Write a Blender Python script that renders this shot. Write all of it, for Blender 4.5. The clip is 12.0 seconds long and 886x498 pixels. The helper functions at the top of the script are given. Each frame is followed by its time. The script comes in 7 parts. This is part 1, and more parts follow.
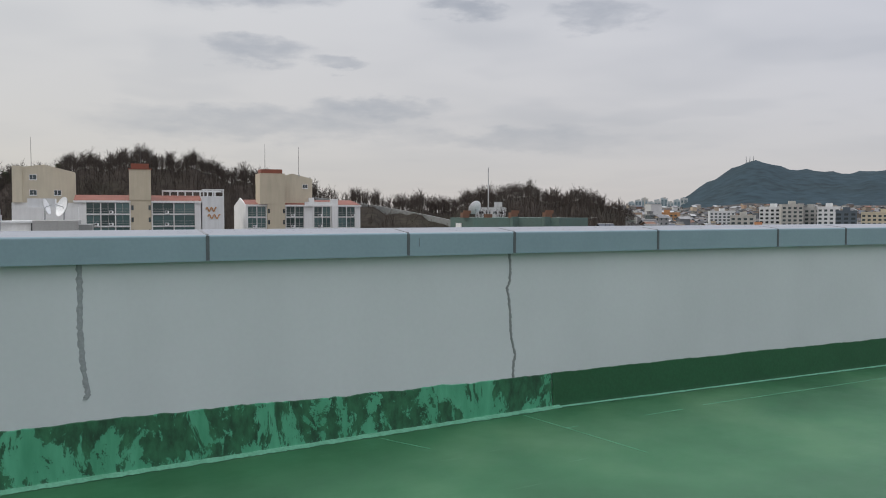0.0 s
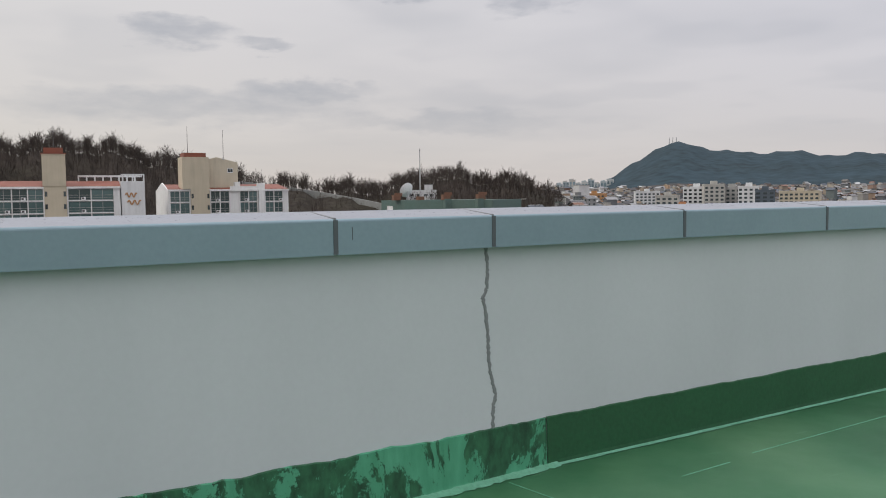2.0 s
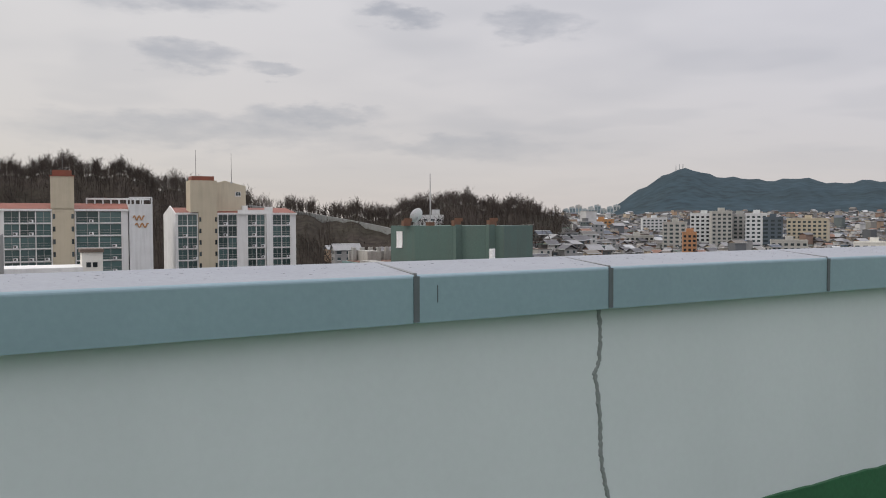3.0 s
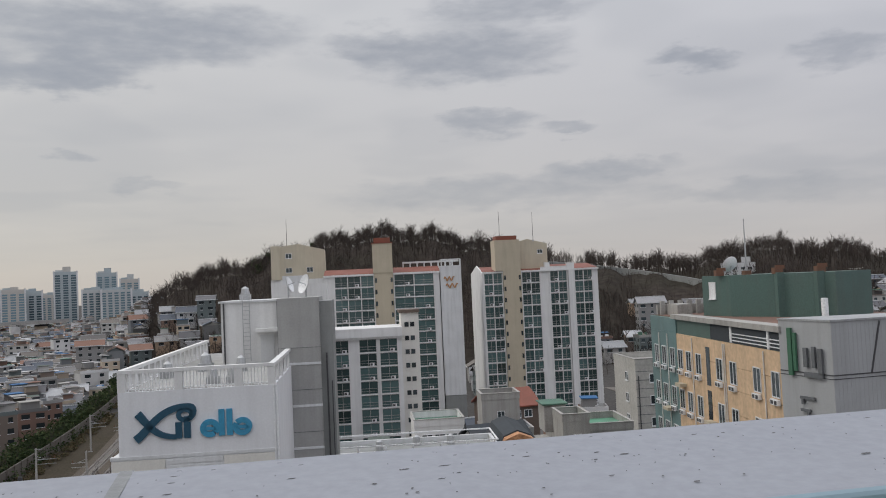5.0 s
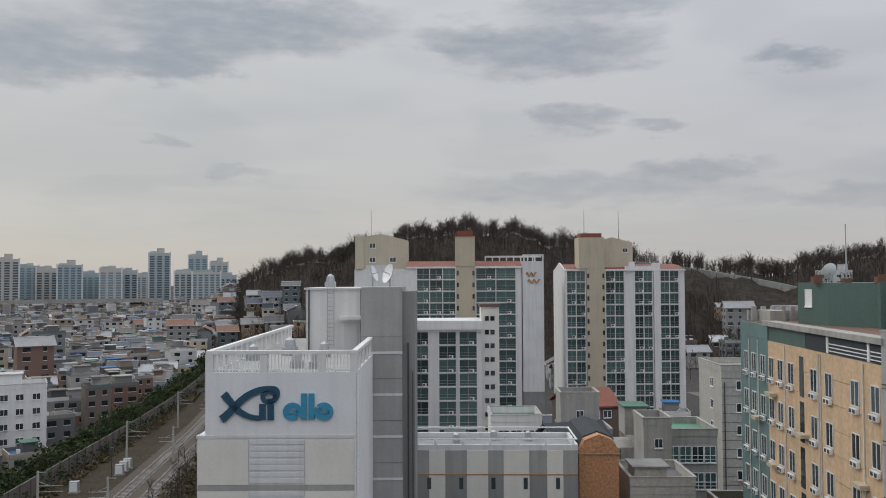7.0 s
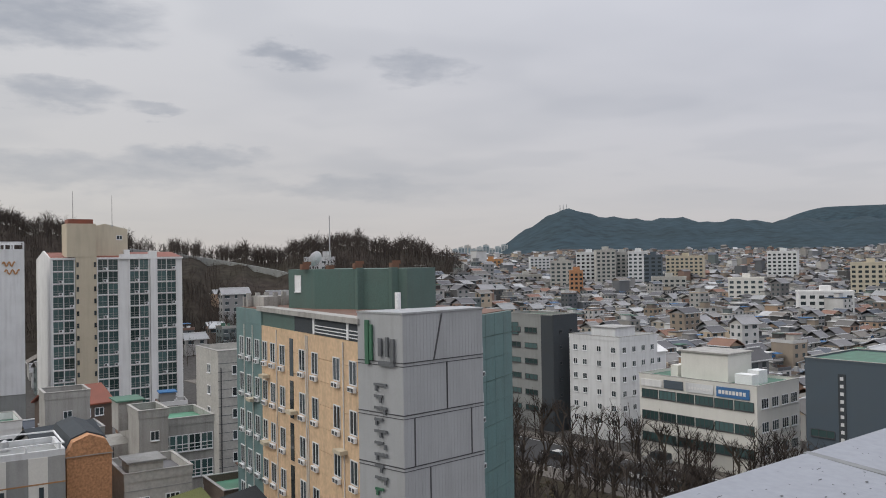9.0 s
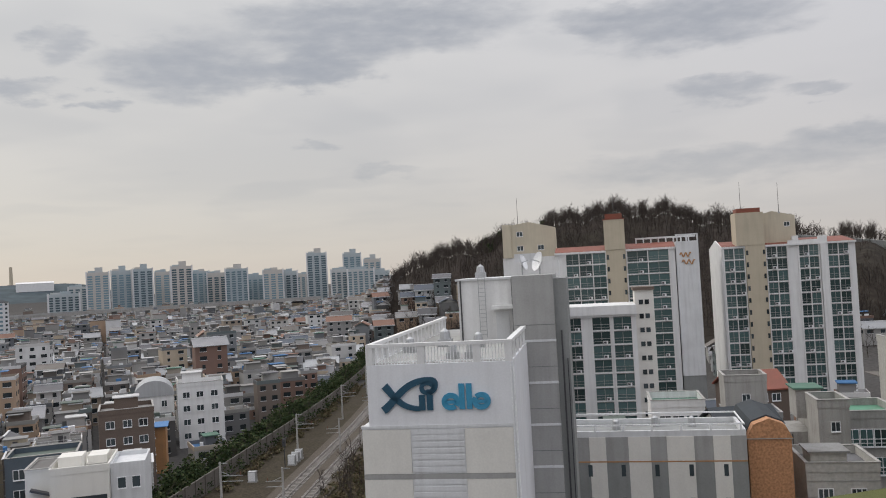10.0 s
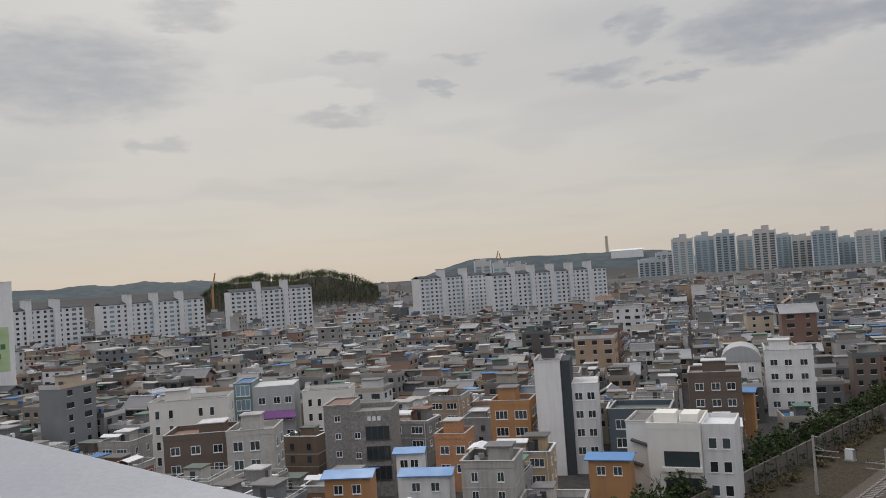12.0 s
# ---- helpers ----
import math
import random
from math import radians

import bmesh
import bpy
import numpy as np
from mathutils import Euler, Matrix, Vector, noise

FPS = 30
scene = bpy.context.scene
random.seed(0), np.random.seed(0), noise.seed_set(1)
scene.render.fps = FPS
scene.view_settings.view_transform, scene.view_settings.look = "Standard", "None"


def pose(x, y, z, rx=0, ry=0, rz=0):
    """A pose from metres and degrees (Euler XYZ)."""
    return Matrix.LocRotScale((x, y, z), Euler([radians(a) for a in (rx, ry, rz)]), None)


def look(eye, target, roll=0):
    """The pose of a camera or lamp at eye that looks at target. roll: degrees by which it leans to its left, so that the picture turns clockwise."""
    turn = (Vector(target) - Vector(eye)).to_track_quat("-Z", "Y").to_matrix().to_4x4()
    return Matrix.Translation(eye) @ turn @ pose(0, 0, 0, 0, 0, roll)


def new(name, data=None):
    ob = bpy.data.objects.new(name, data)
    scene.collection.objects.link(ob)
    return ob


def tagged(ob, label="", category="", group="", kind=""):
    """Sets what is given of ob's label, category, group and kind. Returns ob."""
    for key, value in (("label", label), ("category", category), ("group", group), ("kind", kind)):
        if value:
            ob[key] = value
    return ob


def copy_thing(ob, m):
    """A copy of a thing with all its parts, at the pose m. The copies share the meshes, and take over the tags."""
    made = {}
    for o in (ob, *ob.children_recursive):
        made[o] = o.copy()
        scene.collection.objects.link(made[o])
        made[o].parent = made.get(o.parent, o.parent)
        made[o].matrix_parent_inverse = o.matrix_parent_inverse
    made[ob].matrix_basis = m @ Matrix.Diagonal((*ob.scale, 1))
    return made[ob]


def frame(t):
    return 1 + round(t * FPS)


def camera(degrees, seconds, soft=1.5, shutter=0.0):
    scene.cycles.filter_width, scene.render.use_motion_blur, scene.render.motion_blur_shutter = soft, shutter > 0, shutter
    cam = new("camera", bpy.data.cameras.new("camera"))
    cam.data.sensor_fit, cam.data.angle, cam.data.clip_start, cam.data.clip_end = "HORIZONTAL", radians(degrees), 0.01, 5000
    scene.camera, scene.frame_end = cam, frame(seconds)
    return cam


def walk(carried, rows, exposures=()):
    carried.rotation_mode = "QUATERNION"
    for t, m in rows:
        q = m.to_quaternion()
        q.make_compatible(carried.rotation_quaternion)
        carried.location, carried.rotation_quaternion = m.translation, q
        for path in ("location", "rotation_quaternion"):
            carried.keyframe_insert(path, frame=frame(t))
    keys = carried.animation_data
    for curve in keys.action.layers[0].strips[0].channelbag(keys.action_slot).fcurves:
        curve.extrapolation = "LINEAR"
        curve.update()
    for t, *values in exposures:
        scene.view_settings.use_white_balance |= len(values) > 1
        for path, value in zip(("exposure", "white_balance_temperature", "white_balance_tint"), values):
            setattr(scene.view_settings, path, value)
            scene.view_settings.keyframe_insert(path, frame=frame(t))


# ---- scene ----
cam = camera(56.15, 12.0, soft=1.0)
# seconds, x, y, z, pitch, roll, yaw
PATH = [
    (0.0, -2.967, -5.378, 1.535, -2.435, 0.003, -26.849),
    (0.5, -2.805, -4.927, 1.583, -2.568, 0.139, -27.476),
    (1.0, -2.542, -4.486, 1.567, -2.949, 0.824, -28.064),
    (1.5, -2.332, -4.014, 1.516, -3.78, 0.769, -31.334),
    (2.0, -2.097, -3.498, 1.498, -3.637, 0.633, -31.665),
    (2.5, -2.006, -2.951, 1.557, -2.988, -0.247, -30.674),
    (3.4, -1.808, -2.111, 1.585, -0.8, 0.7, -31.67),
    (4.3, -1.611, -1.272, 1.612, 1.682, 1.854, -30.869),
    (4.5, -1.595, -1.091, 1.63, 2.084, 2.53, -26.851),
    (4.8, -1.694, -0.941, 1.652, 2.47, 2.672, -17.788),
    (5.0, -1.702, -0.878, 1.664, 2.317, 2.599, -10.737),
    (5.5, -1.874, -0.622, 1.68, 1.449, 2.477, 10.266),
    (6.0, -1.968, -0.525, 1.701, 0.559, 2.497, 24.724),
    (6.5, -1.852, -0.516, 1.723, 0.778, 1.231, 16.836),
    (7.0, -1.866, -0.454, 1.651, 2.037, 0.247, -5.181),
    (7.5, -1.852, -0.345, 1.709, 2.129, -0.253, -27.728),
    (7.7, -1.849, -0.296, 1.694, 1.949, -0.844, -35.485),
    (8.5, -1.827, -0.336, 1.723, 1.15, 0.2, -46.5),
    (9.3, -1.805, -0.377, 1.752, 0.587, 1.602, -28.123),
    (9.5, -1.868, -0.378, 1.722, 0.629, 1.985, -19.187),
    (10.0, -1.931, -0.445, 1.65, 1.569, 3.133, 5.052),
    (10.5, -1.956, -0.488, 1.728, 1.722, 3.509, 26.102),
    (11.0, -1.953, -0.523, 1.832, 1.256, 4.391, 38.05),
    (11.5, -1.992, -0.584, 1.886, 1.277, 4.642, 41.369),
    (12.0, -1.989, -0.618, 1.85, 1.615, 3.904, 43.761),
]
walk(cam, [(t, pose(x, y, z, 90 + p, r, w)) for t, x, y, z, p, r, w in PATH],
     exposures=[(0.0, 0.05, 6450, 9), (2.6, 0.14, 6680, 11), (4.3, -0.13, 6500, 10), (6.5, -0.13, 6450, 9), (7.3, -0.14, 6380, 7.5), (7.7, -0.14, 6380, 7.5), (9.3, 0.02, 6500, 10), (10.0, 0.01, 6580, 10), (11.0, -0.14, 6680, 10), (12.0, -0.17, 6640, 10)])

G = -33.0  # street level, the roof floor is at zero
EYE = Vector((-1.9, -0.75, 1.8))  # where the roof's edge looks out, for laying out the town round it


# ---- light: an overcast sky, the sun a soft brightness in the west ----
def make_world():
    w = bpy.data.worlds.new("overcast")
    scene.world = w
    w.use_nodes = True
    nt = w.node_tree
    N, L = nt.nodes, nt.links
    N.clear()
    out, bg = N.new("ShaderNodeOutputWorld"), N.new("ShaderNodeBackground")
    sky = N.new("ShaderNodeTexSky")
    sky.sky_type, sky.sun_disc = "NISHITA", False
    sky.sun_elevation, sky.sun_rotation = radians(38), radians(-58)
    tc, sep = N.new("ShaderNodeTexCoord"), N.new("ShaderNodeSeparateXYZ")
    L.new(tc.outputs["Generated"], sep.inputs[0])

    def m(op, a, b):
        n = N.new("ShaderNodeMath")
        n.operation = op
        for i, v in enumerate((a, b)):
            if isinstance(v, (int, float)):
                n.inputs[i].default_value = v
            elif v is not None:
                L.new(v, n.inputs[i])
        return n.outputs[0]

    up = m("MAXIMUM", sep.outputs["Z"], 0.0)
    # the cloud deck as a flat layer seen in perspective
    den = m("ADD", up, 0.10)
    comb = N.new("ShaderNodeCombineXYZ")
    L.new(m("DIVIDE", sep.outputs["X"], den), comb.inputs[0])
    L.new(m("DIVIDE", sep.outputs["Y"], den), comb.inputs[1])

    def cloud(scale, detail, lo, hi, off):
        mp = N.new("ShaderNodeMapping")
        mp.inputs["Location"].default_value = off
        L.new(comb.outputs[0], mp.inputs[0])
        nz = N.new("ShaderNodeTexNoise")
        nz.inputs["Scale"].default_value, nz.inputs["Detail"].default_value = scale, detail
        nz.inputs["Roughness"].default_value = 0.5
        L.new(mp.outputs[0], nz.inputs["Vector"])
        r = N.new("ShaderNodeMapRange")
        r.interpolation_type = "SMOOTHSTEP"
        r.inputs["From Min"].default_value, r.inputs["From Max"].default_value = lo, hi
        L.new(nz.outputs["Fac"], r.inputs[0])
        return r.outputs[0]

    big = cloud(0.50, 4, 0.43, 0.63, (4.1, 2.3, 0))
    small = cloud(1.3, 2, 0.52, 0.66, (1.2, 7.4, 0))

    # single clouds under the deck: bearing and height, half width and half height in degrees, density
    bearing = m("MULTIPLY", m("ARCTAN2", m("MULTIPLY", sep.outputs["X"], -1.0), sep.outputs["Y"]), 57.2958)
    height = m("MULTIPLY", m("ARCSINE", sep.outputs["Z"], None), 57.2958)

    def wisp(off, sx, sy, amp):
        cv = N.new("ShaderNodeCombineXYZ")
        L.new(m("MULTIPLY", bearing, sx), cv.inputs[0])
        L.new(m("MULTIPLY", height, sy), cv.inputs[1])
        cv.inputs[2].default_value = off
        nz = N.new("ShaderNodeTexNoise")
        nz.inputs["Scale"].default_value, nz.inputs["Detail"].default_value, nz.inputs["Roughness"].default_value = 1.0, 5, 0.55
        L.new(cv.outputs[0], nz.inputs["Vector"])
        return m("MULTIPLY", m("SUBTRACT", nz.outputs["Fac"], 0.5), amp)

    torn = N.new("ShaderNodeCombineXYZ")
    L.new(m("ADD", bearing, wisp(3.0, 0.28, 0.8, 7.0)), torn.inputs[0])
    L.new(m("ADD", height, wisp(9.0, 0.28, 0.8, 3.2)), torn.inputs[1])
    north = ((-12.9, 15.3, 6.5, 1.9, 0.75), (-6.5, 16.2, 3.0, 1.1, 0.5), (9.0, 16.8, 10.0, 2.0, 0.85), (14.2, 14.0, 4.7, 1.2, 0.5), (-28.3, 13.9, 2.4, 0.8, 0.65), (-37.0, 13.2, 3.0, 1.0, 0.5), (-14.2, 10.8, 3.4, 0.85, 0.5),
             (-20.1, 10.2, 1.9, 0.5, 0.4), (-22.0, 7.2, 4.2, 0.7, 0.42), (-15.0, 6.0, 11.0, 1.1, 0.35), (-32.0, 5.0, 7.0, 0.8, 0.35), (-16.0, 18.2, 6.0, 1.0, 0.5), (9.0, 7.0, 2.1, 0.5, 0.3), (12.9, 9.1, 1.4, 0.45, 0.35))
    west_ = ((67.4, 14.0, 7.5, 2.8, 0.75), (21.5, 14.1, 4.8, 1.9, 0.85), (12.7, 14.2, 3.8, 1.4, 0.6), (32.0, 12.5, 2.6, 0.65, 0.7), (27.1, 12.0, 1.2, 0.5, 0.6), (29.3, 15.4, 1.7, 1.2, 0.5), (42.8, 12.7, 0.8, 0.45, 0.5), (41.3, 14.6, 1.1, 0.45, 0.4),
             (50.3, 10.9, 2.8, 0.5, 0.4), (62.2, 9.6, 1.8, 0.6, 0.35), (59.9, 18.0, 3.0, 1.0, 0.4), (49.2, 14.8, 2.7, 0.7, 0.35), (51.6, 12.6, 3.6, 1.0, -0.45))
    banks = 0.0
    for ca, ce, rw, rh, k in north + west_:
        d0, d1, d2 = (N.new("ShaderNodeVectorMath") for _ in range(3))
        d0.operation, d1.operation, d2.operation = "SUBTRACT", "DIVIDE", "LENGTH"
        L.new(torn.outputs[0], d0.inputs[0])
        d0.inputs[1].default_value = (ca, ce, 0)
        L.new(d0.outputs[0], d1.inputs[0])
        d1.inputs[1].default_value = (rw, rh, 1)
        L.new(d1.outputs[0], d2.inputs[0])
        mr = N.new("ShaderNodeMapRange")
        mr.interpolation_type = "SMOOTHSTEP"
        for nm, val in (("From Min", 1.35), ("From Max", 0.35), ("To Min", 0.0), ("To Max", 1.25 * k)):
            mr.inputs[nm].default_value = val
        L.new(d2.outputs["Value"], mr.inputs[0])
        banks = m("ADD", banks, mr.outputs[0])
    haze = m("ADD", m("MULTIPLY", big, 0.22), m("MULTIPLY", small, 0.14))
    dark = m("MULTIPLY", m("MAXIMUM", m("SUBTRACT", 1.0, m("POWER", 2.718, m("MULTIPLY", m("ADD", m("MULTIPLY", banks, m("ADD", 1.15, wisp(21.0, 0.5, 1.6, 2.2))), haze), -1.15))), -0.4), m("MINIMUM", m("MULTIPLY", up, 9.0), 1.0))

    def mix(f, a, b):
        n = N.new("ShaderNodeMix")
        n.data_type = "RGBA"
        for i, v in ((0, f), (6, a), (7, b)):
            if isinstance(v, (int, float)):
                n.inputs[i].default_value = v
            elif isinstance(v, tuple):
                n.inputs[i].default_value = (*v, 1)
            else:
                L.new(v, n.inputs[i])
        return n.outputs[2]

    # warm pale horizon towards the sun, cooler away from it
    side = m("MULTIPLY", m("ADD", m("ADD", m("MULTIPLY", sep.outputs["X"], -0.80), m("MULTIPLY", sep.outputs["Y"], 0.35)), 0.55), 0.75)
    side = m("MINIMUM", m("MAXIMUM", side, 0.0), 1.0)
    low = mix(side, (0.49, 0.465, 0.475), (0.54, 0.498, 0.455))
    high = mix(side, (0.595, 0.60, 0.655), (0.62, 0.61, 0.585))
    lift = m("MINIMUM", m("MULTIPLY", up, 3.2), 1.0)
    clear = mix(lift, low, high)
    shade = mix(side, (0.265, 0.285, 0.335), (0.29, 0.305, 0.34))
    deck = mix(m("MULTIPLY", dark, 0.92), clear, shade)
    # an overcast dome is brighter overhead
    gain = m("ADD", 1.0, m("MULTIPLY", m("POWER", m("MAXIMUM", m("SUBTRACT", up, 0.36), 0.0), 1.0), 2.75))
    vm = N.new("ShaderNodeVectorMath")
    vm.operation = "SCALE"
    L.new(deck, vm.inputs[0])
    L.new(gain, vm.inputs["Scale"])
    sv = N.new("ShaderNodeVectorMath")
    sv.operation = "SCALE"
    L.new(sky.outputs[0], sv.inputs[0])
    sv.inputs["Scale"].default_value = 0.012
    ad = N.new("ShaderNodeVectorMath")
    ad.operation = "ADD"
    L.new(vm.outputs[0], ad.inputs[0])
    L.new(sv.outputs[0], ad.inputs[1])
    L.new(ad.outputs[0], bg.inputs[0])
    bg.inputs[1].default_value = 1.0
    L.new(bg.outputs[0], out.inputs[0])


make_world()
sun_data = bpy.data.lights.new("sun", "SUN")
sun_data.energy, sun_data.angle, sun_data.color = 0.8, radians(14), (1.0, 0.95, 0.88)
sun = new("sun", sun_data)
sun.matrix_world = look((-60, 40, 55), (0, 0, 0))


# ---- materials ----
def material(name, cols, rough=0.8, metal=0.0, stain=0.25, grain=0.12, scale=0.35, fine=9.0, streak=0.0, bump=0.15, vary="object", spec=0.5, tint=0.0, dirt=(0.10, 0.09, 0.08)):
    """A weathered surface: one colour, or one of several drawn at random for each object or each island."""
    mt = bpy.data.materials.new(name)
    mt.use_nodes = True
    nt = mt.node_tree
    N, L = nt.nodes, nt.links
    bs = N["Principled BSDF"]
    bs.inputs["Roughness"].default_value, bs.inputs["Metallic"].default_value = rough, metal
    bs.inputs["Specular IOR Level"].default_value = spec
    tc = N.new("ShaderNodeTexCoord")
    geo = N.new("ShaderNodeNewGeometry")
    rnd = None
    if vary == "island":
        rnd = geo.outputs["Random Per Island"]
    elif vary == "object":
        rnd = N.new("ShaderNodeObjectInfo").outputs["Random"]
    if len(cols) == 1:
        rgb = N.new("ShaderNodeRGB")
        rgb.outputs[0].default_value = (*cols[0], 1)
        col = rgb.outputs[0]
    else:
        rp = N.new("ShaderNodeValToRGB")
        rp.color_ramp.interpolation = "CONSTANT"
        e = rp.color_ramp.elements
        e[0].position, e[0].color = 0.0, (*cols[0], 1)
        e[1].position, e[1].color = 1.0 / len(cols), (*cols[1], 1)
        for i, c in enumerate(cols[2:], 2):
            k = e.new(i / len(cols))
            k.color = (*c, 1)
        L.new(rnd, rp.inputs[0])
        col = rp.outputs[0]

    def nz(s, detail, stretch=None):
        n = N.new("ShaderNodeTexNoise")
        n.inputs["Scale"].default_value, n.inputs["Detail"].default_value = s, detail
        src = tc.outputs["Object"]
        if stretch:
            mp = N.new("ShaderNodeMapping")
            mp.inputs["Scale"].default_value = stretch
            L.new(src, mp.inputs[0])
            src = mp.outputs[0]
        L.new(src, n.inputs["Vector"])
        return n.outputs["Fac"]

    def rng(v, a, b, c, d):
        r = N.new("ShaderNodeMapRange")
        for k, val in zip(("From Min", "From Max", "To Min", "To Max"), (a, b, c, d)):
            r.inputs[k].default_value = val
        L.new(v, r.inputs[0])
        return r.outputs[0]

    def mixc(f, a, b, mode="MIX"):
        n = N.new("ShaderNodeMix")
        n.data_type, n.blend_type = "RGBA", mode
        for i, v in ((0, f), (6, a), (7, b)):
            if isinstance(v, float):
                n.inputs[i].default_value = v
            elif isinstance(v, tuple):
                n.inputs[i].default_value = (*v, 1)
            else:
                L.new(v, n.inputs[i])
        return n.outputs[2]

    big, small = nz(scale, 4), nz(fine, 3)
    if stain:
        col = mixc(rng(big, 0.42, 0.78, 0.0, stain), col, dirt)
    if streak:
        col = mixc(rng(nz(1.0, 3, (1.6, 1.6, 0.12)), 0.45, 0.8, 0.0, streak), col, dirt)
    if grain:
        v = N.new("ShaderNodeHueSaturation")
        L.new(rng(small, 0.3, 0.7, 1 - grain, 1 + grain), v.inputs["Value"])
        L.new(col, v.inputs["Color"])
        col = v.outputs[0]
    if tint and rnd is not None:
        v = N.new("ShaderNodeHueSaturation")
        L.new(rng(rnd, 0, 1, 1 - tint, 1 + tint), v.inputs["Value"])
        L.new(col, v.inputs["Color"])
        col = v.outputs[0]
    L.new(col, bs.inputs["Base Color"])
    L.new(rng(big, 0.3, 0.7, max(0.02, rough - 0.08), min(1, rough + 0.08)), bs.inputs["Roughness"])
    if bump:
        b = N.new("ShaderNodeBump")
        b.inputs["Strength"].default_value, b.inputs["Distance"].default_value = bump, 0.02
        L.new(small, b.inputs["Height"])
        L.new(b.outputs[0], bs.inputs["Normal"])
    return mt


def glass_material(name, col, rough=0.06):
    mt = bpy.data.materials.new(name)
    mt.use_nodes = True
    nt = mt.node_tree
    bs = nt.nodes["Principled BSDF"]
    bs.inputs["Roughness"].default_value, bs.inputs["IOR"].default_value = rough, 1.5
    info = nt.nodes.new("ShaderNodeObjectInfo")
    rp = nt.nodes.new("ShaderNodeValToRGB")
    e = rp.color_ramp.elements
    e[0].color, e[1].color = (*[c * 0.55 for c in col], 1), (*[min(1, c * 1.9) for c in col], 1)
    nt.links.new(info.outputs["Random"], rp.inputs[0])
    nt.links.new(rp.outputs[0], bs.inputs["Base Color"])
    return mt


WALLS = [(0.44, 0.33, 0.22), (0.15, 0.21, 0.215), (0.30, 0.14, 0.085), (0.52, 0.45, 0.34), (0.70, 0.70, 0.69), (0.74, 0.74, 0.74), (0.58, 0.56, 0.52), (0.09, 0.09, 0.088), (0.37, 0.365, 0.36), (0.27, 0.265, 0.26), (0.47, 0.455, 0.43), (0.18, 0.18, 0.18),
         (0.33, 0.315, 0.285), (0.13, 0.11, 0.095), (0.62, 0.61, 0.60), (0.22, 0.24, 0.26), (0.22, 0.155, 0.115), (0.40, 0.385, 0.36), (0.50, 0.30, 0.15), (0.32, 0.325, 0.33), (0.11, 0.125, 0.145), (0.54, 0.53, 0.51), (0.28, 0.27, 0.24), (0.66, 0.66, 0.66), (0.145, 0.165, 0.19), (0.56, 0.42, 0.26), (0.34, 0.19, 0.12)]
ROOFS = [(0.05, 0.19, 0.42), (0.10, 0.22, 0.16), (0.66, 0.66, 0.66), (0.10, 0.10, 0.10), (0.18, 0.18, 0.18), (0.30, 0.30, 0.295), (0.10, 0.135, 0.115), (0.42, 0.42, 0.415), (0.14, 0.135, 0.13), (0.25, 0.24, 0.23), (0.54, 0.54, 0.54), (0.20, 0.11, 0.08), (0.16, 0.16, 0.17), (0.36, 0.35, 0.33)]
TILES = [(0.075, 0.075, 0.082), (0.12, 0.12, 0.13), (0.18, 0.18, 0.19), (0.30, 0.31, 0.32), (0.10, 0.10, 0.11), (0.21, 0.205, 0.20), (0.07, 0.085, 0.11), (0.20, 0.10, 0.065), (0.42, 0.43, 0.44), (0.14, 0.125, 0.11), (0.25, 0.25, 0.26), (0.09, 0.085, 0.08)]
WALLS = [tuple(0.86 * c for c in w) for w in WALLS]
ROOFS = [tuple(0.86 * c for c in w) for w in ROOFS]
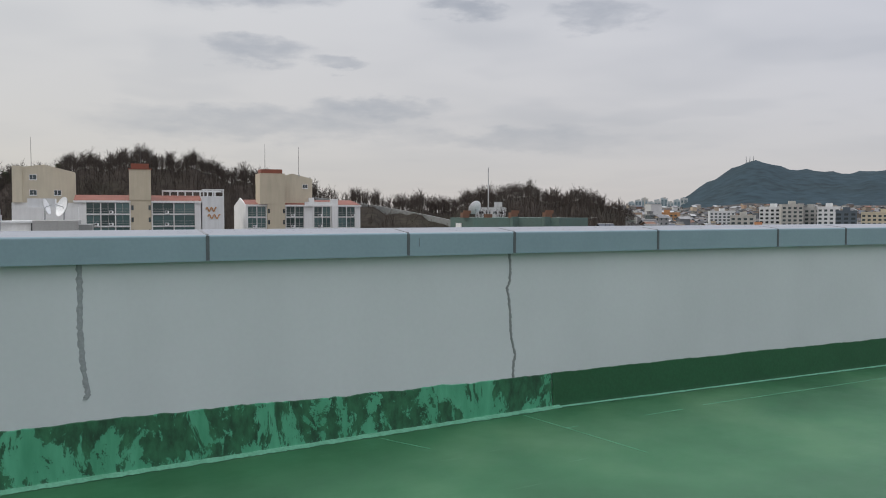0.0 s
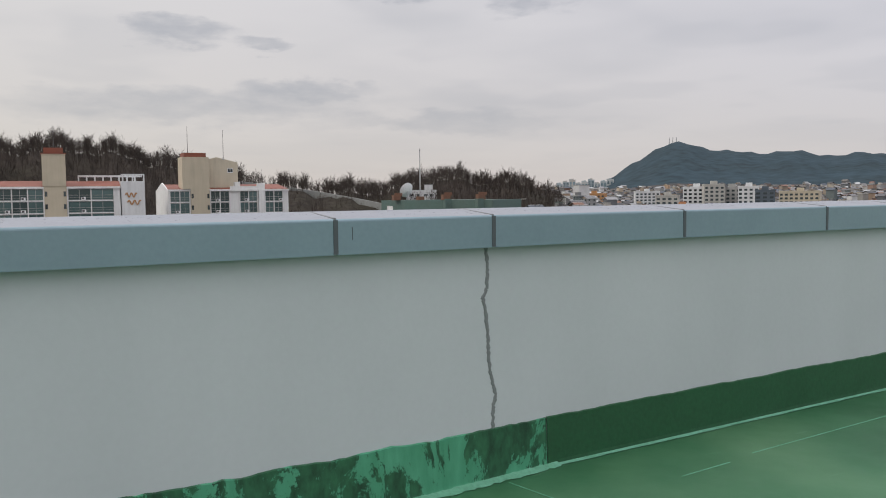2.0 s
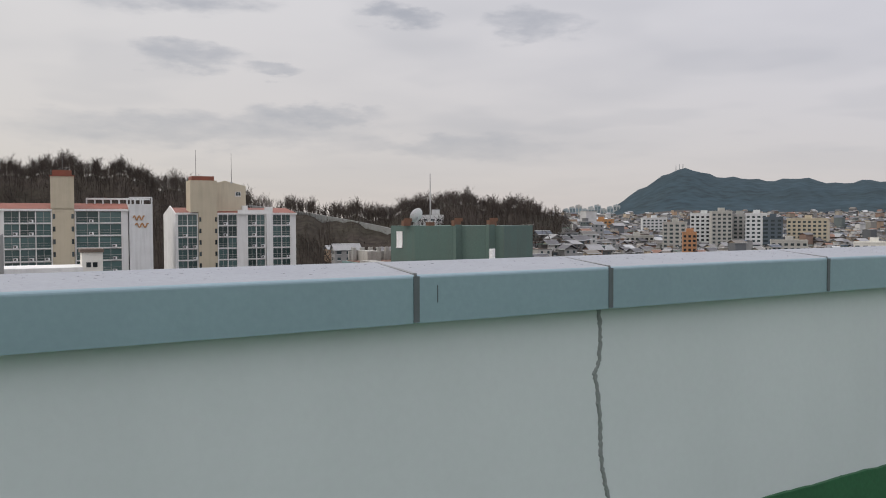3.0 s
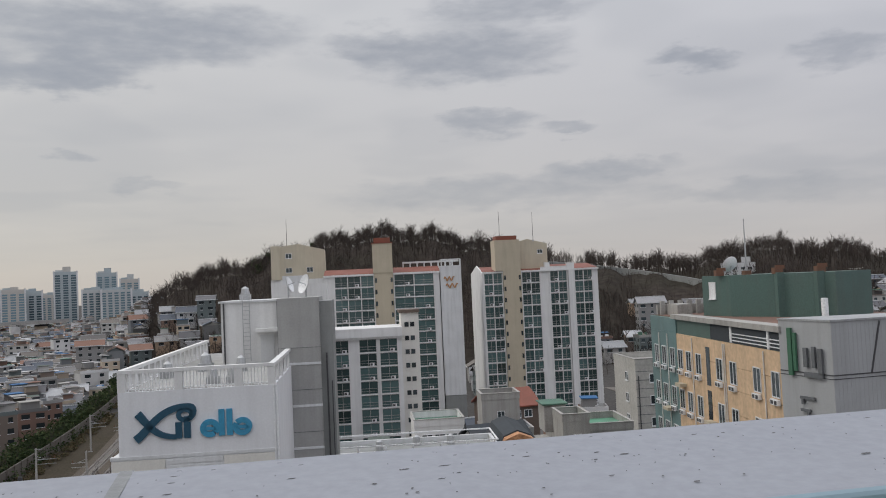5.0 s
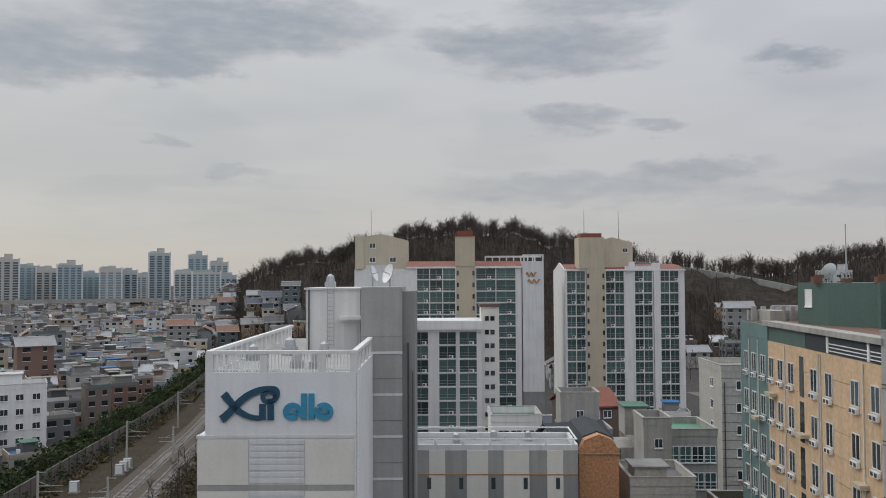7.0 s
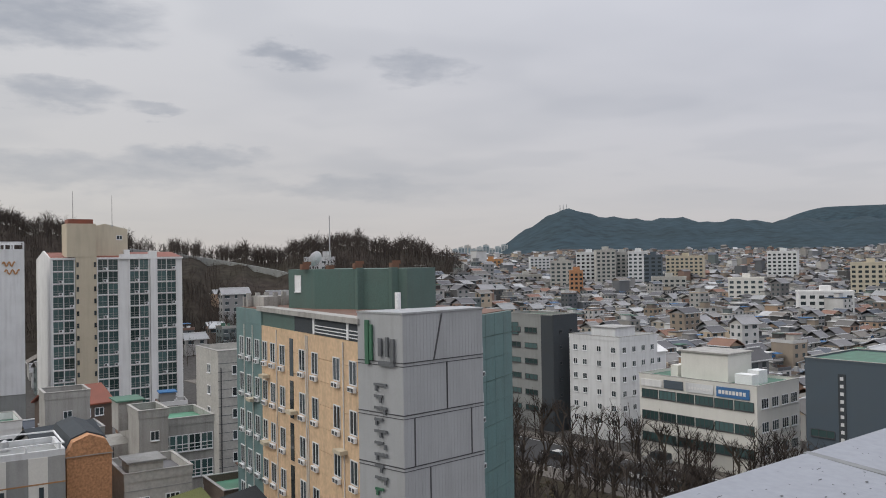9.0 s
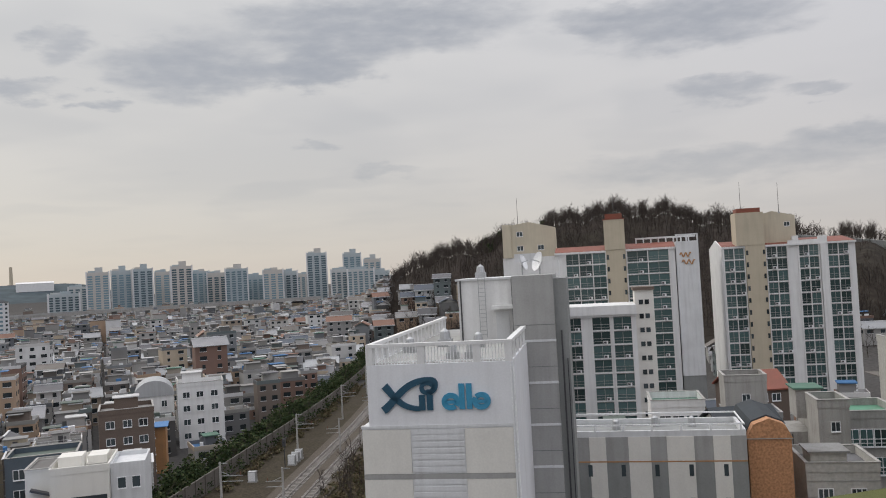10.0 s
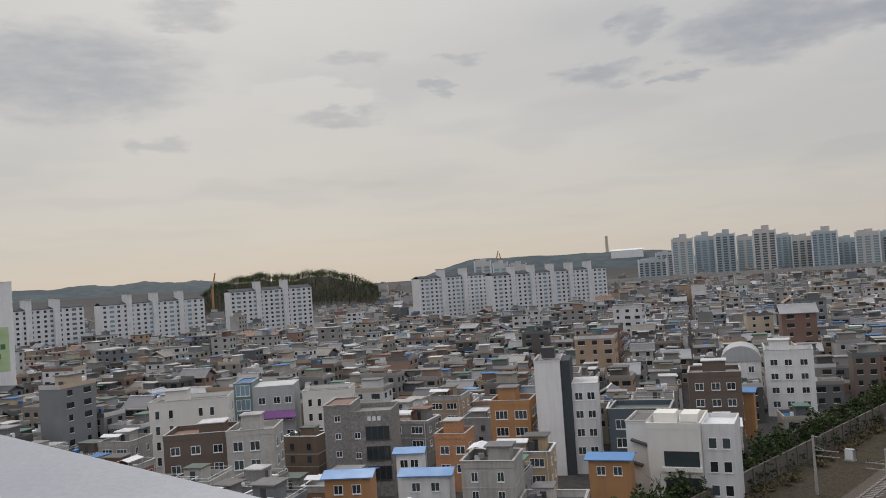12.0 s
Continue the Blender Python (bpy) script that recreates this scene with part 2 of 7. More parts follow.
M = {
    "wall": material("house_wall", WALLS, stain=0.35, streak=0.35, tint=0.1),
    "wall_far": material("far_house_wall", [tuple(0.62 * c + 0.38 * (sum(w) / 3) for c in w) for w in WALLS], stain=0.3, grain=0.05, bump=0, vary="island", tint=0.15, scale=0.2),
    "roof": material("flat_roof", ROOFS, stain=0.5, scale=0.5, tint=0.1),
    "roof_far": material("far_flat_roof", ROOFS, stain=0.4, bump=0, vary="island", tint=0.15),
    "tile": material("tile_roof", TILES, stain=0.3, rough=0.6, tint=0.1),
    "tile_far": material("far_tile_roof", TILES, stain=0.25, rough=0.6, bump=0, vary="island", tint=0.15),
    "white": material("white_paint", [(0.74, 0.74, 0.735)], stain=0.10, streak=0.16, rough=0.7, grain=0.04),
    "whitegrey": material("off_white_paint", [(0.66, 0.67, 0.68)], stain=0.12, streak=0.2, rough=0.7, grain=0.04),
    "xi_white": material("white_render", [(0.74, 0.75, 0.77)], stain=0.08, streak=0.10, rough=0.75, grain=0.03),
    "cream": material("cream_panel", [(0.71, 0.695, 0.65)], stain=0.08, streak=0.06, grain=0.04),
    "tan": material("tan_paint", [(0.50, 0.44, 0.335)], grain=0.04, stain=0.10, streak=0.15, rough=0.75),
    "beige": material("beige_paint", [(0.55, 0.495, 0.385)], grain=0.04, stain=0.12, streak=0.15, rough=0.75),
    "grey": material("grey_render", [(0.36, 0.36, 0.35)], stain=0.2, streak=0.25, grain=0.05),
    "midgrey": material("mid_grey_render", [(0.26, 0.27, 0.265)], grain=0.05, stain=0.2, streak=0.25),
    "darkgrey": material("dark_grey_render", [(0.13, 0.14, 0.15)], stain=0.15, streak=0.2),
    "charcoal": material("charcoal_cladding", [(0.060, 0.068, 0.076)], stain=0.15, rough=0.8, spec=0.12),
    "navy": material("slate_blue_cladding", [(0.075, 0.10, 0.125)], stain=0.12, rough=0.55),
    "slab": material("ribbed_grey_cladding", [(0.385, 0.395, 0.405)], grain=0.03, stain=0.12, streak=0.2, rough=0.6),
    "orange": material("sandstone_tile", [(0.64, 0.455, 0.29)], stain=0.15, streak=0.25, rough=0.7, fine=3.0),
    "green_wall": material("green_panel", [(0.075, 0.135, 0.12)], stain=0.2, streak=0.2, rough=0.55),
    "teal_wall": material("teal_glazed_tile", [(0.13, 0.22, 0.22)], stain=0.2, streak=0.2, rough=0.4),
    "brick": material("red_brick", [(0.46, 0.235, 0.12)], stain=0.15, fine=5.0, grain=0.3),
    "brown": material("brown_brick", [(0.14, 0.105, 0.085)], stain=0.2, grain=0.2),
    "ochre": material("ochre_render", [(0.44, 0.23, 0.10)], stain=0.2, streak=0.2),
    "stone": material("banded_stone", [(0.46, 0.45, 0.42)], stain=0.2, streak=0.2, fine=3.0),
    "greystone": material("grey_stone", [(0.22, 0.21, 0.20)], stain=0.15, fine=2.5, grain=0.3),
    "orange_tile": material("orange_roof_tile", [(0.22, 0.062, 0.035)], stain=0.25, rough=0.6),
    "blue_roof": material("blue_sheet_roof", [(0.055, 0.20, 0.45)], stain=0.15, rough=0.5),
    "green_roof": material("green_painted_roof", [(0.10, 0.28, 0.18)], stain=0.4, rough=0.6),
    "olive": material("mossy_roof", [(0.15, 0.17, 0.06)], stain=0.4),
    "purple": material("purple_awning", [(0.20, 0.08, 0.24)], stain=0.1),
    "metal": material("galvanised_metal", [(0.45, 0.46, 0.47)], rough=0.45, metal=0.6, stain=0.2),
    "white_metal": material("white_metal", [(0.78, 0.79, 0.80)], rough=0.45, stain=0.08),
    "dark_metal": material("dark_metal", [(0.06, 0.06, 0.065)], rough=0.5, stain=0.1),
    "rust": material("rusty_metal", [(0.16, 0.08, 0.05)], rough=0.8),
    "concrete": material("concrete", [(0.38, 0.37, 0.35)], stain=0.3, streak=0.4),
    "oldconcrete": material("stained_concrete", [(0.135, 0.12, 0.105)], stain=0.4, streak=0.6),
    "asphalt": material("asphalt", [(0.06, 0.06, 0.062)], stain=0.2, grain=0.25, spec=0.04),
    "line": material("road_paint", [(0.70, 0.70, 0.68)], stain=0.3),
    "ballast": material("track_ballast", [(0.105, 0.09, 0.075)], stain=0.3, grain=0.4, fine=14.0, spec=0.04),
    "rail": material("steel_rail", [(0.34, 0.31, 0.29)], rough=0.35, metal=0.8, stain=0.1),
    "sleeper": material("concrete_sleeper", [(0.30, 0.28, 0.26)], stain=0.3),
    "ground": material("town_ground", [(0.075, 0.072, 0.070)], stain=0.4, scale=0.04, fine=1.0, grain=0.25, bump=0, vary=None, spec=0.04),
    "forest": material("forest_floor", [(0.042, 0.034, 0.029)], stain=0.5, scale=0.02, fine=0.25, grain=0.4, bump=0, vary=None, dirt=(0.03, 0.035, 0.022), spec=0.04),
    # distance haze is put into these colours: bluish mountain, paler far ridge
    "mountain": material("hazy_wooded_mountain", [(0.034, 0.056, 0.070)], stain=0.6, scale=0.006, fine=0.04, grain=0.25, bump=0, vary=None, dirt=(0.040, 0.052, 0.056), spec=0.04),
    "hazy_ridge": material("hazy_far_ridge", [(0.075, 0.095, 0.105)], stain=0.5, scale=0.004, fine=0.03, grain=0.2, bump=0, vary=None, dirt=(0.055, 0.07, 0.08), spec=0.04),
    "bark": material("bark", [(0.085, 0.070, 0.058)], stain=0.2, bump=0, vary=None, spec=0.04),
    "twig": material("bare_twigs", [(0.066, 0.055, 0.049), (0.048, 0.042, 0.040), (0.080, 0.066, 0.056)], stain=0, grain=0, bump=0, vary="island", spec=0.04),
    "leaf": material("evergreen_leaves", [(0.035, 0.055, 0.022), (0.05, 0.075, 0.03), (0.028, 0.043, 0.022), (0.075, 0.085, 0.040)], stain=0, grain=0, bump=0, vary="island", rough=0.6, spec=0.04),
    "scrub": material("dry_scrub", [(0.12, 0.095, 0.06), (0.09, 0.075, 0.05), (0.075, 0.08, 0.04), (0.15, 0.12, 0.075)], stain=0, grain=0, bump=0, vary="island", spec=0.04),
    # pale blue-grey with distance haze put into the wall colour
    "tower": material("hazy_tower_wall", [(0.40, 0.45, 0.47), (0.47, 0.49, 0.49), (0.36, 0.42, 0.45), (0.50, 0.48, 0.45)], stain=0.1, grain=0.05, bump=0),
    "logo_dark": material("logo_dark_blue", [(0.017, 0.075, 0.125)], rough=0.45, stain=0.1),
    "logo_blue": material("logo_light_blue", [(0.045, 0.27, 0.44)], rough=0.45, stain=0.1),
    "sign_green": material("sign_green", [(0.05, 0.15, 0.09)], rough=0.5),
    "sign_blue": material("sign_blue", [(0.05, 0.16, 0.36)], rough=0.5),
    "sign_pale": material("pale_green_sign", [(0.42, 0.55, 0.30)], rough=0.5),
    "car": material("car_paint", [(0.70, 0.70, 0.70), (0.05, 0.05, 0.055), (0.30, 0.31, 0.32), (0.66, 0.66, 0.64)], rough=0.25, stain=0.05, grain=0, bump=0),
    "rubber": material("tyre_rubber", [(0.03, 0.03, 0.03)], rough=0.9),
    "glass": glass_material("window_glass", (0.035, 0.045, 0.05)),
    "glass_green": glass_material("green_window_glass", (0.05, 0.085, 0.085)),
    # kept pale so far towers show the low contrast of haze
    "glass_tower": glass_material("tower_glass", (0.12, 0.18, 0.21), 0.2),
    "parapet": material("grey_masonry_paint", [(0.545, 0.57, 0.59)], stain=0.16, scale=0.8, fine=30, grain=0.012, streak=0.14, rough=0.75, bump=0.02, dirt=(0.30, 0.33, 0.34)),
    "coping": material("painted_metal_coping", [(0.235, 0.325, 0.37)], rough=0.42, metal=0.25, stain=0.25, scale=2.0, fine=40, grain=0.03, bump=0.03, dirt=(0.14, 0.20, 0.23)),
    # the coping's top, greyer than its blue-grey fascia
    "coping_top": material("grey_coping_top", [(0.26, 0.275, 0.31)], rough=0.55, stain=0.0, scale=3.0, fine=60, grain=0.06, bump=0.05),
    "sealant_pale": material("pale_grey_sealant", [(0.27, 0.285, 0.30)], rough=0.6, fine=60),
    "soil": material("bare_soil", [(0.056, 0.047, 0.035)], stain=0.5, scale=0.15, fine=2.5, grain=0.35, bump=0.3, dirt=(0.06, 0.055, 0.035), spec=0.04),
    "sealant": material("grey_sealant", [(0.20, 0.21, 0.215)], rough=0.6, fine=60),
    "grit": material("grey_grit", [(0.11, 0.11, 0.115)], rough=0.9, bump=0),
    "dark_joint": material("dark_joint", [(0.085, 0.10, 0.11)], rough=0.7),
    "band_dark": material("dark_green_paint", [(0.012, 0.085, 0.032)], rough=0.55, stain=0.2, scale=2, fine=40, bump=0.05, dirt=(0.008, 0.05, 0.02)),
}


def green_floor_material():
    """Green waterproof paint, worn to paler clouds, with hairline scuffs."""
    mt = bpy.data.materials.new("green_roof_paint")
    mt.use_nodes = True
    nt = mt.node_tree
    N, L = nt.nodes, nt.links
    bs = N["Principled BSDF"]
    tc = N.new("ShaderNodeTexCoord")

    def noise_of(s, d, st=(1, 1, 1)):
        mp = N.new("ShaderNodeMapping")
        mp.inputs["Scale"].default_value = st
        L.new(tc.outputs["Object"], mp.inputs[0])
        n = N.new("ShaderNodeTexNoise")
        n.inputs["Scale"].default_value, n.inputs["Detail"].default_value = s, d
        L.new(mp.outputs[0], n.inputs["Vector"])
        return n.outputs["Fac"]

    def ramp(src, stops):
        r = N.new("ShaderNodeValToRGB")
        e = r.color_ramp.elements
        e[0].position, e[0].color = stops[0][0], (*stops[0][1], 1)
        e[1].position, e[1].color = stops[-1][0], (*stops[-1][1], 1)
        for p, c in stops[1:-1]:
            e.new(p).color = (*c, 1)
        L.new(src, r.inputs[0])
        return r.outputs[0]

    base = ramp(noise_of(0.7, 5), [(0.30, (0.020, 0.095, 0.040)), (0.50, (0.036, 0.140, 0.062)), (0.72, (0.082, 0.200, 0.100))])
    scuff = ramp(noise_of(9.0, 4, (0.25, 1.3, 1)), [(0.68, (0, 0, 0)), (0.80, (0.35, 0.35, 0.35))])
    mx = N.new("ShaderNodeMix")
    mx.data_type = "RGBA"
    L.new(scuff, mx.inputs[0])
    L.new(base, mx.inputs[6])
    mx.inputs[7].default_value = (0.22, 0.40, 0.26, 1)
    L.new(mx.outputs[2], bs.inputs["Base Color"])
    rr = ramp(noise_of(2.2, 4), [(0.3, (0.34, 0.34, 0.34)), (0.7, (0.55, 0.55, 0.55))])
    L.new(rr, bs.inputs["Roughness"])
    b = N.new("ShaderNodeBump")
    b.inputs["Strength"].default_value, b.inputs["Distance"].default_value = 0.12, 0.01
    L.new(noise_of(14, 4), b.inputs["Height"])
    L.new(b.outputs[0], bs.inputs["Normal"])
    return mt


def peeled_band_material():
    """Pale green paint brushed on in vertical strokes and flaked away to the dark green coat under it."""
    mt = bpy.data.materials.new("flaking_green_paint")
    mt.use_nodes = True
    nt = mt.node_tree
    N, L = nt.nodes, nt.links
    bs = N["Principled BSDF"]
    tc = N.new("ShaderNodeTexCoord")

    def noise_of(s, d, st, rough=0.6, dist=0.0):
        mp = N.new("ShaderNodeMapping")
        mp.inputs["Scale"].default_value = st
        L.new(tc.outputs["Object"], mp.inputs[0])
        n = N.new("ShaderNodeTexNoise")
        n.inputs["Scale"].default_value, n.inputs["Detail"].default_value = s, d
        n.inputs["Roughness"].default_value, n.inputs["Distortion"].default_value = rough, dist
        L.new(mp.outputs[0], n.inputs["Vector"])
        return n.outputs["Fac"]

    def ramp(src, a, ca, b, cb):
        r = N.new("ShaderNodeValToRGB")
        e = r.color_ramp.elements
        e[0].position, e[0].color, e[1].position, e[1].color = a, (*ca, 1), b, (*cb, 1)
        L.new(src, r.inputs[0])
        return r.outputs[0]

    patch = noise_of(4.2, 9, (1, 1, 0.55), 0.74, 0.35)
    mask = ramp(patch, 0.49, (0, 0, 0), 0.512, (1, 1, 1))
    pale = ramp(noise_of(10, 4, (1, 1, 0.2)), 0.3, (0.045, 0.25, 0.135), 0.7, (0.09, 0.37, 0.225))
    deep = ramp(noise_of(16, 4, (1, 1, 0.5)), 0.3, (0.008, 0.045, 0.022), 0.7, (0.03, 0.15, 0.07))
    mx = N.new("ShaderNodeMix")
    mx.data_type = "RGBA"
    L.new(mask, mx.inputs[0])
    L.new(pale, mx.inputs[6])
    L.new(deep, mx.inputs[7])
    L.new(mx.outputs[2], bs.inputs["Base Color"])
    bs.inputs["Roughness"].default_value = 0.6
    b = N.new("ShaderNodeBump")
    b.inputs["Strength"].default_value, b.inputs["Distance"].default_value = 0.5, 0.01
    L.new(patch, b.inputs["Height"])
    L.new(b.outputs[0], bs.inputs["Normal"])
    return mt


M["floor"] = green_floor_material()
M["band_peel"] = peeled_band_material()


# ---- building blocks ----
BOX_F = ((0, 1, 3, 2), (4, 6, 7, 5), (0, 4, 5, 1), (2, 3, 7, 6), (0, 2, 6, 4), (1, 5, 7, 3))


def boxes(name, bs, mats, idx=None):
    """A mesh of boxes (x0, x1, y0, y1, z0, z1), each with the material of its index."""
    vs, fs, mi = [], [], []
    for k, (x0, x1, y0, y1, z0, z1) in enumerate(bs):
        o = len(vs)
        vs += [(x, y, z) for x in (x0, x1) for y in (y0, y1) for z in (z0, z1)]
        fs += [tuple(o + i for i in f) for f in BOX_F]
        mi += [idx[k] if idx else 0] * 6
    me = bpy.data.meshes.new(name)
    me.from_pydata(vs, [], fs)
    for m in (mats if isinstance(mats, (list, tuple)) else [mats]):
        me.materials.append(m)
    me.polygons.foreach_set("material_index", mi)
    me.update()
    return me


def prism(name, poly, z0, z1, mat):
    """An upright prism over a plan polygon given counter-clockwise."""
    n = len(poly)
    vs = [(x, y, z0) for x, y in poly] + [(x, y, z1) for x, y in poly]
    fs = [tuple(reversed(range(n))), tuple(range(n, 2 * n))] + [(i, (i + 1) % n, n + (i + 1) % n, n + i) for i in range(n)]
    me = bpy.data.meshes.new(name)
    me.from_pydata(vs, [], fs)
    me.materials.append(mat)
    me.update()
    return me


def raw(name, vs, fs, mat):
    me = bpy.data.meshes.new(name)
    me.from_pydata(vs, [], fs)
    for m in (mat if isinstance(mat, (list, tuple)) else [mat]):
        me.materials.append(m)
    me.update()
    return me


def gable(x0, x1, y0, y1, z, h, over=0.4, thick=0.22):
    """Vertices and faces of a gabled roof slab, ridge along x."""
    x0, x1, y0, y1 = x0 - over, x1 + over, y0 - over, y1 + over
    ym = (y0 + y1) / 2
    sec = [(y0, z), (ym, z + h), (y1, z), (y1, z - thick), (ym, z + h - thick), (y0, z - thick)]
    vs = [(x, y, zz) for x in (x0, x1) for y, zz in sec]
    fs = [(i, (i + 1) % 6, 6 + (i + 1) % 6, 6 + i) for i in range(6)] + [(0, 5, 4, 1), (1, 4, 3, 2), (6, 7, 10, 11), (7, 8, 9, 10)]
    return vs, fs


def cyl_mesh(name, r, h, mat, n=12, r2=None, cap=0.0):
    r2 = r if r2 is None else r2
    vs = [(r * math.cos(2 * math.pi * i / n), r * math.sin(2 * math.pi * i / n), 0) for i in range(n)]
    vs += [(r2 * math.cos(2 * math.pi * i / n), r2 * math.sin(2 * math.pi * i / n), h) for i in range(n)]
    vs += [(0, 0, h + cap)]
    fs = [tuple(reversed(range(n)))] + [(i, (i + 1) % n, n + (i + 1) % n, n + i) for i in range(n)] + [(n + i, n + (i + 1) % n, 2 * n) for i in range(n)]
    return raw(name, vs, fs, mat)


def thing(name, label, category, m=None, group="", kind=""):
    ob = new(name)
    ob.empty_display_size = 0.5
    if m is not None:
        ob.matrix_world = m
    return tagged(ob, label, category, group, kind)


def part(name, me, parent, label="", at=None):
    ob = new(name, me)
    ob.parent = parent
    if at is not None:
        ob.matrix_local = at
    if label:
        ob["label"] = label
    return ob


def single(name, me, label, category, m=None, group="", kind=""):
    ob = new(name, me)
    if m is not None:
        ob.matrix_world = m
    return tagged(ob, label, category, group, kind)


WINDOWS = {}


def window_mesh(w, h, cols=2, frame_mat="white_metal", glass="glass", rail=False, unit=False, sill=True):
    """A window that looks towards -y with its foot's middle at the origin: frame, mullions, set-back panes, rail, cooler box."""
    key = (w, h, cols, frame_mat, glass, rail, unit, sill)
    if key in WINDOWS:
        return WINDOWS[key]
    t = min(0.08, w * 0.06)
    # one relief: cells of frame, pane, rail and cooler box at their depths, joined by steps
    xs, zs = {-w / 2, w / 2, -w / 2 + t, w / 2 - t}, {0.0, h, t, h - t}
    mull = [-w / 2 + w * c / cols for c in range(1, cols)]
    for x in mull:
        xs |= {x - t / 2, x + t / 2}
    rails = [(h * 0.42, h * 0.42 + 0.07), (h * 0.20, h * 0.20 + 0.05)] if rail else []
    for q in rails:
        zs |= set(q)
    a0 = min(w * 0.08, w / 2 - 0.9)
    if unit:
        xs |= {a0, a0 + 0.85, a0 + 0.08, a0 + 0.55}
        zs |= {0.62, 0.12, 0.52}
    if sill:
        zs.add(-0.09)
    xs, zs = sorted(xs), sorted(zs)

    def cell(x, z):
        if z < 0:
            return -0.14, 0
        if unit and a0 < x < a0 + 0.85 and z < 0.62:
            return (-0.44, 2) if a0 + 0.08 < x < a0 + 0.55 and 0.12 < z < 0.52 else (-0.46, 3)
        if any(p < z < q for p, q in rails):
            return -0.13, 0
        if x < -w / 2 + t or x > w / 2 - t or z < t or z > h - t:
            return -0.05, 0
        if any(abs(x - q) < t / 2 for q in mull):
            return -0.045, 0
        return -0.012, 1

    vid, fs, mi = {}, [], []

    def vert(*p):
        return vid.setdefault(tuple(round(c, 4) for c in p), len(vid))

    nx, nz = len(xs) - 1, len(zs) - 1
    D_ = [[cell((xs[i] + xs[i + 1]) / 2, (zs[j] + zs[j + 1]) / 2) for j in range(nz)] for i in range(nx)]
    for i in range(nx):
        for j in range(nz):
            d, k = D_[i][j]
            x0, x1, z0, z1 = xs[i], xs[i + 1], zs[j], zs[j + 1]
            fs.append((vert(x0, d, z0), vert(x1, d, z0), vert(x1, d, z1), vert(x0, d, z1)))
            mi.append(k)
            for di, dj, p, q in ((-1, 0, (x0, z1), (x0, z0)), (1, 0, (x1, z0), (x1, z1)), (0, -1, (x0, z0), (x1, z0)), (0, 1, (x1, z1), (x0, z1))):
                ii, jj = i + di, j + dj
                e = D_[ii][jj][0] if 0 <= ii < nx and 0 <= jj < nz else 0.03
                if e > d:
                    fs.append((vert(p[0], d, p[1]), vert(p[0], e, p[1]), vert(q[0], e, q[1]), vert(q[0], d, q[1])))
                    mi.append(0)
    me = raw("window", list(vid), fs, [M[frame_mat], M[glass], M["dark_metal"], M["white_metal"]])
    me.polygons.foreach_set("material_index", mi)
    WINDOWS[key] = me
    return WINDOWS[key]


FACE = {"s": 0, "e": 90, "n": 180, "w": -90}


def put_window(parent, me, side, along, face, z, name="window", label=""):
    """Hangs a window on a wall: on 's' the wall is y = face and along is x, and so on round the house."""
    x, y = (along, face) if side in "sn" else (face, along)
    return part(name, me, parent, label, pose(x, y, z, 0, 0, FACE[side]))


def parapet_ring(x0, x1, y0, y1, z, h=0.9, t=0.18):
    return [(x0, x1, y0, y0 + t, z, z + h), (x0, x1, y1 - t, y1, z, z + h), (x0, x0 + t, y0 + t, y1 - t, z, z + h), (x1 - t, x1, y0 + t, y1 - t, z, z + h)]


# ---- the lie of the land ----
def smooth(a, b, v):
    t = np.clip((v - a) / (b - a), 0, 1)
    return t * t * (3 - 2 * t)


def ground_z(x, y):
    """Height of the ground: flat town, a wooded hill to the north, slopes and a mountain to the east, far ridges."""
    x, y = np.asarray(x, float), np.asarray(y, float)
    dx, dy = x - EYE.x, y - EYE.y
    r, a = np.hypot(dx, dy) + 1e-6, np.degrees(np.arctan2(-dx, dy))
    wob = 1.5 * np.sin(a * 1.7 + 0.4) + 1.0 * np.sin(a * 4.1 + r * 0.011)
    z = np.full_like(r, G)
    hill = 35 * smooth(13, 6, a) * smooth(-46, -37, a) + 25 * np.exp(-(((a + 7) / 10) ** 2)) + 7 * np.exp(-(((a + 31.5) / 2.8) ** 2))
    z += (hill + wob * smooth(12, 4, a) * smooth(-44, -36, a)) * smooth(255, 470, r) * smooth(1000, 560, r)
    z += 33 * smooth(-22, -40, a) * smooth(-150, -100, a) * smooth(230, 1350, r) * (1 - 0.85 * smooth(-34, -30, a) * smooth(1000, 560, r))
    east = 102 * smooth(-40.5, -46.5, a) * (1 - 0.006 * np.clip(-53 - a, 0, 40)) + 38 * np.exp(-(((a + 47.6) / 2.7) ** 2)) + 10 * np.exp(-(((a + 53.5) / 2.0) ** 2)) + 3 * wob
    z += np.clip(east, 0, None) * smooth(-120, -80, a) * smooth(1500, 2450, r) * smooth(3300, 2600, r) * smooth(-40, -43, a)
    z += 205 * smooth(-55, -64, a) * smooth(-120, -90, a) * smooth(3200, 3900, r)
    z += 0.86 * (40 + 0.9 * a + wob * 0.8) * smooth(24, 29, a) * smooth(48, 41, a) * smooth(1900, 2300, r) * smooth(3200, 2500, r)
    z += (38 + wob) * smooth(45.5, 51.5, a) * smooth(63, 57.5, a) * smooth(760, 900, r) * smooth(1120, 950, r)
    z += (72 + 3 * wob) * np.exp(-(((a - 66) / 10) ** 4)) * smooth(2700, 3300, r)
    return z


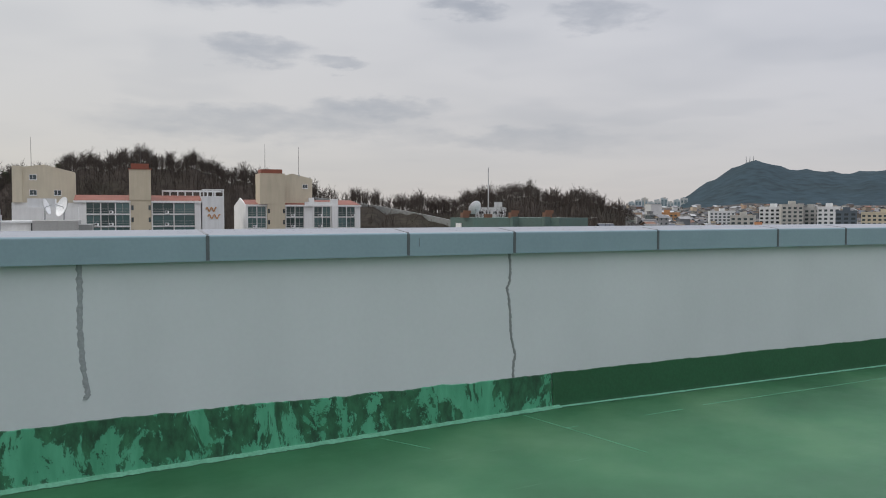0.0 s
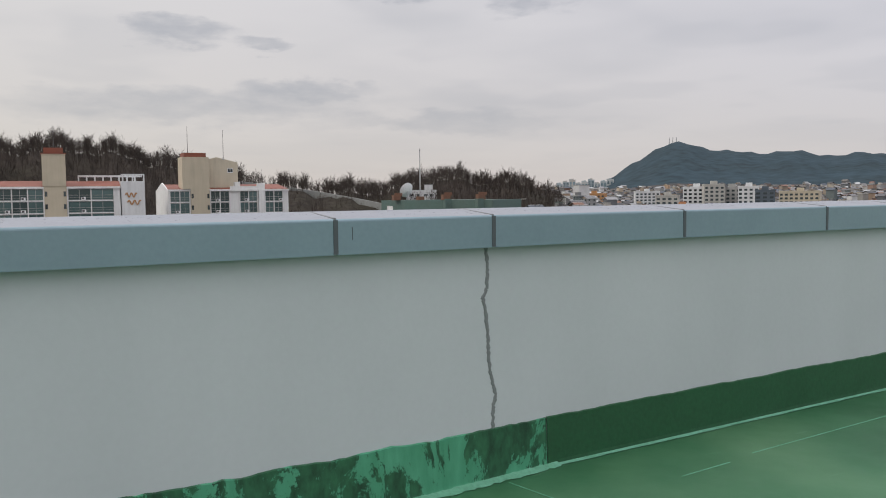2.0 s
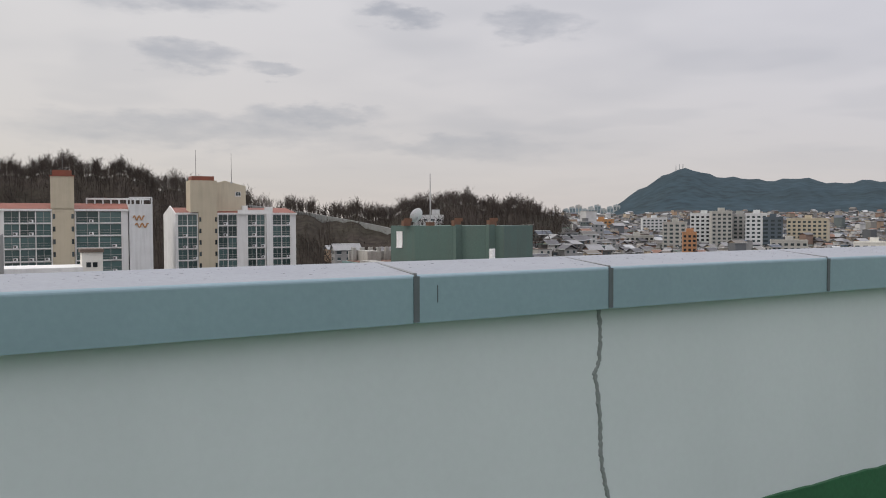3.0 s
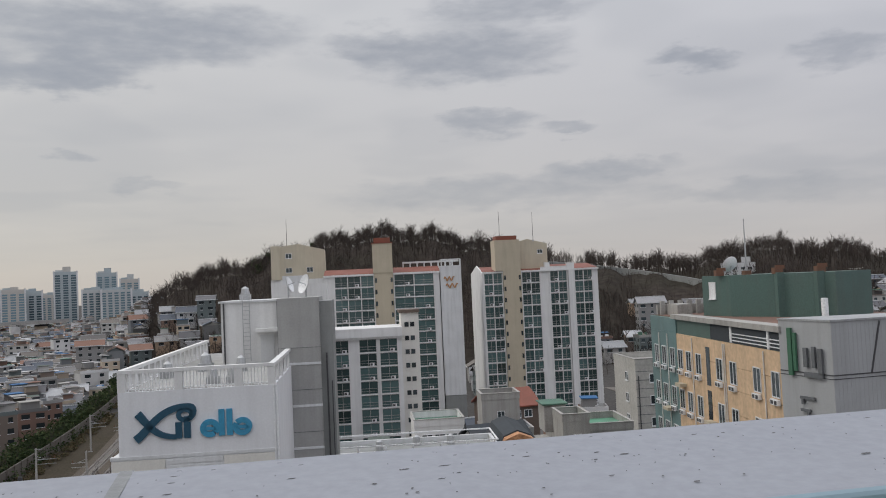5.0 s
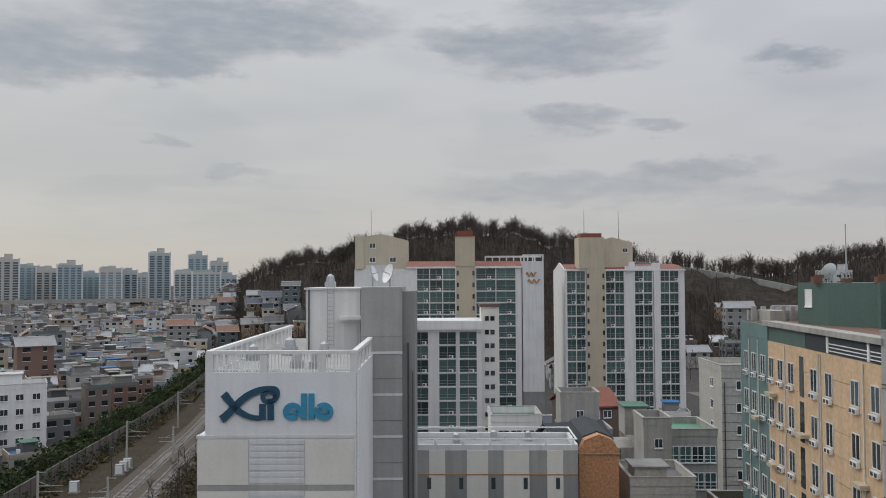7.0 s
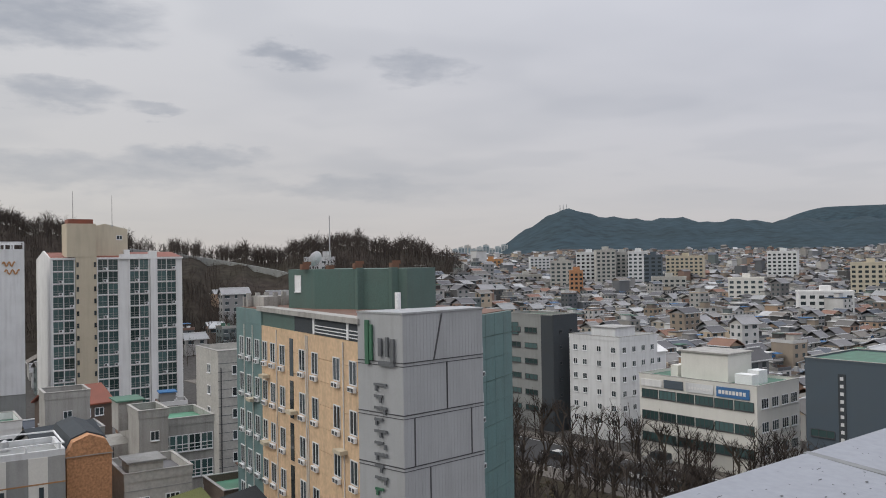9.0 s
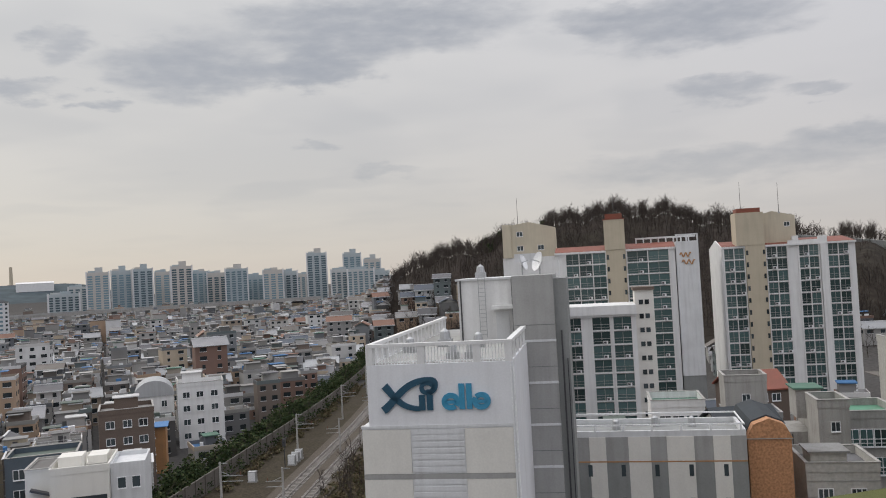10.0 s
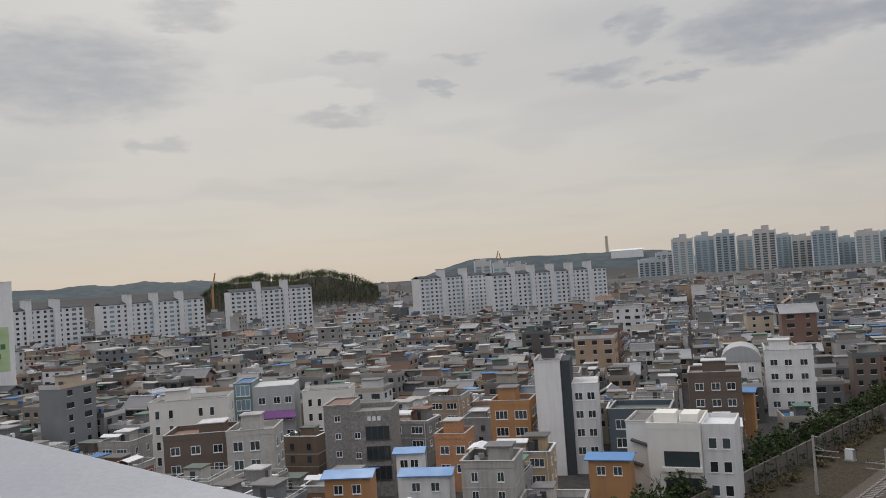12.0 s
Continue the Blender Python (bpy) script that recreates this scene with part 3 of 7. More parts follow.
def build_ground():
    az = np.concatenate([np.arange(-110, 90, 0.5), np.arange(90, 250, 4.0)])
    rad = np.concatenate([[0.0], np.geomspace(14, 4800, 110)])
    A, Rr = np.meshgrid(np.radians(az), rad, indexing="ij")
    X, Y = EYE.x - np.sin(A) * Rr, EYE.y + np.cos(A) * Rr
    Z = ground_z(X, Y)
    n, k = X.shape
    ids = np.arange(n * k).reshape(n, k)
    nx = np.roll(ids, -1, 0)
    quads = np.stack([ids[:, :-1], ids[:, 1:], nx[:, 1:], nx[:, :-1]], -1).reshape(-1, 4)
    me = bpy.data.meshes.new("ground")
    me.from_pydata(np.stack([X, Y, Z], -1).reshape(-1, 3).tolist(), [], quads.tolist())
    for m in ("ground", "forest", "mountain", "hazy_ridge"):
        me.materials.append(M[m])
    zc, rc = Z[:, :-1].reshape(-1), Rr[:, :-1].reshape(-1)
    ac = np.degrees(A[:, :-1].reshape(-1))
    mi = np.where((rc > 235) & (rc < 1000) & (zc > G + 3.5) & (ac > -40) & (ac < 13), 1, 0)
    mi = np.where((rc > 780) & (rc < 1150) & (zc > G + 6) & (ac > 45), 1, mi)
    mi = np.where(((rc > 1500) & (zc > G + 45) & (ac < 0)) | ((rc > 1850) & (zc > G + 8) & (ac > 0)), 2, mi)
    # the far western ridges take the paler, haze-tinted colour
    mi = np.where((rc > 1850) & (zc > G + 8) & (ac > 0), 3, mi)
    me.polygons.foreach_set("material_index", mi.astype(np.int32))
    me.polygons.foreach_set("use_smooth", [True] * len(me.polygons))
    me.update()
    tagged(new("ground", me), "grey town ground rising to wooded hills", "ground", kind="structure")


build_ground()


# ---- the roof we stand on ----
RX0, RX1, RY0 = -15.0, 17.0, -16.0
PX = -0.52  # where the wall's first joint stands
WALL_Y, OUT_Y = 0.06, 0.27
def floor_z(x):
    """The roof falls gently to a drain in the west."""
    return max(-0.12, min(0.0, (x - 1.26 - PX) * 0.024))


xs_ = [RX0, -8.0, -3.74 + PX, 1.26 + PX, RX1]
vs = [(x, y, floor_z(x) if k else -0.6) for k in (1, 0) for y in (RY0, WALL_Y + 0.1) for x in xs_]
single("floor", raw("floor", vs, [(i, i + 1, i + 6, i + 5) for i in range(4)] + [(i, i + 10, i + 11, i + 1) for i in range(4)] + [(i + 5, i + 6, i + 16, i + 15) for i in range(4)] + [(0, 5, 15, 10), (4, 14, 19, 9)] + [(i + 10, i + 15, i + 16, i + 11) for i in range(4)], M["floor"]), "worn green waterproof paint on a flat roof", "floor", kind="structure")
single("building_base", boxes("building_base", [(RX0, RX1, RY0, OUT_Y, G, -0.61)], M["grey"]), "grey rendered walls of the tall building below the roof", "wall", kind="structure")
single("wall_north", boxes("wall_north", [(RX0, RX1, WALL_Y, OUT_Y, -0.6, 1.27)], M["parapet"]), "pale grey painted parapet wall with sealed cracks", "wall", kind="structure")
single("wall_east", boxes("wall_east", [(RX1 - 0.21, RX1, RY0, WALL_Y, -0.6, 1.27)], M["parapet"]), "pale grey painted parapet wall", "wall", kind="structure")
single("wall_west", boxes("wall_west", [(RX0, RX0 + 0.21, RY0, WALL_Y, -0.6, 1.27)], M["parapet"]), "pale grey painted parapet wall", "wall", kind="structure")
single("wall_south", boxes("wall_south", [(RX0 + 0.21, RX1 - 0.21, RY0, RY0 + 0.21, -0.6, 1.27)], M["parapet"]), "pale grey painted parapet wall", "wall", kind="structure")


def coping_length(x0, x1):
    """One length of folded sheet coping: fascia, drip edge, a top that falls inwards, rounded arrises."""
    r = 0.014
    sec = [(0.0, 1.232)]
    sec += [(0.0 + r - r * math.cos(k * math.pi / 8), 1.40 - r + r * math.sin(k * math.pi / 8)) for k in range(5)]
    sec += [(0.32 - r + r * math.sin(k * math.pi / 8), 1.43 - r + r * math.cos(k * math.pi / 8)) for k in range(5)]
    sec += [(0.32, 1.262), (0.305, 1.262), (0.30, 1.41), (0.02, 1.383), (0.02, 1.236)]
    n = len(sec)
    vs = [(x, y, z) for x in (x0, x1) for y, z in sec]
    fs = [(i, (i + 1) % n, n + (i + 1) % n, n + i) for i in range(n)]
    me = raw("coping_length", vs, [tuple(reversed(f)) for f in fs] + [tuple(range(n)), tuple(reversed(range(n, 2 * n)))], [M["coping"], M["coping_top"]])
    top = [0] * len(me.polygons)
    for i in range(4, 9):
        top[i] = 1
    me.polygons.foreach_set("material_index", top)
    return me


JOINTS = [RX0] + [x + PX for x in (-12.6, -10.4, -8.1, -5.6, -1.40, 0.0, 0.885, 2.29, 3.70, 4.62, 6.4, 8.3, 10.2, 12.1, 14.0, 15.6)] + [RX1]
coping = thing("coping", "blue-grey sheet metal coping, plain grey on top, in jointed lengths", "coping", kind="structure")
for a, b in zip(JOINTS[:-1], JOINTS[1:]):
    part("coping_length", coping_length(a + 0.007, b - 0.007), coping)
    part("joint", raw("top_joint", [(b - 0.009, 0.012, 1.4035), (b + 0.009, 0.012, 1.4035), (b + 0.009, 0.312, 1.4305), (b - 0.009, 0.312, 1.4305), (b - 0.009, 0.012, 1.39), (b + 0.009, 0.012, 1.39), (b + 0.009, 0.312, 1.41), (b - 0.009, 0.312, 1.41)], [(0, 1, 2, 3), (0, 4, 5, 1), (1, 5, 6, 2), (2, 6, 7, 3), (3, 7, 4, 0)], M["sealant"]), coping, "grey sealed joint")
    part("joint", boxes("joint", [(b - 0.011, b + 0.011, -0.0035, 0.0015, 1.236, 1.394)], M["dark_joint"]), coping, "dark sealed joint")
for x, y0, y1 in ((RX0, RY0, 0.0), (RX1 - 0.32, RY0, 0.0)):
    part("coping_length", boxes("coping_side", [(x, x + 0.32, y0, y1 - 0.01, 1.262, 1.42)], M["coping"]), coping)
part("coping_length", boxes("coping_south", [(RX0 + 0.33, RX1 - 0.33, RY0, RY0 + 0.32, 1.262, 1.42)], M["coping"]), coping)
part("scratch", boxes("scratch", [(0.083 + PX, 0.086 + PX, -0.002, 0.001, 1.30, 1.36)], M["dark_joint"]), coping, "short dark scratch")
# dust specks on the coping's top
rng = random.Random(5)
vs, fs = [], []
for _ in range(700):
    x, v = rng.uniform(-2.2, 4.0), rng.betavariate(2, 1.2)
    y = 0.03 + 0.27 * v
    z = 1.401 + 0.0925 * y
    w, h = 0.0008 + 0.0085 * rng.random() ** 4, rng.uniform(0.0006, 0.0020)
    o = len(vs)
    vs += [(x - w, y - h, z), (x + w * 0.6, y - h, z), (x + w, y + h, z + 0.0005), (x - w * 0.5, y + h, z + 0.0005), (x, y, z + 0.0009)]
    fs += [(o, o + 1, o + 4), (o + 1, o + 2, o + 4), (o + 2, o + 3, o + 4), (o + 3, o, o + 4)]
single("grit", raw("grit", vs, fs, M["grit"]), "fine grey specks of grit on the coping", "dirt", kind="stuff")


def band(name, x0, x1, top, mat, label, seed, rough=0.006):
    """A painted upstand along the wall's foot, with an uneven top edge."""
    r = random.Random(seed)
    n = max(2, int((x1 - x0) / 0.04))
    vs, fs = [], []
    zt = top
    for i in range(n + 1):
        x = x0 + (x1 - x0) * i / n
        zt += r.uniform(-rough, rough) + (top - zt) * 0.2
        vs += [(x, 0.035, floor_z(x)), (x, 0.040, floor_z(x) + 0.03), (x, 0.048, zt - 0.004), (x, WALL_Y + 0.002, zt)]
    for i in range(n):
        o = 4 * i
        fs += [(o + k, o + 4 + k, o + 5 + k, o + 1 + k) for k in range(3)]
    single(name, raw(name, vs, fs, mat), label, "baseboard", kind="structure")


band("baseboard_1", RX0 + 0.21, 1.262 + PX, 0.268, M["band_peel"], "flaking pale and dark green paint band along the wall's foot", 2)
band("baseboard_2", 1.266 + PX, RX1 - 0.21, 0.278, M["band_dark"], "dark green painted band along the wall's foot", 3, 0.003)
# thick pale ridge of paint in the corner of floor and band
vs, fs = [], []
r_ = random.Random(8)
n = 330
for i in range(n + 1):
    x = -8 + (1.33 + PX + 8) * i / n
    w = 0.035 + r_.uniform(-0.012, 0.014)
    fz = floor_z(x)
    vs += [(x, 0.045, fz + 0.022), (x, 0.03, fz + 0.012 + r_.uniform(0, 0.008)), (x, 0.03 - w, fz + 0.0035)]
for i in range(n):
    o = 3 * i
    fs += [(o, o + 1, o + 4, o + 3), (o + 1, o + 2, o + 5, o + 4)]
M["pale_green"] = material("pale_green_paint", [(0.13, 0.36, 0.24)], stain=0.5, scale=8, fine=50, dirt=(0.05, 0.2, 0.1))
single("paint_ridge", raw("paint_ridge", vs, fs, M["pale_green"]), "thick pale green paint in the wall's corner", "trim", kind="structure")
vs, fs = [], []
for i in range(160):
    x = 1.33 + PX + i * 0.09
    vs += [(x, 0.036, 0.012), (x, 0.015 + r_.uniform(-0.004, 0.004), 0.004)]
for i in range(159):
    fs.append((2 * i, 2 * i + 1, 2 * i + 3, 2 * i + 2))
single("paint_edge", raw("paint_edge", vs, fs, M["pale_green"]), "thin pale paint line along the dark band's foot", "trim", kind="structure")


def bead(name, pts, w, y, label, mat="sealant"):
    """A raised bead of sealant smeared along a crack in the wall."""
    r = random.Random(int(w * 9999))
    dense = []
    for (x0, z0), (x1, z1) in zip(pts[:-1], pts[1:]):
        for k in range(10):
            f = k / 10
            dense.append((x0 + (x1 - x0) * f + r.uniform(-0.0035, 0.0035), z0 + (z1 - z0) * f))
    dense.append(pts[-1])
    vs, fs = [], []
    for i, (x, z) in enumerate(dense):
        x += PX
        ww = w * (0.75 + 0.5 * r.random())
        vs += [(x - ww, y, z), (x - ww * 0.4, y - 0.005, z), (x + ww * 0.4, y - 0.005, z), (x + ww, y, z)]
    for i in range(len(dense) - 1):
        o = 4 * i
        fs += [(o + k, o + 4 + k, o + 5 + k, o + 1 + k) for k in range(3)]
    single(name, raw(name, vs, fs, M[mat]), label, "crack", kind="structure")


bead("sealed_crack", [(0.875, 1.235), (0.885, 1.12), (0.88, 1.02), (0.855, 0.965), (0.872, 0.88), (0.885, 0.76), (0.888, 0.64), (0.905, 0.54), (0.93, 0.45), (0.915, 0.37), (0.912, 0.26)], 0.011, WALL_Y, "grey sealant smeared down a crack in the parapet")
bead("sealed_crack", [(-2.15, 1.235), (-2.145, 1.05), (-2.15, 0.85), (-2.14, 0.66), (-2.125, 0.52), (-2.11, 0.44), (-2.13, 0.405)], 0.016, WALL_Y, "wide grey sealant strip on a crack in the parapet", "sealant_pale")
# hairline joints in the floor's paint
for p0, p1, w in (((0.95, -0.03), (1.02, -0.5), 0.006), ((1.02, -0.5), (2.15, -0.46), 0.008), ((1.02, -0.5), (1.12, -1.25), 0.004), ((2.4, -0.42), (5.2, -0.36), 0.006), ((-0.25, -0.03), (-0.05, -0.45), 0.005)):
    d = Vector((p1[0] - p0[0], p1[1] - p0[1], 0)).normalized()
    s = Vector((-d.y, d.x, 0)) * w * 0.5
    p0, p1 = (p0[0] + PX, p0[1]), (p1[0] + PX, p1[1])
    q = [Vector((*p0, floor_z(p0[0]) + 0.002)) - s, Vector((*p1, floor_z(p1[0]) + 0.002)) - s, Vector((*p1, floor_z(p1[0]) + 0.002)) + s, Vector((*p0, floor_z(p0[0]) + 0.002)) + s]
    low = [v - Vector((0, 0, 0.006)) for v in q]
    me = raw("floor_seam", [tuple(v) for v in q + low], [(0, 1, 2, 3), (0, 4, 5, 1), (1, 5, 6, 2), (2, 6, 7, 3), (3, 7, 4, 0)], M["pale_green"])
    single("floor_seam", me, "pale raised seam in the green floor paint", "trim", kind="structure")

# ---- railway ----
TRACK_Y0, TRACK_Y1 = 20.0, 330.0


def track_x(y):
    return -38.5 - 0.006 * max(0, y - 120) - 0.0006 * max(0, y - 180) ** 2


def ribbon(x_of, w, z, h, y0, y1, n):
    vs, fs = [], []
    for i in range(n + 1):
        y = y0 + (y1 - y0) * i / n
        x = x_of(y)
        vs += [(x - w / 2, y, z), (x + w / 2, y, z), (x + w / 2, y, z + h), (x - w / 2, y, z + h)]
    for i in range(n):
        o = 4 * i
        fs += [(o + k, o + (k + 1) % 4, o + 4 + (k + 1) % 4, o + 4 + k) for k in range(4)]
    return vs, [tuple(reversed(f)) for f in fs] + [(0, 1, 2, 3), tuple(reversed((4 * n, 4 * n + 1, 4 * n + 2, 4 * n + 3)))]


single("railway_verge", raw("railway_verge", *ribbon(lambda y: track_x(y) - 0.5, 33.0, G - 0.3, 0.34, TRACK_Y0, TRACK_Y1, 60), M["soil"]), "bare brown soil beside the tracks", "ground", kind="structure")
single("street_verge", boxes("street_verge", [(58.0, 93.4, 30, 150, G - 0.2, G + 0.05)], M["soil"]), "bare brown soil under the street trees", "ground", kind="structure")
single("railway_bed", raw("railway_bed", *ribbon(lambda y: track_x(y), 10.0, G + 0.06, 0.30, TRACK_Y0, TRACK_Y1, 60), M["ballast"]), "brown stone ballast of the railway", "railway bed", kind="structure")
for k, off in enumerate((-2.1, 2.1)):
    tr = thing("railway_track", "steel rails on concrete sleepers in brown ballast", "railway track", group="railway tracks", kind="structure")
    for side in (-0.72, 0.72):
        part("rail", raw("rail", *ribbon(lambda y: track_x(y) + off + side, 0.11, G + 0.46, 0.16, TRACK_Y0, TRACK_Y1, 60), M["rail"]), tr)
    sl = boxes("sleeper", [(-1.25, 1.25, -0.13, 0.13, 0, 0.15)], M["sleeper"])
    for i in range(150):
        y = 92 + i * 0.9
        part("sleeper", sl, tr, "", pose(track_x(y) + off, y, G + 0.32))


def fence_x(y):
    return -55.5 + 0.02 * (y - 120) - 0.0004 * max(0, y - 180) ** 2


fence = thing("railway_wall", "stained concrete panel wall along the railway", "wall", kind="structure")
pan = boxes("panel", [(-0.08, 0.08, 0.03, 3.97, 0, 3.0)], M["oldconcrete"])
post = boxes("post", [(-0.16, 0.16, -0.15, 0.15, 0, 3.2)], M["oldconcrete"])
for i in range(60):
    y = 70 + 4 * i
    part("panel", pan, fence, "", pose(fence_x(y), y, G))
    part("post", post, fence, "", pose(fence_x(y), y, G))
    part("cap", boxes("cap", [(-0.14, 0.14, 0.16, 3.84, 3.0, 3.12)], M["oldconcrete"]), fence, "", pose(fence_x(y), y, G))


def catenary_pole(x, y, h, arm):
    t = thing("catenary_pole", "grey concrete railway pole with a braced arm", "pole", pose(x, y, G), "poles along the railway")
    part("mast", cyl_mesh("mast", 0.22, h, M["concrete"], 10, 0.16), t)
    part("arm", boxes("arm", [(min(0, arm), max(0, arm), -0.05, 0.05, h - 2.1, h - 2.0), (min(0, arm), max(0, arm), -0.04, 0.04, h - 2.9, h - 2.82)], M["metal"]), t)
    me = boxes("strut", [(-0.03, 0.03, -0.03, 0.03, 0, 1.9)], M["metal"])
    part("strut", me, t, "", pose(0, 0, h - 1.4, 0, 112 if arm > 0 else -112, 0))
    part("insulator", cyl_mesh("insulator", 0.09, 0.5, M["rust"], 8), t, "brown insulator", pose(arm * 0.9, 0, h - 2.0))
    part("crossarm", boxes("crossarm", [(-0.2, 1.1, -0.05, 0.05, h - 0.25, h - 0.15)], M["metal"]), t)
    return t


for i in range(6):
    y = 79 + i * 40.5
    catenary_pole(track_x(y) - 8.6 + 0.02 * (y - 120), y, 8.4, 3.4)
    catenary_pole(track_x(y) + 0.3, y + 1.5, 7.0, -2.6)
cab = thing("relay_cabinet", "grey metal trackside cabinet on a plinth", "cabinet", pose(-49.5, 141, G), "cabinets by the railway")
part("body", boxes("body", [(-0.7, 0.7, -0.5, 0.5, 0.2, 1.9)], M["metal"]), cab)
part("plinth", boxes("plinth", [(-0.8, 0.8, -0.6, 0.6, 0, 0.2)], M["concrete"]), cab)
part("door", boxes("door", [(-0.6, 0.6, -0.53, -0.502, 0.3, 1.8)], M["white_metal"]), cab)
for dy in (12, 14.5, 17):
    copy_thing(cab, pose(-45.8, 141 + dy, G))
sig = thing("signal", "dark railway signal on a post", "signal", pose(-46.0, 149, G))
part("post", cyl_mesh("post", 0.09, 5.0, M["dark_metal"], 8), sig)
part("head", boxes("head", [(-0.3, 0.3, -0.2, 0.2, 4.4, 5.7)], M["dark_metal"]), sig)
part("lens", cyl_mesh("lens", 0.12, 0.05, M["glass"], 10), sig, "", pose(0, -0.2, 5.1, 90))

# ---- street to the east ----
single("road", boxes("road", [(98.5, 112.5, -60, 250, G + 0.01, G + 0.08)], M["asphalt"]), "grey asphalt street", "road", kind="structure")
single("pavement", boxes("pavement", [(112.5, 116.3, -60, 250, G + 0.02, G + 0.22)], M["oldconcrete"]), "concrete pavement with a kerb", "pavement", kind="structure")
single("pavement", boxes("pavement", [(93.5, 98.5, -60, 250, G + 0.02, G + 0.22)], M["oldconcrete"]), "concrete pavement with a kerb", "pavement", kind="structure")
single("lane_line", boxes("lane_line", [(105.4, 105.55, -50 + 8 * i, -46 + 8 * i, G + 0.082, G + 0.088) for i in range(36)] + [(99.0, 99.12, -58, 248, G + 0.082, G + 0.088), (111.9, 112.02, -58, 248, G + 0.082, G + 0.088)], M["line"]), "worn white lane markings", "road marking", kind="structure")


def car(x, y, rz, van=False):
    t = thing("car", "parked van with dark windows" if van else "saloon car with dark windows on the street", "car", pose(x, y, G + 0.09, 0, 0, rz), "cars on the street")
    L_, W_, H_ = (4.9, 1.85, 1.85) if van else (4.5, 1.78, 1.42)
    prof = [(-L_ / 2, 0.30), (L_ / 2, 0.30), (L_ / 2, 0.72), (L_ / 2 - 0.15, 0.85), (L_ * 0.24, 0.95), (-L_ / 2 + 0.1, 0.95), (-L_ / 2, 0.80)]
    cab_ = [(L_ * 0.24, 0.93), (L_ * (0.16 if van else 0.08), H_), (-L_ * (0.46 if van else 0.28), H_), (-L_ * 0.48, 0.93)]

    def ext(pr, w, mat, nm):
        k = len(pr)
        v = [(xx, s * w, zz) for s in (-1, 1) for xx, zz in pr]
        f = [tuple(range(k)), tuple(reversed(range(k, 2 * k)))] + [(i, k + i, k + (i + 1) % k, (i + 1) % k) for i in range(k)]
        return raw(nm, v, f, mat)
    part("body", ext(prof, W_ / 2, M["car"], "body"), t)
    part("window", ext(cab_, W_ / 2 - 0.08, M["glass"], "cabin"), t, "dark glass")
    part("roof", boxes("roof", [(cab_[2][0] + 0.05, cab_[1][0] - 0.05, -W_ / 2 + 0.1, W_ / 2 - 0.1, H_ - 0.01, H_ + 0.04)], M["car"]), t)
    wh = cyl_mesh("wheel", 0.31, 0.2, M["rubber"], 14)
    for sx in (-L_ * 0.31, L_ * 0.31):
        for sy in (-W_ / 2 + 0.18, W_ / 2 + 0.01):
            part("wheel", wh, t, "", pose(sx, sy, 0.31, 90))
    return t


for c in ((103.8, 100.4, 92, False), (113.9, 86.7, 90, True), (104.5, 87.0, 88, False), (103.6, 82.3, 90, False), (109.0, 118, 90, False), (109.2, 66, 91, True), (101.2, 60, 90, False), (108.8, 130, 90, False), (101.4, 112, 90, False), (109, 50, 90, False), (101.3, 74.0, 90, True)):
    car(*c)


# ---- tall buildings near by ----
def railing(parent, u0, u1, v, z, h, axis="u", step=0.28, cols=()):
    """Masonry rail: square pillars, a top rail, thin balusters."""
    def bx(a0, a1, b0, b1, z0, z1):
        return (a0, a1, b0, b1, z0, z1) if axis == "u" else (b0, b1, a0, a1, z0, z1)
    part("top_rail", boxes("top_rail", [bx(u0, u1, v - 0.02, v + 0.32, z + h - 0.2, z + h)], M["white"]), parent)
    pm = boxes("pillar", [bx(c - 0.22, c + 0.22, v, v + 0.28, z, z + h - 0.21) for c in (0,)], M["white"])
    for c in cols:
        part("pillar", pm, parent, "", pose(c, 0, 0) if axis == "u" else pose(0, c, 0))
    n = int((u1 - u0) / step)
    part("balustrade", boxes("balustrade", [bx(u0 + i * step - 0.02, u0 + i * step + 0.02, v + 0.10, v + 0.14, z, z + h - 0.2) for i in range(1, n)] + [bx(u0, u1, v + 0.09, v + 0.15, z + 0.12, z + 0.17)], M["white_metal"]), parent)


def arc_strip(pts, w):
    """A flat stroke of varying width along points in the x-z plane, 12 cm thick."""
    vs, fs = [], []
    n = len(pts)
    for i, (x, z) in enumerate(pts):
        x0, z0 = pts[max(0, i - 1)]
        x1, z1 = pts[min(n - 1, i + 1)]
        d = Vector((x1 - x0, z1 - z0)).normalized()
        ww = w(i / (n - 1)) / 2
        a, b = (x - d.y * ww, z + d.x * ww), (x + d.y * ww, z - d.x * ww)
        vs += [(a[0], -0.13, a[1]), (b[0], -0.13, b[1]), (b[0], 0.0, b[1]), (a[0], 0.0, a[1])]
    for i in range(n - 1):
        o = 4 * i
        fs += [(o + k, o + 4 + k, o + 4 + (k + 1) % 4, o + (k + 1) % 4) for k in range(4)]
    o = 4 * (n - 1)
    return vs, fs + [(0, 1, 2, 3), (o + 3, o + 2, o + 1, o)]


def bez(p, q, r, s, n=18):
    out = []
    for i in range(n + 1):
        t = i / n
        u = 1 - t
        out.append(tuple(u ** 3 * p[k] + 3 * u * u * t * q[k] + 3 * u * t * t * r[k] + t ** 3 * s[k] for k in (0, 1)))
    return out


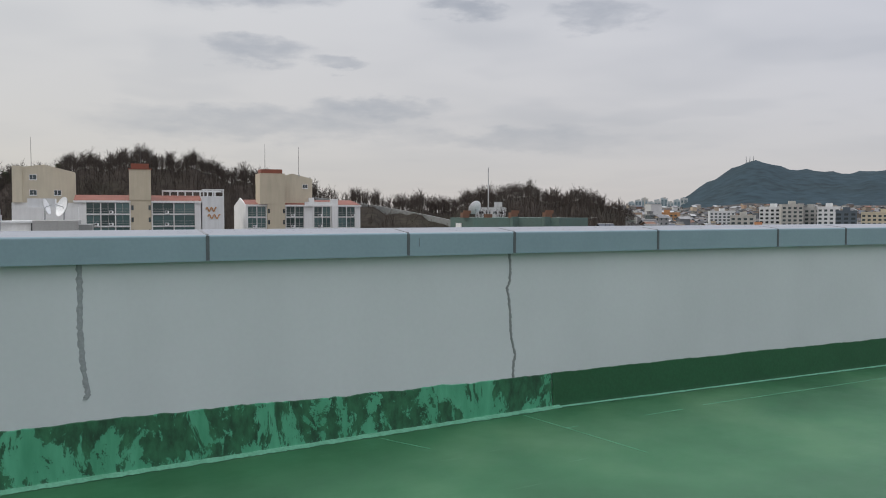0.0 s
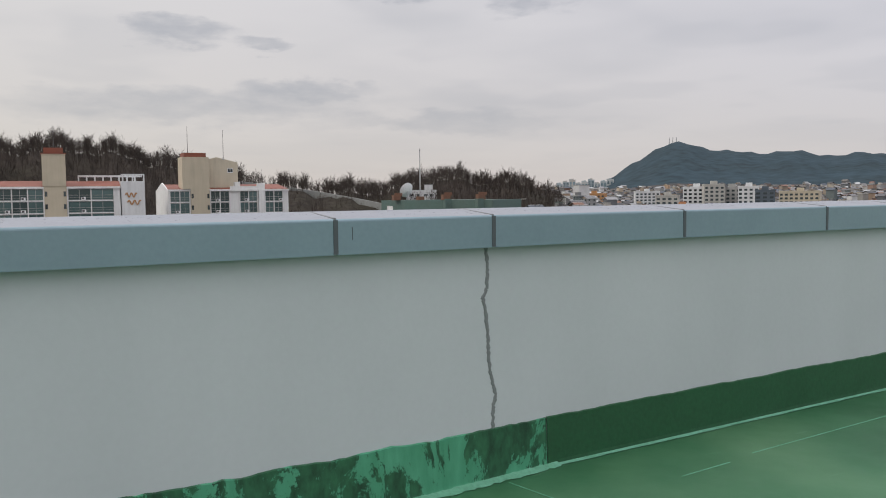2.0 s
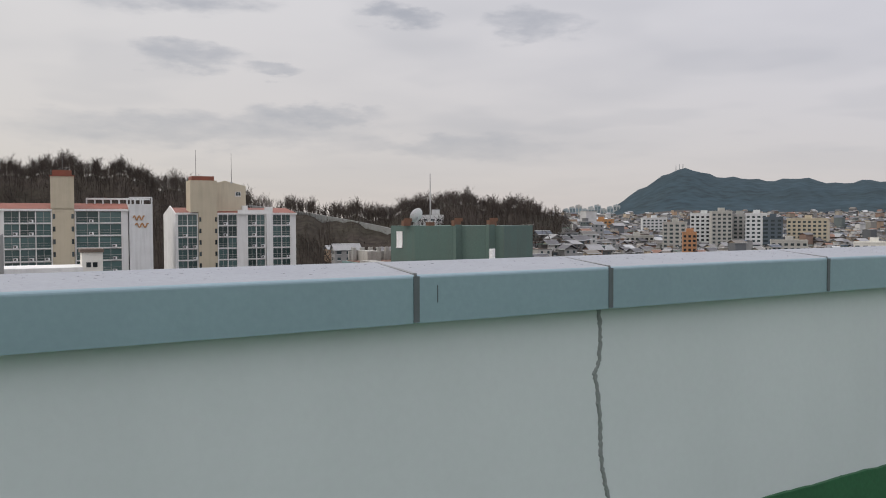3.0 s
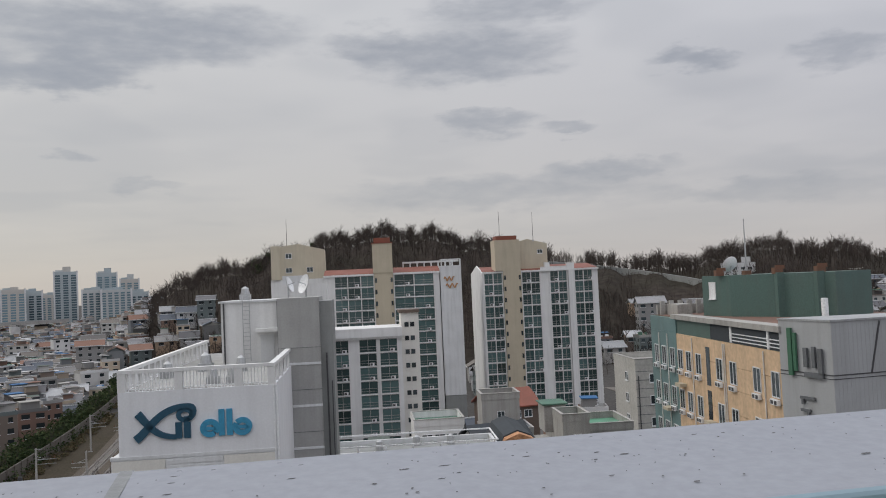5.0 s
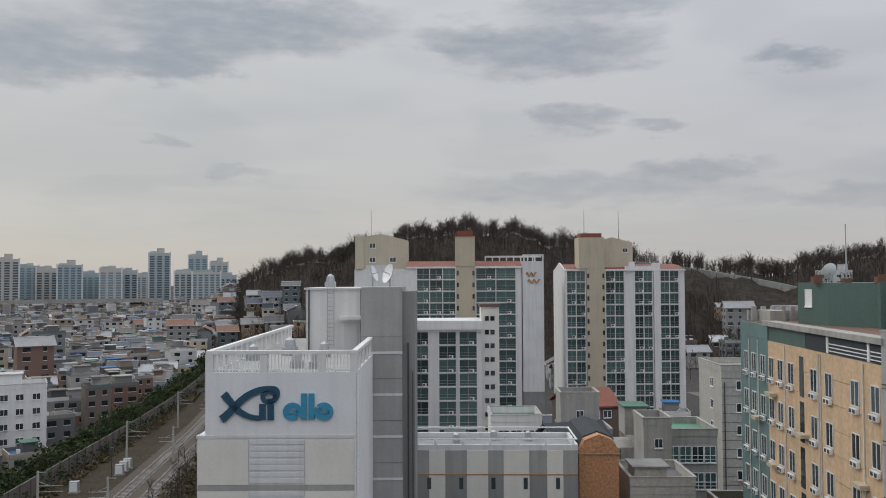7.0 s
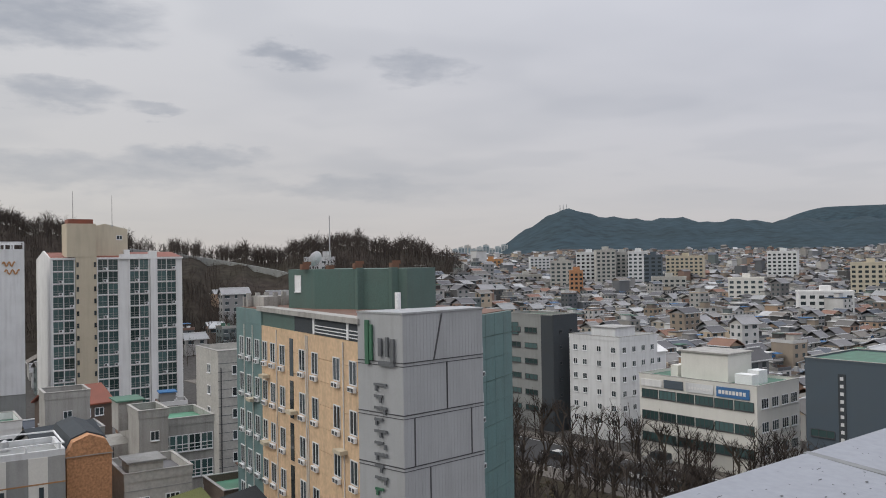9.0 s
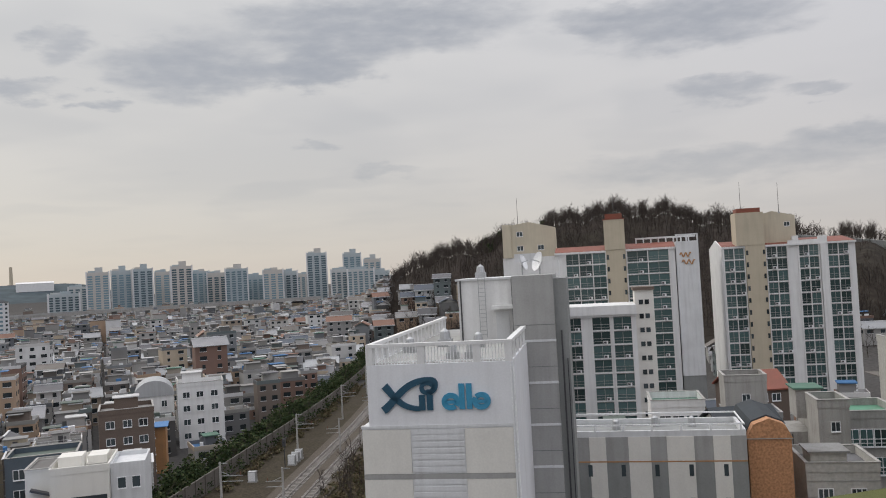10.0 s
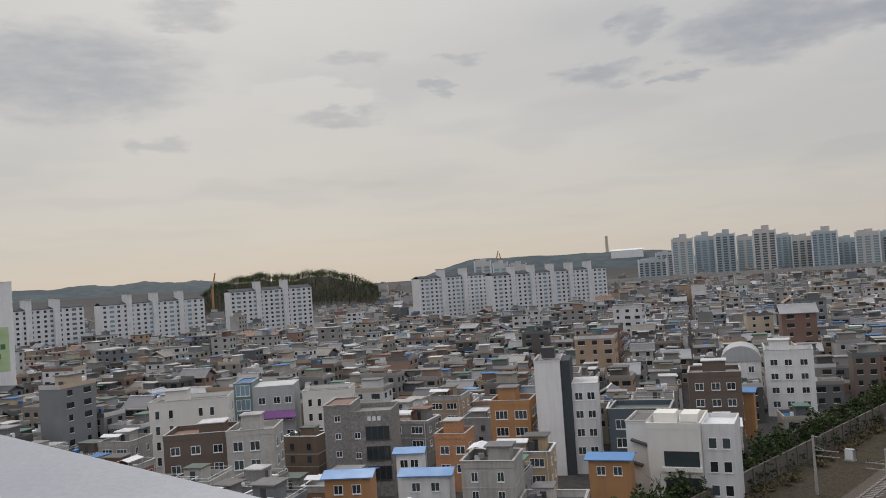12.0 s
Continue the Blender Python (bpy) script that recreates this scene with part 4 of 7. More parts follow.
def logo_hall():
    """White hall with a blue logo, roof terrace, white penthouse and a grey stair shaft."""
    b = thing("logo_building", "white rendered building with a blue logo and a grey stair shaft", "building", pose(-11.2, 48.8, G, 0, 0, -5))
    W, D = 8.75, 27.0
    zt = -3.72 - G   # terrace level
    zs = -7.35 - G   # where the wider lower part begins
    part("wall", boxes("wall", [(-0.45, W, 0.0, D, 0, zs)], M["xi_white"]), b)
    part("upper_wall", boxes("upper_wall", [(0, W, -0.02, D, zs + 0.002, zt)], M["xi_white"]), b)
    part("ledge", boxes("ledge", [(-0.5, W + 0.02, -0.06, 0.3, zs - 0.14, zs + 0.03)], M["whitegrey"]), b)
    fl = 2.95
    for k in range(8):
        z1 = zs - 0.2 - k * fl
        z0 = z1 - fl + 0.34
        if z0 < 0:
            break
        part("panel", boxes("panel", [(-0.42, 2.5, -0.05, 0.0, z0, z1)], M["cream"]), b)
        part("panel", boxes("panel", [(5.75, W - 0.15, -0.05, 0.0, z0, z1)], M["cream"]), b)
        part("louvre", boxes("louvre", [(2.52, 5.73, -0.035, 0.0, z0, z1)] + [(2.55, 5.7, -0.075, -0.03, z0 + 0.1 + i * 0.37, z0 + 0.36 + i * 0.37) for i in range(7)], M["whitegrey"]), b, "pale grey ribbed louvre panel")
        part("band", boxes("band", [(-0.42, W - 0.15, -0.045, 0.0, z0 - 0.32, z0 - 0.02)], M["grey"]), b, "grey floor band")
    for u in (8.62, 8.78):
        part("downpipe", boxes("downpipe", [(u, u + 0.09, -0.12, -0.03, 0.2, zt)], M["white_metal"]), b)
    # terrace rails
    h = 1.24
    railing(b, 0.0, W, 0.0, zt, h, "u", 0.19, (0.2, 3.35, 6.7, W - 0.2))
    railing(b, 0.3, D, 0.0, zt, h, "v", 0.5, tuple(1.4 + 1.55 * i for i in range(17)))
    railing(b, 0.3, 11.0, W - 0.3, zt, h, "v", 0.5, (2.5, 5, 7.5, 10))
    part("terrace", boxes("terrace", [(0.3, W - 0.3, 0.3, D, zt, zt + 0.03)], M["grey"]), b)
    # penthouse
    ph0, ph1 = zt + 0.03, 0.85 - G
    part("penthouse", boxes("penthouse", [(3.45, 7.88, 14.6, 21, ph0, ph1)], M["white"]), b, "white rooftop stair house")
    part("penthouse_roof", boxes("penthouse_roof", [(3.3, 7.69, 14.45, 21.1, ph1, ph1 + 0.14)], M["whitegrey"]), b)
    part("canopy", boxes("canopy", [(6.05, 7.69, 13.6, 14.6, zt + 2.35, zt + 2.6)], M["white"]), b)
    part("door", boxes("door", [(6.3, 7.3, 14.53, 14.6, zt + 0.05, zt + 2.1)], M["whitegrey"]), b)
    lad = part("ladder", boxes("ladder", [(5.05, 5.10, 14.35, 14.40, ph0 + 0.2, ph1 + 1.0), (5.55, 5.60, 14.35, 14.40, ph0 + 0.2, ph1 + 1.0)], M["metal"]), b, "grey metal ladder")
    rung = boxes("rung", [(5.10, 5.55, 14.36, 14.39, ph0 + 0.4, ph0 + 0.43)], M["metal"])
    for i in range(15):
        part("rung", rung, lad, "", pose(0, 0, i * 0.32))
    for u in (3.62, 7.55):
        part("downpipe", boxes("downpipe", [(u, u + 0.1, 14.48, 14.58, ph0, ph1)], M["dark_metal"]), b)
    for u, v, s in ((1.2, 7.0, 1.0), (4.9, 2.2, 0.9), (3.0, 10.5, 1.2), (5.6, 9.0, 1.0), (6.2, 1.6, 1.0), (4.9, 17.5, 1.0)):
        z = zt + 0.03 if v < 14 else ph1 + 0.14
        base = part("ventilator", boxes("vent_base", [(-0.4 * s, 0.4 * s, -0.4 * s, 0.4 * s, 0, 0.45 * s)], M["metal"]), b, "grey roof ventilator", pose(u, v, z))
        part("cowl", cyl_mesh("cowl", 0.36 * s, 0.45 * s, M["metal"], 12, 0.28 * s, 0.2 * s), base, "", pose(0, 0, 0.45 * s))
    # stair shaft
    st = 1.05 - G
    part("shaft", boxes("shaft", [(7.9, 10.85, 11.2, 17.5, 0, st)], M["grey"]), b, "grey stair shaft with white floor lines")
    part("shaft_side", boxes("shaft_side", [(10.852, 11.75, 11.6, 17.5, 0, st - 0.3)], M["midgrey"]), b)
    for k in range(11):
        z = st - 4.75 - k * 2.97
        if z > 0.5:
            part("floor_line", boxes("floor_line", [(7.88, 10.87, 11.16, 11.2, z, z + 0.17)], M["whitegrey"]), b)
            part("joint", boxes("joint", [(7.89, 10.86, 11.185, 11.2, z + 1.2, z + 1.23)], M["darkgrey"]), b)
    part("downpipe", boxes("downpipe", [(11.2, 11.32, 11.45, 11.6, 0.3, st - 4)], M["dark_metal"]), b)
    part("downpipe", boxes("downpipe", [(11.55, 11.62, 11.45, 11.6, 0.3, st - 6)], M["dark_metal"]), b)

    # the logo: a fish-like crossing stroke, two bars, then round and straight light blue shapes
    def on_face(name, vs, fs, mat, label=""):
        part(name, raw(name, [(x * 0.86 + 0.95, y - 0.02, z * 0.86 + zt - 2.72) for x, y, z in vs], fs, mat), b, label)
    k = "dark blue logo stroke"
    on_face("logo_stroke", *arc_strip(bez((0.0, 0.05), (0.9, 0.6), (1.5, 2.2), (3.5, 2.05)) + bez((3.5, 2.05), (3.9, 2.0), (3.75, 1.1), (3.1, 1.25), 8)[1:], lambda t: 0.55 - 0.2 * t), M["logo_dark"], k)
    on_face("logo_stroke", *arc_strip(bez((0.15, 1.75), (0.8, 1.0), (1.2, 0.15), (2.6, 0.12)), lambda t: 0.52 - 0.2 * t), M["logo_dark"], k)
    ring = [(3.18 + 0.42 * math.cos(a), 1.52 + 0.34 * math.sin(a)) for a in np.linspace(0, 2 * math.pi, 21)]
    on_face("logo_stroke", *arc_strip(ring, lambda t: 0.3), M["logo_dark"], k)
    for x in (2.75, 3.3):
        on_face("logo_bar", *arc_strip([(x, 0.0), (x, 1.05)], lambda t: 0.42), M["logo_dark"], k)
    for x, hh in ((5.52, 1.75), (6.03, 1.75)):
        on_face("logo_bar", *arc_strip([(x, 0.02), (x, hh)], lambda t: 0.38), M["logo_blue"], "light blue logo shape")
    for x in (4.75, 6.85):
        ring = [(x + 0.46 * math.cos(a), 0.55 + 0.42 * math.sin(a)) for a in np.linspace(-0.7 if x < 5 else 2.6, 5.4 if x < 5 else 8.7, 19)]
        on_face("logo_ring", *arc_strip(ring, lambda t: 0.36), M["logo_blue"], "light blue logo shape")
        on_face("logo_bar", *arc_strip([(x - 0.4, 0.52), (x + 0.4, 0.52)], lambda t: 0.22), M["logo_blue"], "light blue logo shape")


logo_hall()


def dish(x, y, z, r, rz, tilt=55):
    t = thing("satellite_dish", "white satellite dish on a short mast", "satellite dish", pose(x, y, z))
    part("mast", cyl_mesh("mast", 0.06, 0.9, M["metal"], 8), t)
    n = 16
    vs, fs = [], []
    for j in range(5):
        rr = r * j / 4
        vs += [(rr * math.cos(2 * math.pi * i / n), rr * math.sin(2 * math.pi * i / n), 0.28 * rr * rr / r) for i in range(n)]
    for j in range(4):
        fs += [(j * n + i, j * n + (i + 1) % n, (j + 1) * n + (i + 1) % n, (j + 1) * n + i) for i in range(n)]
    me = raw("reflector", vs + [(a, b, c - 0.04) for a, b, c in vs], fs + [tuple(reversed([k + len(vs) for k in f])) for f in fs], M["white_metal"])
    part("reflector", me, t, "", pose(0, 0, 0.95, tilt, 0, rz))
    part("feed_arm", boxes("feed_arm", [(-0.03, 0.03, -0.03, 0.03, 0, r * 0.9)], M["metal"]), t, "", pose(0, 0, 0.95, tilt, 0, rz))


def striped_block():
    b = thing("striped_building", "low building with cream and grey vertical stripes and an orange line", "building", pose(-3.5, 74.6, G, 0, 0, -6.5))
    W, D, H = 20.3, 6.0, -13.6 - G
    part("wall", boxes("wall", [(0, W, 0, D, 0, H)], M["midgrey"]), b)
    x, k = 0.0, 0
    widths = [1.9, 1.35, 2.3, 1.55, 1.45, 1.9]
    while x < W - 0.1:
        w = min(widths[k % 6], W - x)
        m = "cream" if k % 2 == 0 else "midgrey"
        part("panel", boxes("panel", [(x + 0.01, x + w - 0.01, -0.05, 0.0, H - 2.1, H)], M["cream" if k % 2 == 0 else "grey"]), b)
        part("panel", boxes("panel", [(x + 0.01, x + w - 0.01, -0.05, 0.0, 0, H - 2.2)], M[m]), b)
        x += w
        k += 1
    part("orange_line", boxes("orange_line", [(0, W, -0.07, 0.0, H - 2.19, H - 2.08)], M["ochre"]), b, "thin orange line")
    slot = boxes("slot_window", [(-0.18, 0.18, -0.09, -0.045, 0, 1.0)], M["glass"])
    for i in range(7):
        for j in range(6):
            part("slot_window", slot, b, "", pose(1.4 + i * 2.85, 0, H - 3.4 - j * 2.85))
    part("parapet", boxes("parapet", parapet_ring(0, W, 0, D, H, 0.5, 0.3), M["whitegrey"]), b)
    part("roof", boxes("roof", [(0.3, W - 0.3, 0.3, D - 0.3, H, H + 0.05)], M["midgrey"]), b)
    part("rail", boxes("rail", [(0.05, W - 0.05, 0.05, 0.17, H + 0.92, H + 1.04), (0.05, W - 0.05, D - 0.2, D - 0.08, H + 0.92, H + 1.04), (W - 0.2, W - 0.08, 0.17, D - 0.2, H + 0.92, H + 1.04)], M["white_metal"]), b, "white pipe rail")
    pm = boxes("rail_post", [(-0.09, 0.09, -0.09, 0.09, 0, 0.42)], M["white_metal"])
    for i in range(9):
        part("rail_post", pm, b, "", pose(0.3 + i * 2.45, 0.11, H + 0.5))
    for u, v in ((9.5, 3), (16.2, 4), (13, 4.4)):
        part("ventilator", cyl_mesh("ventilator", 0.4, 0.8, M["metal"], 12, 0.3, 0.2), b, "grey roof ventilator", pose(u, v, H + 0.05))


striped_block()


def flats(name, label, x, y, rz, W, D, top, fl, bays, columns, wall="white", floors=13, base=G, glass="glass_green", rail=True):
    """An apartment slab: bays of balcony windows between plain piers and tan shafts; every window a part."""
    b = thing(name, label, "apartment building", pose(x, y, base, 0, 0, rz))
    H = top - base
    part("wall", boxes("wall", [(0, W, 0.0, D, 0, H)], M[wall]), b)
    rr = random.Random(int(x * 7 + y))
    for u0, u1, panes in bays:
        w = (u1 - u0) / panes
        # a flat dark panel stands in for each bay's shaded recess, behind white floor slabs
        part("bay", boxes("bay", [(u0, u1, -0.04, 0.0, max(0, H - floors * fl - 0.2), H - 0.25)], M["darkgrey"]), b)
        for f in range(floors):
            z = H - 0.35 - (f + 1) * fl + 0.35
            if z < 0.3:
                break
            part("slab", boxes("slab", [(u0, u1, -0.34, -0.04, z - 0.24, z - 0.02)], M["white"]), b)
            for p in range(panes):
                me = window_mesh(round(w - 0.14, 2), round(fl - 0.3, 2), 2, "grey", glass, rail, rr.random() < 0.4, False)
                part("window", me, b, "", pose(u0 + (p + 0.5) * w, -0.09, z))
        part("pier", boxes("pier", [(u0 - 0.12, u0 + 0.1, -0.36, 0.0, 0, H), (u1 - 0.1, u1 + 0.12, -0.36, 0.0, 0, H)] + [(u0 + w * p - 0.07, u0 + w * p + 0.07, -0.35, 0.0, 0, H) for p in range(1, panes)], M["white"]), b)
    sm = window_mesh(0.55, 1.1, 1, "tan", "glass", False, False, False)
    for u0, u1, mat, rise in columns:
        part("shaft", boxes("shaft", [(u0, u1, -0.75, 0.0, 0, H + rise)], M[mat]), b)
        if mat == "tan":
            for f in range(floors):
                z = H - (f + 1) * fl + 0.75
                for u in (u0 + 0.35, u1 - 0.35):
                    if z > 0.3:
                        part("stair_window", sm, b, "", pose(u, -0.78, z))
    # tiled eaves along the top
    vs, fs = gable(0.2, W - 0.2, 0.6, D - 1.0, H + 0.25, 1.25, 0.3)
    part("roof", raw("roof", vs, fs, M["orange_tile"]), b, "orange tiled roof")
    part("cornice", boxes("cornice", [(-0.15, W + 0.15, -0.5, 0.0, H - 0.22, H + 0.2), (-0.15, W + 0.15, 0.0, D + 0.1, H, H + 0.2)], M["white"]), b)
    return b, H


a1, h1 = flats("apartment_building", "white apartment block with green-glazed balconies and a tan shaft", 7.0, 189.4, -6.5, 26.2, 11, 4.2, 2.65, [(2.3, 11.2, 3), (15.8, 24.9, 2)], [(11.35, 15.6, "tan", 2.0)], glass="glass_green", floors=14)
part("rooftop_shaft", boxes("rooftop_shaft", [(11.1, 15.6, -0.9, 4.0, h1 + 0.3, h1 + 7.0)], M["tan"]), a1)
part("shaft_roof", boxes("shaft_roof", [(10.95, 15.75, -1.05, 4.15, h1 + 7.0, h1 + 7.2), (11.5, 15.2, -0.5, 3.6, h1 + 7.2, h1 + 8.3)], M["orange_tile"]), a1, "small orange tiled roof")
part("side_wing", boxes("side_wing", [(26.4, 31.2, -0.5, 12, 9, h1 + 1.3)], M["whitegrey"]), a1, "plain white end wall")
part("wing_base", boxes("wing_base", [(26.4, 31.2, -0.4, 12, 0, 8.98)], M["midgrey"]), a1)
part("roof_frame", boxes("roof_frame", [(18 + i * 1.65, 18.3 + i * 1.65, 5, 5.3, h1, h1 + 2.6) for i in range(8)] + [(18, 31.2, 4.9, 5.4, h1 + 2.3, h1 + 2.7), (26.6, 26.9, -0.5, -0.2, h1 + 1.3, h1 + 2.6), (28.6, 28.9, -0.5, -0.2, h1 + 1.3, h1 + 2.6), (30.9, 31.2, -0.5, -0.2, h1 + 1.3, h1 + 2.6), (26.4, 31.2, -0.5, -0.2, h1 + 2.6, h1 + 2.85)], M["whitegrey"]), a1)
# the wing's orange lettering stays plain strokes
for i, (w, z) in enumerate(((2.3, -2.0), (2.7, -3.6))):
    part("sign_stroke", raw("sign_stroke", *arc_strip([(27.2 + i * 0.4 + w * t, h1 + z + 0.45 * math.sin(t * 15) + 0.3) for t in np.linspace(0, 1, 26)], lambda t: 0.26), M["ochre"]), a1, "orange sign strokes", pose(0, -0.51, 0))
a2, h2 = flats("apartment_building", "white apartment block with dark balcony windows and a tan shaft", 44.4, 190.8, -4.8, 27.8, 19, 3.5, 2.65, [(0.1, 4.5, 2), (9.2, 13.6, 2), (16.0, 20.2, 2), (22.0, 26.4, 2)], [(4.7, 8.95, "tan", 2.0), (20.45, 21.75, "white", 0.0)], floors=14)
part("gable_wall", raw("gable_wall", [(-0.02, 0, 0), (-0.02, 19, 0), (-0.02, 19, h2), (-0.02, 9, h2 + 1.9), (-0.02, 0, h2), (-0.3, 0, 0), (-0.3, 19, 0), (-0.3, 19, h2), (-0.3, 9, h2 + 1.9), (-0.3, 0, h2)],
     [(0, 1, 2, 3, 4), (9, 8, 7, 6, 5), (0, 4, 9, 5), (4, 3, 8, 9), (3, 2, 7, 8), (2, 1, 6, 7)], M["white"]), a2)
part("rooftop_shaft", boxes("rooftop_shaft", [(2.9, 8.9, -0.8, 5.0, h2 + 0.3, h2 + 7.6)], M["tan"]), a2)
part("shaft_roof", boxes("shaft_roof", [(3.4, 8.4, -0.2, 4.4, h2 + 7.6, h2 + 8.6)], M["orange_tile"]), a2, "small orange tiled roof")
part("tank_house", raw("tank_house", [(9.0, 3, h2 + 0.3), (16.4, 3, h2 + 0.3), (16.4, 10, h2 + 0.3), (9.0, 10, h2 + 0.3), (9.0, 3, h2 + 7.2), (11.5, 3, h2 + 7.8), (16.4, 3, h2 + 6.6), (16.4, 10, h2 + 6.6), (11.5, 10, h2 + 7.8), (9.0, 10, h2 + 7.2)],
     [(0, 1, 6, 5, 4), (1, 2, 7, 6), (2, 3, 9, 8, 7), (3, 0, 4, 9), (4, 5, 8, 9), (5, 6, 7, 8)], M["beige"]), a2, "beige rooftop tank house")
part("window", window_mesh(1.3, 1.0, 2), a2, "", pose(14.6, 2.97, h2 + 4.2))
part("parapet", boxes("parapet", [(13.8, 22.0, -0.3, 0.1, h2 + 0.2, h2 + 0.9), (15, 16.2, 0.2, 1.6, h2 + 0.2, h2 + 1.9), (20.2, 22, -0.4, 0.5, h2 + 0.2, h2 + 1.6)], M["white"]), a2)
a3, h3 = flats("apartment_building", "lower white apartment block with railed balconies", 0.5, 159.6, -5.0, 19.4, 11, -8.3, 2.65, [(1.2, 4.2, 1), (6.3, 9.3, 1), (11.2, 14.6, 1), (15.1, 18.6, 1)], [], floors=9)
part("roof_slab", boxes("roof_slab", [(-0.3, 19.5, -0.9, 11.2, h3 + 0.2, h3 + 1.9)], M["white"]), a3, "deep white roof edge")
part("stair_tower", boxes("stair_tower", [(19.5, 23.0, 2.5, 9, 0, -3.9 - G)], M["cream"]), a3)
part("tower_roof", boxes("tower_roof", [(19.2, 23.2, 2.2, 9.2, -3.9 - G, -3.3 - G)], M["brown"]), a3, "dark brown tower roof")
sw = window_mesh(0.8, 0.9, 1, "dark_metal", "glass", False, False, False)
for f in range(10):
    for u in (20.6, 21.7):
        part("stair_window", sw, a3, "", pose(u, 2.47, -6.6 - G - f * 2.65))
a0 = thing("apartment_building", "beige apartment block top with two small windows", "apartment building", pose(-5.0, 199.5, G, 0, 0, -4))
part("wall", boxes("wall", [(0, 13.2, 0, 9, 0, 4.0 - G)], M["white"]), a0)
part("tank_house", raw("tank_house", [(0.6, 0, 4.0 - G), (12.8, 0, 4.0 - G), (12.8, 9, 4.0 - G), (0.6, 9, 4.0 - G), (0.6, 0, 11.6 - G), (6.5, 0, 12.4 - G), (12.8, 0, 10.8 - G), (12.8, 9, 10.8 - G), (6.5, 9, 12.4 - G), (0.6, 9, 11.6 - G)],
     [(0, 1, 6, 5, 4), (1, 2, 7, 6), (2, 3, 9, 8, 7), (3, 0, 4, 9), (4, 5, 8, 9), (5, 6, 7, 8)], M["beige"]), a0)
for u, z in ((4.3, 9.0), (4.3, 5.6), (9.2, 5.6)):
    part("window", window_mesh(1.5, 1.2, 2), a0, "", pose(u, -0.03, z - G))
part("corner_pier", boxes("corner_pier", [(0.2, 2.2, -0.5, 1.5, 4.0 - G, 12.0 - G)], M["beige"]), a0)
wt = thing("white_building", "white rounded rooftop behind the grey shaft", "building", pose(-2.6, 149.5, G, 0, 0, -4))
part("wall", boxes("wall", [(0, 8.2, 0, 9, 0, 2.6 - G)], M["white"]), wt)
part("roof", boxes("roof", [(0.4, 4.6, 0.3, 7, 0, 1.5)], M["whitegrey"]), wt, "", pose(0, 0, 2.6 - G))
dish(-0.2, 62.0, 1.05, 0.75, -65, 72)
dish(-1.5, 61.5, 1.05, 0.6, 70, 72)
for x, y, z, h in ((-1.0, 199.5, 11.7, 7), (20.5, 189.0, 12.4, 5), (49.0, 191.5, 12.0, 6.5), (57.0, 190.5, 10.9, 7)):
    mm = thing("lightning_rod", "thin metal rod on a roof", "lightning rod", pose(x, y, z - 0.3))
    part("rod", cyl_mesh("rod", 0.07, h, M["dark_metal"], 6, 0.03), mm)
    part("foot", boxes("foot", [(-0.2, 0.2, -0.2, 0.2, 0, 0.3)], M["metal"]), mm)


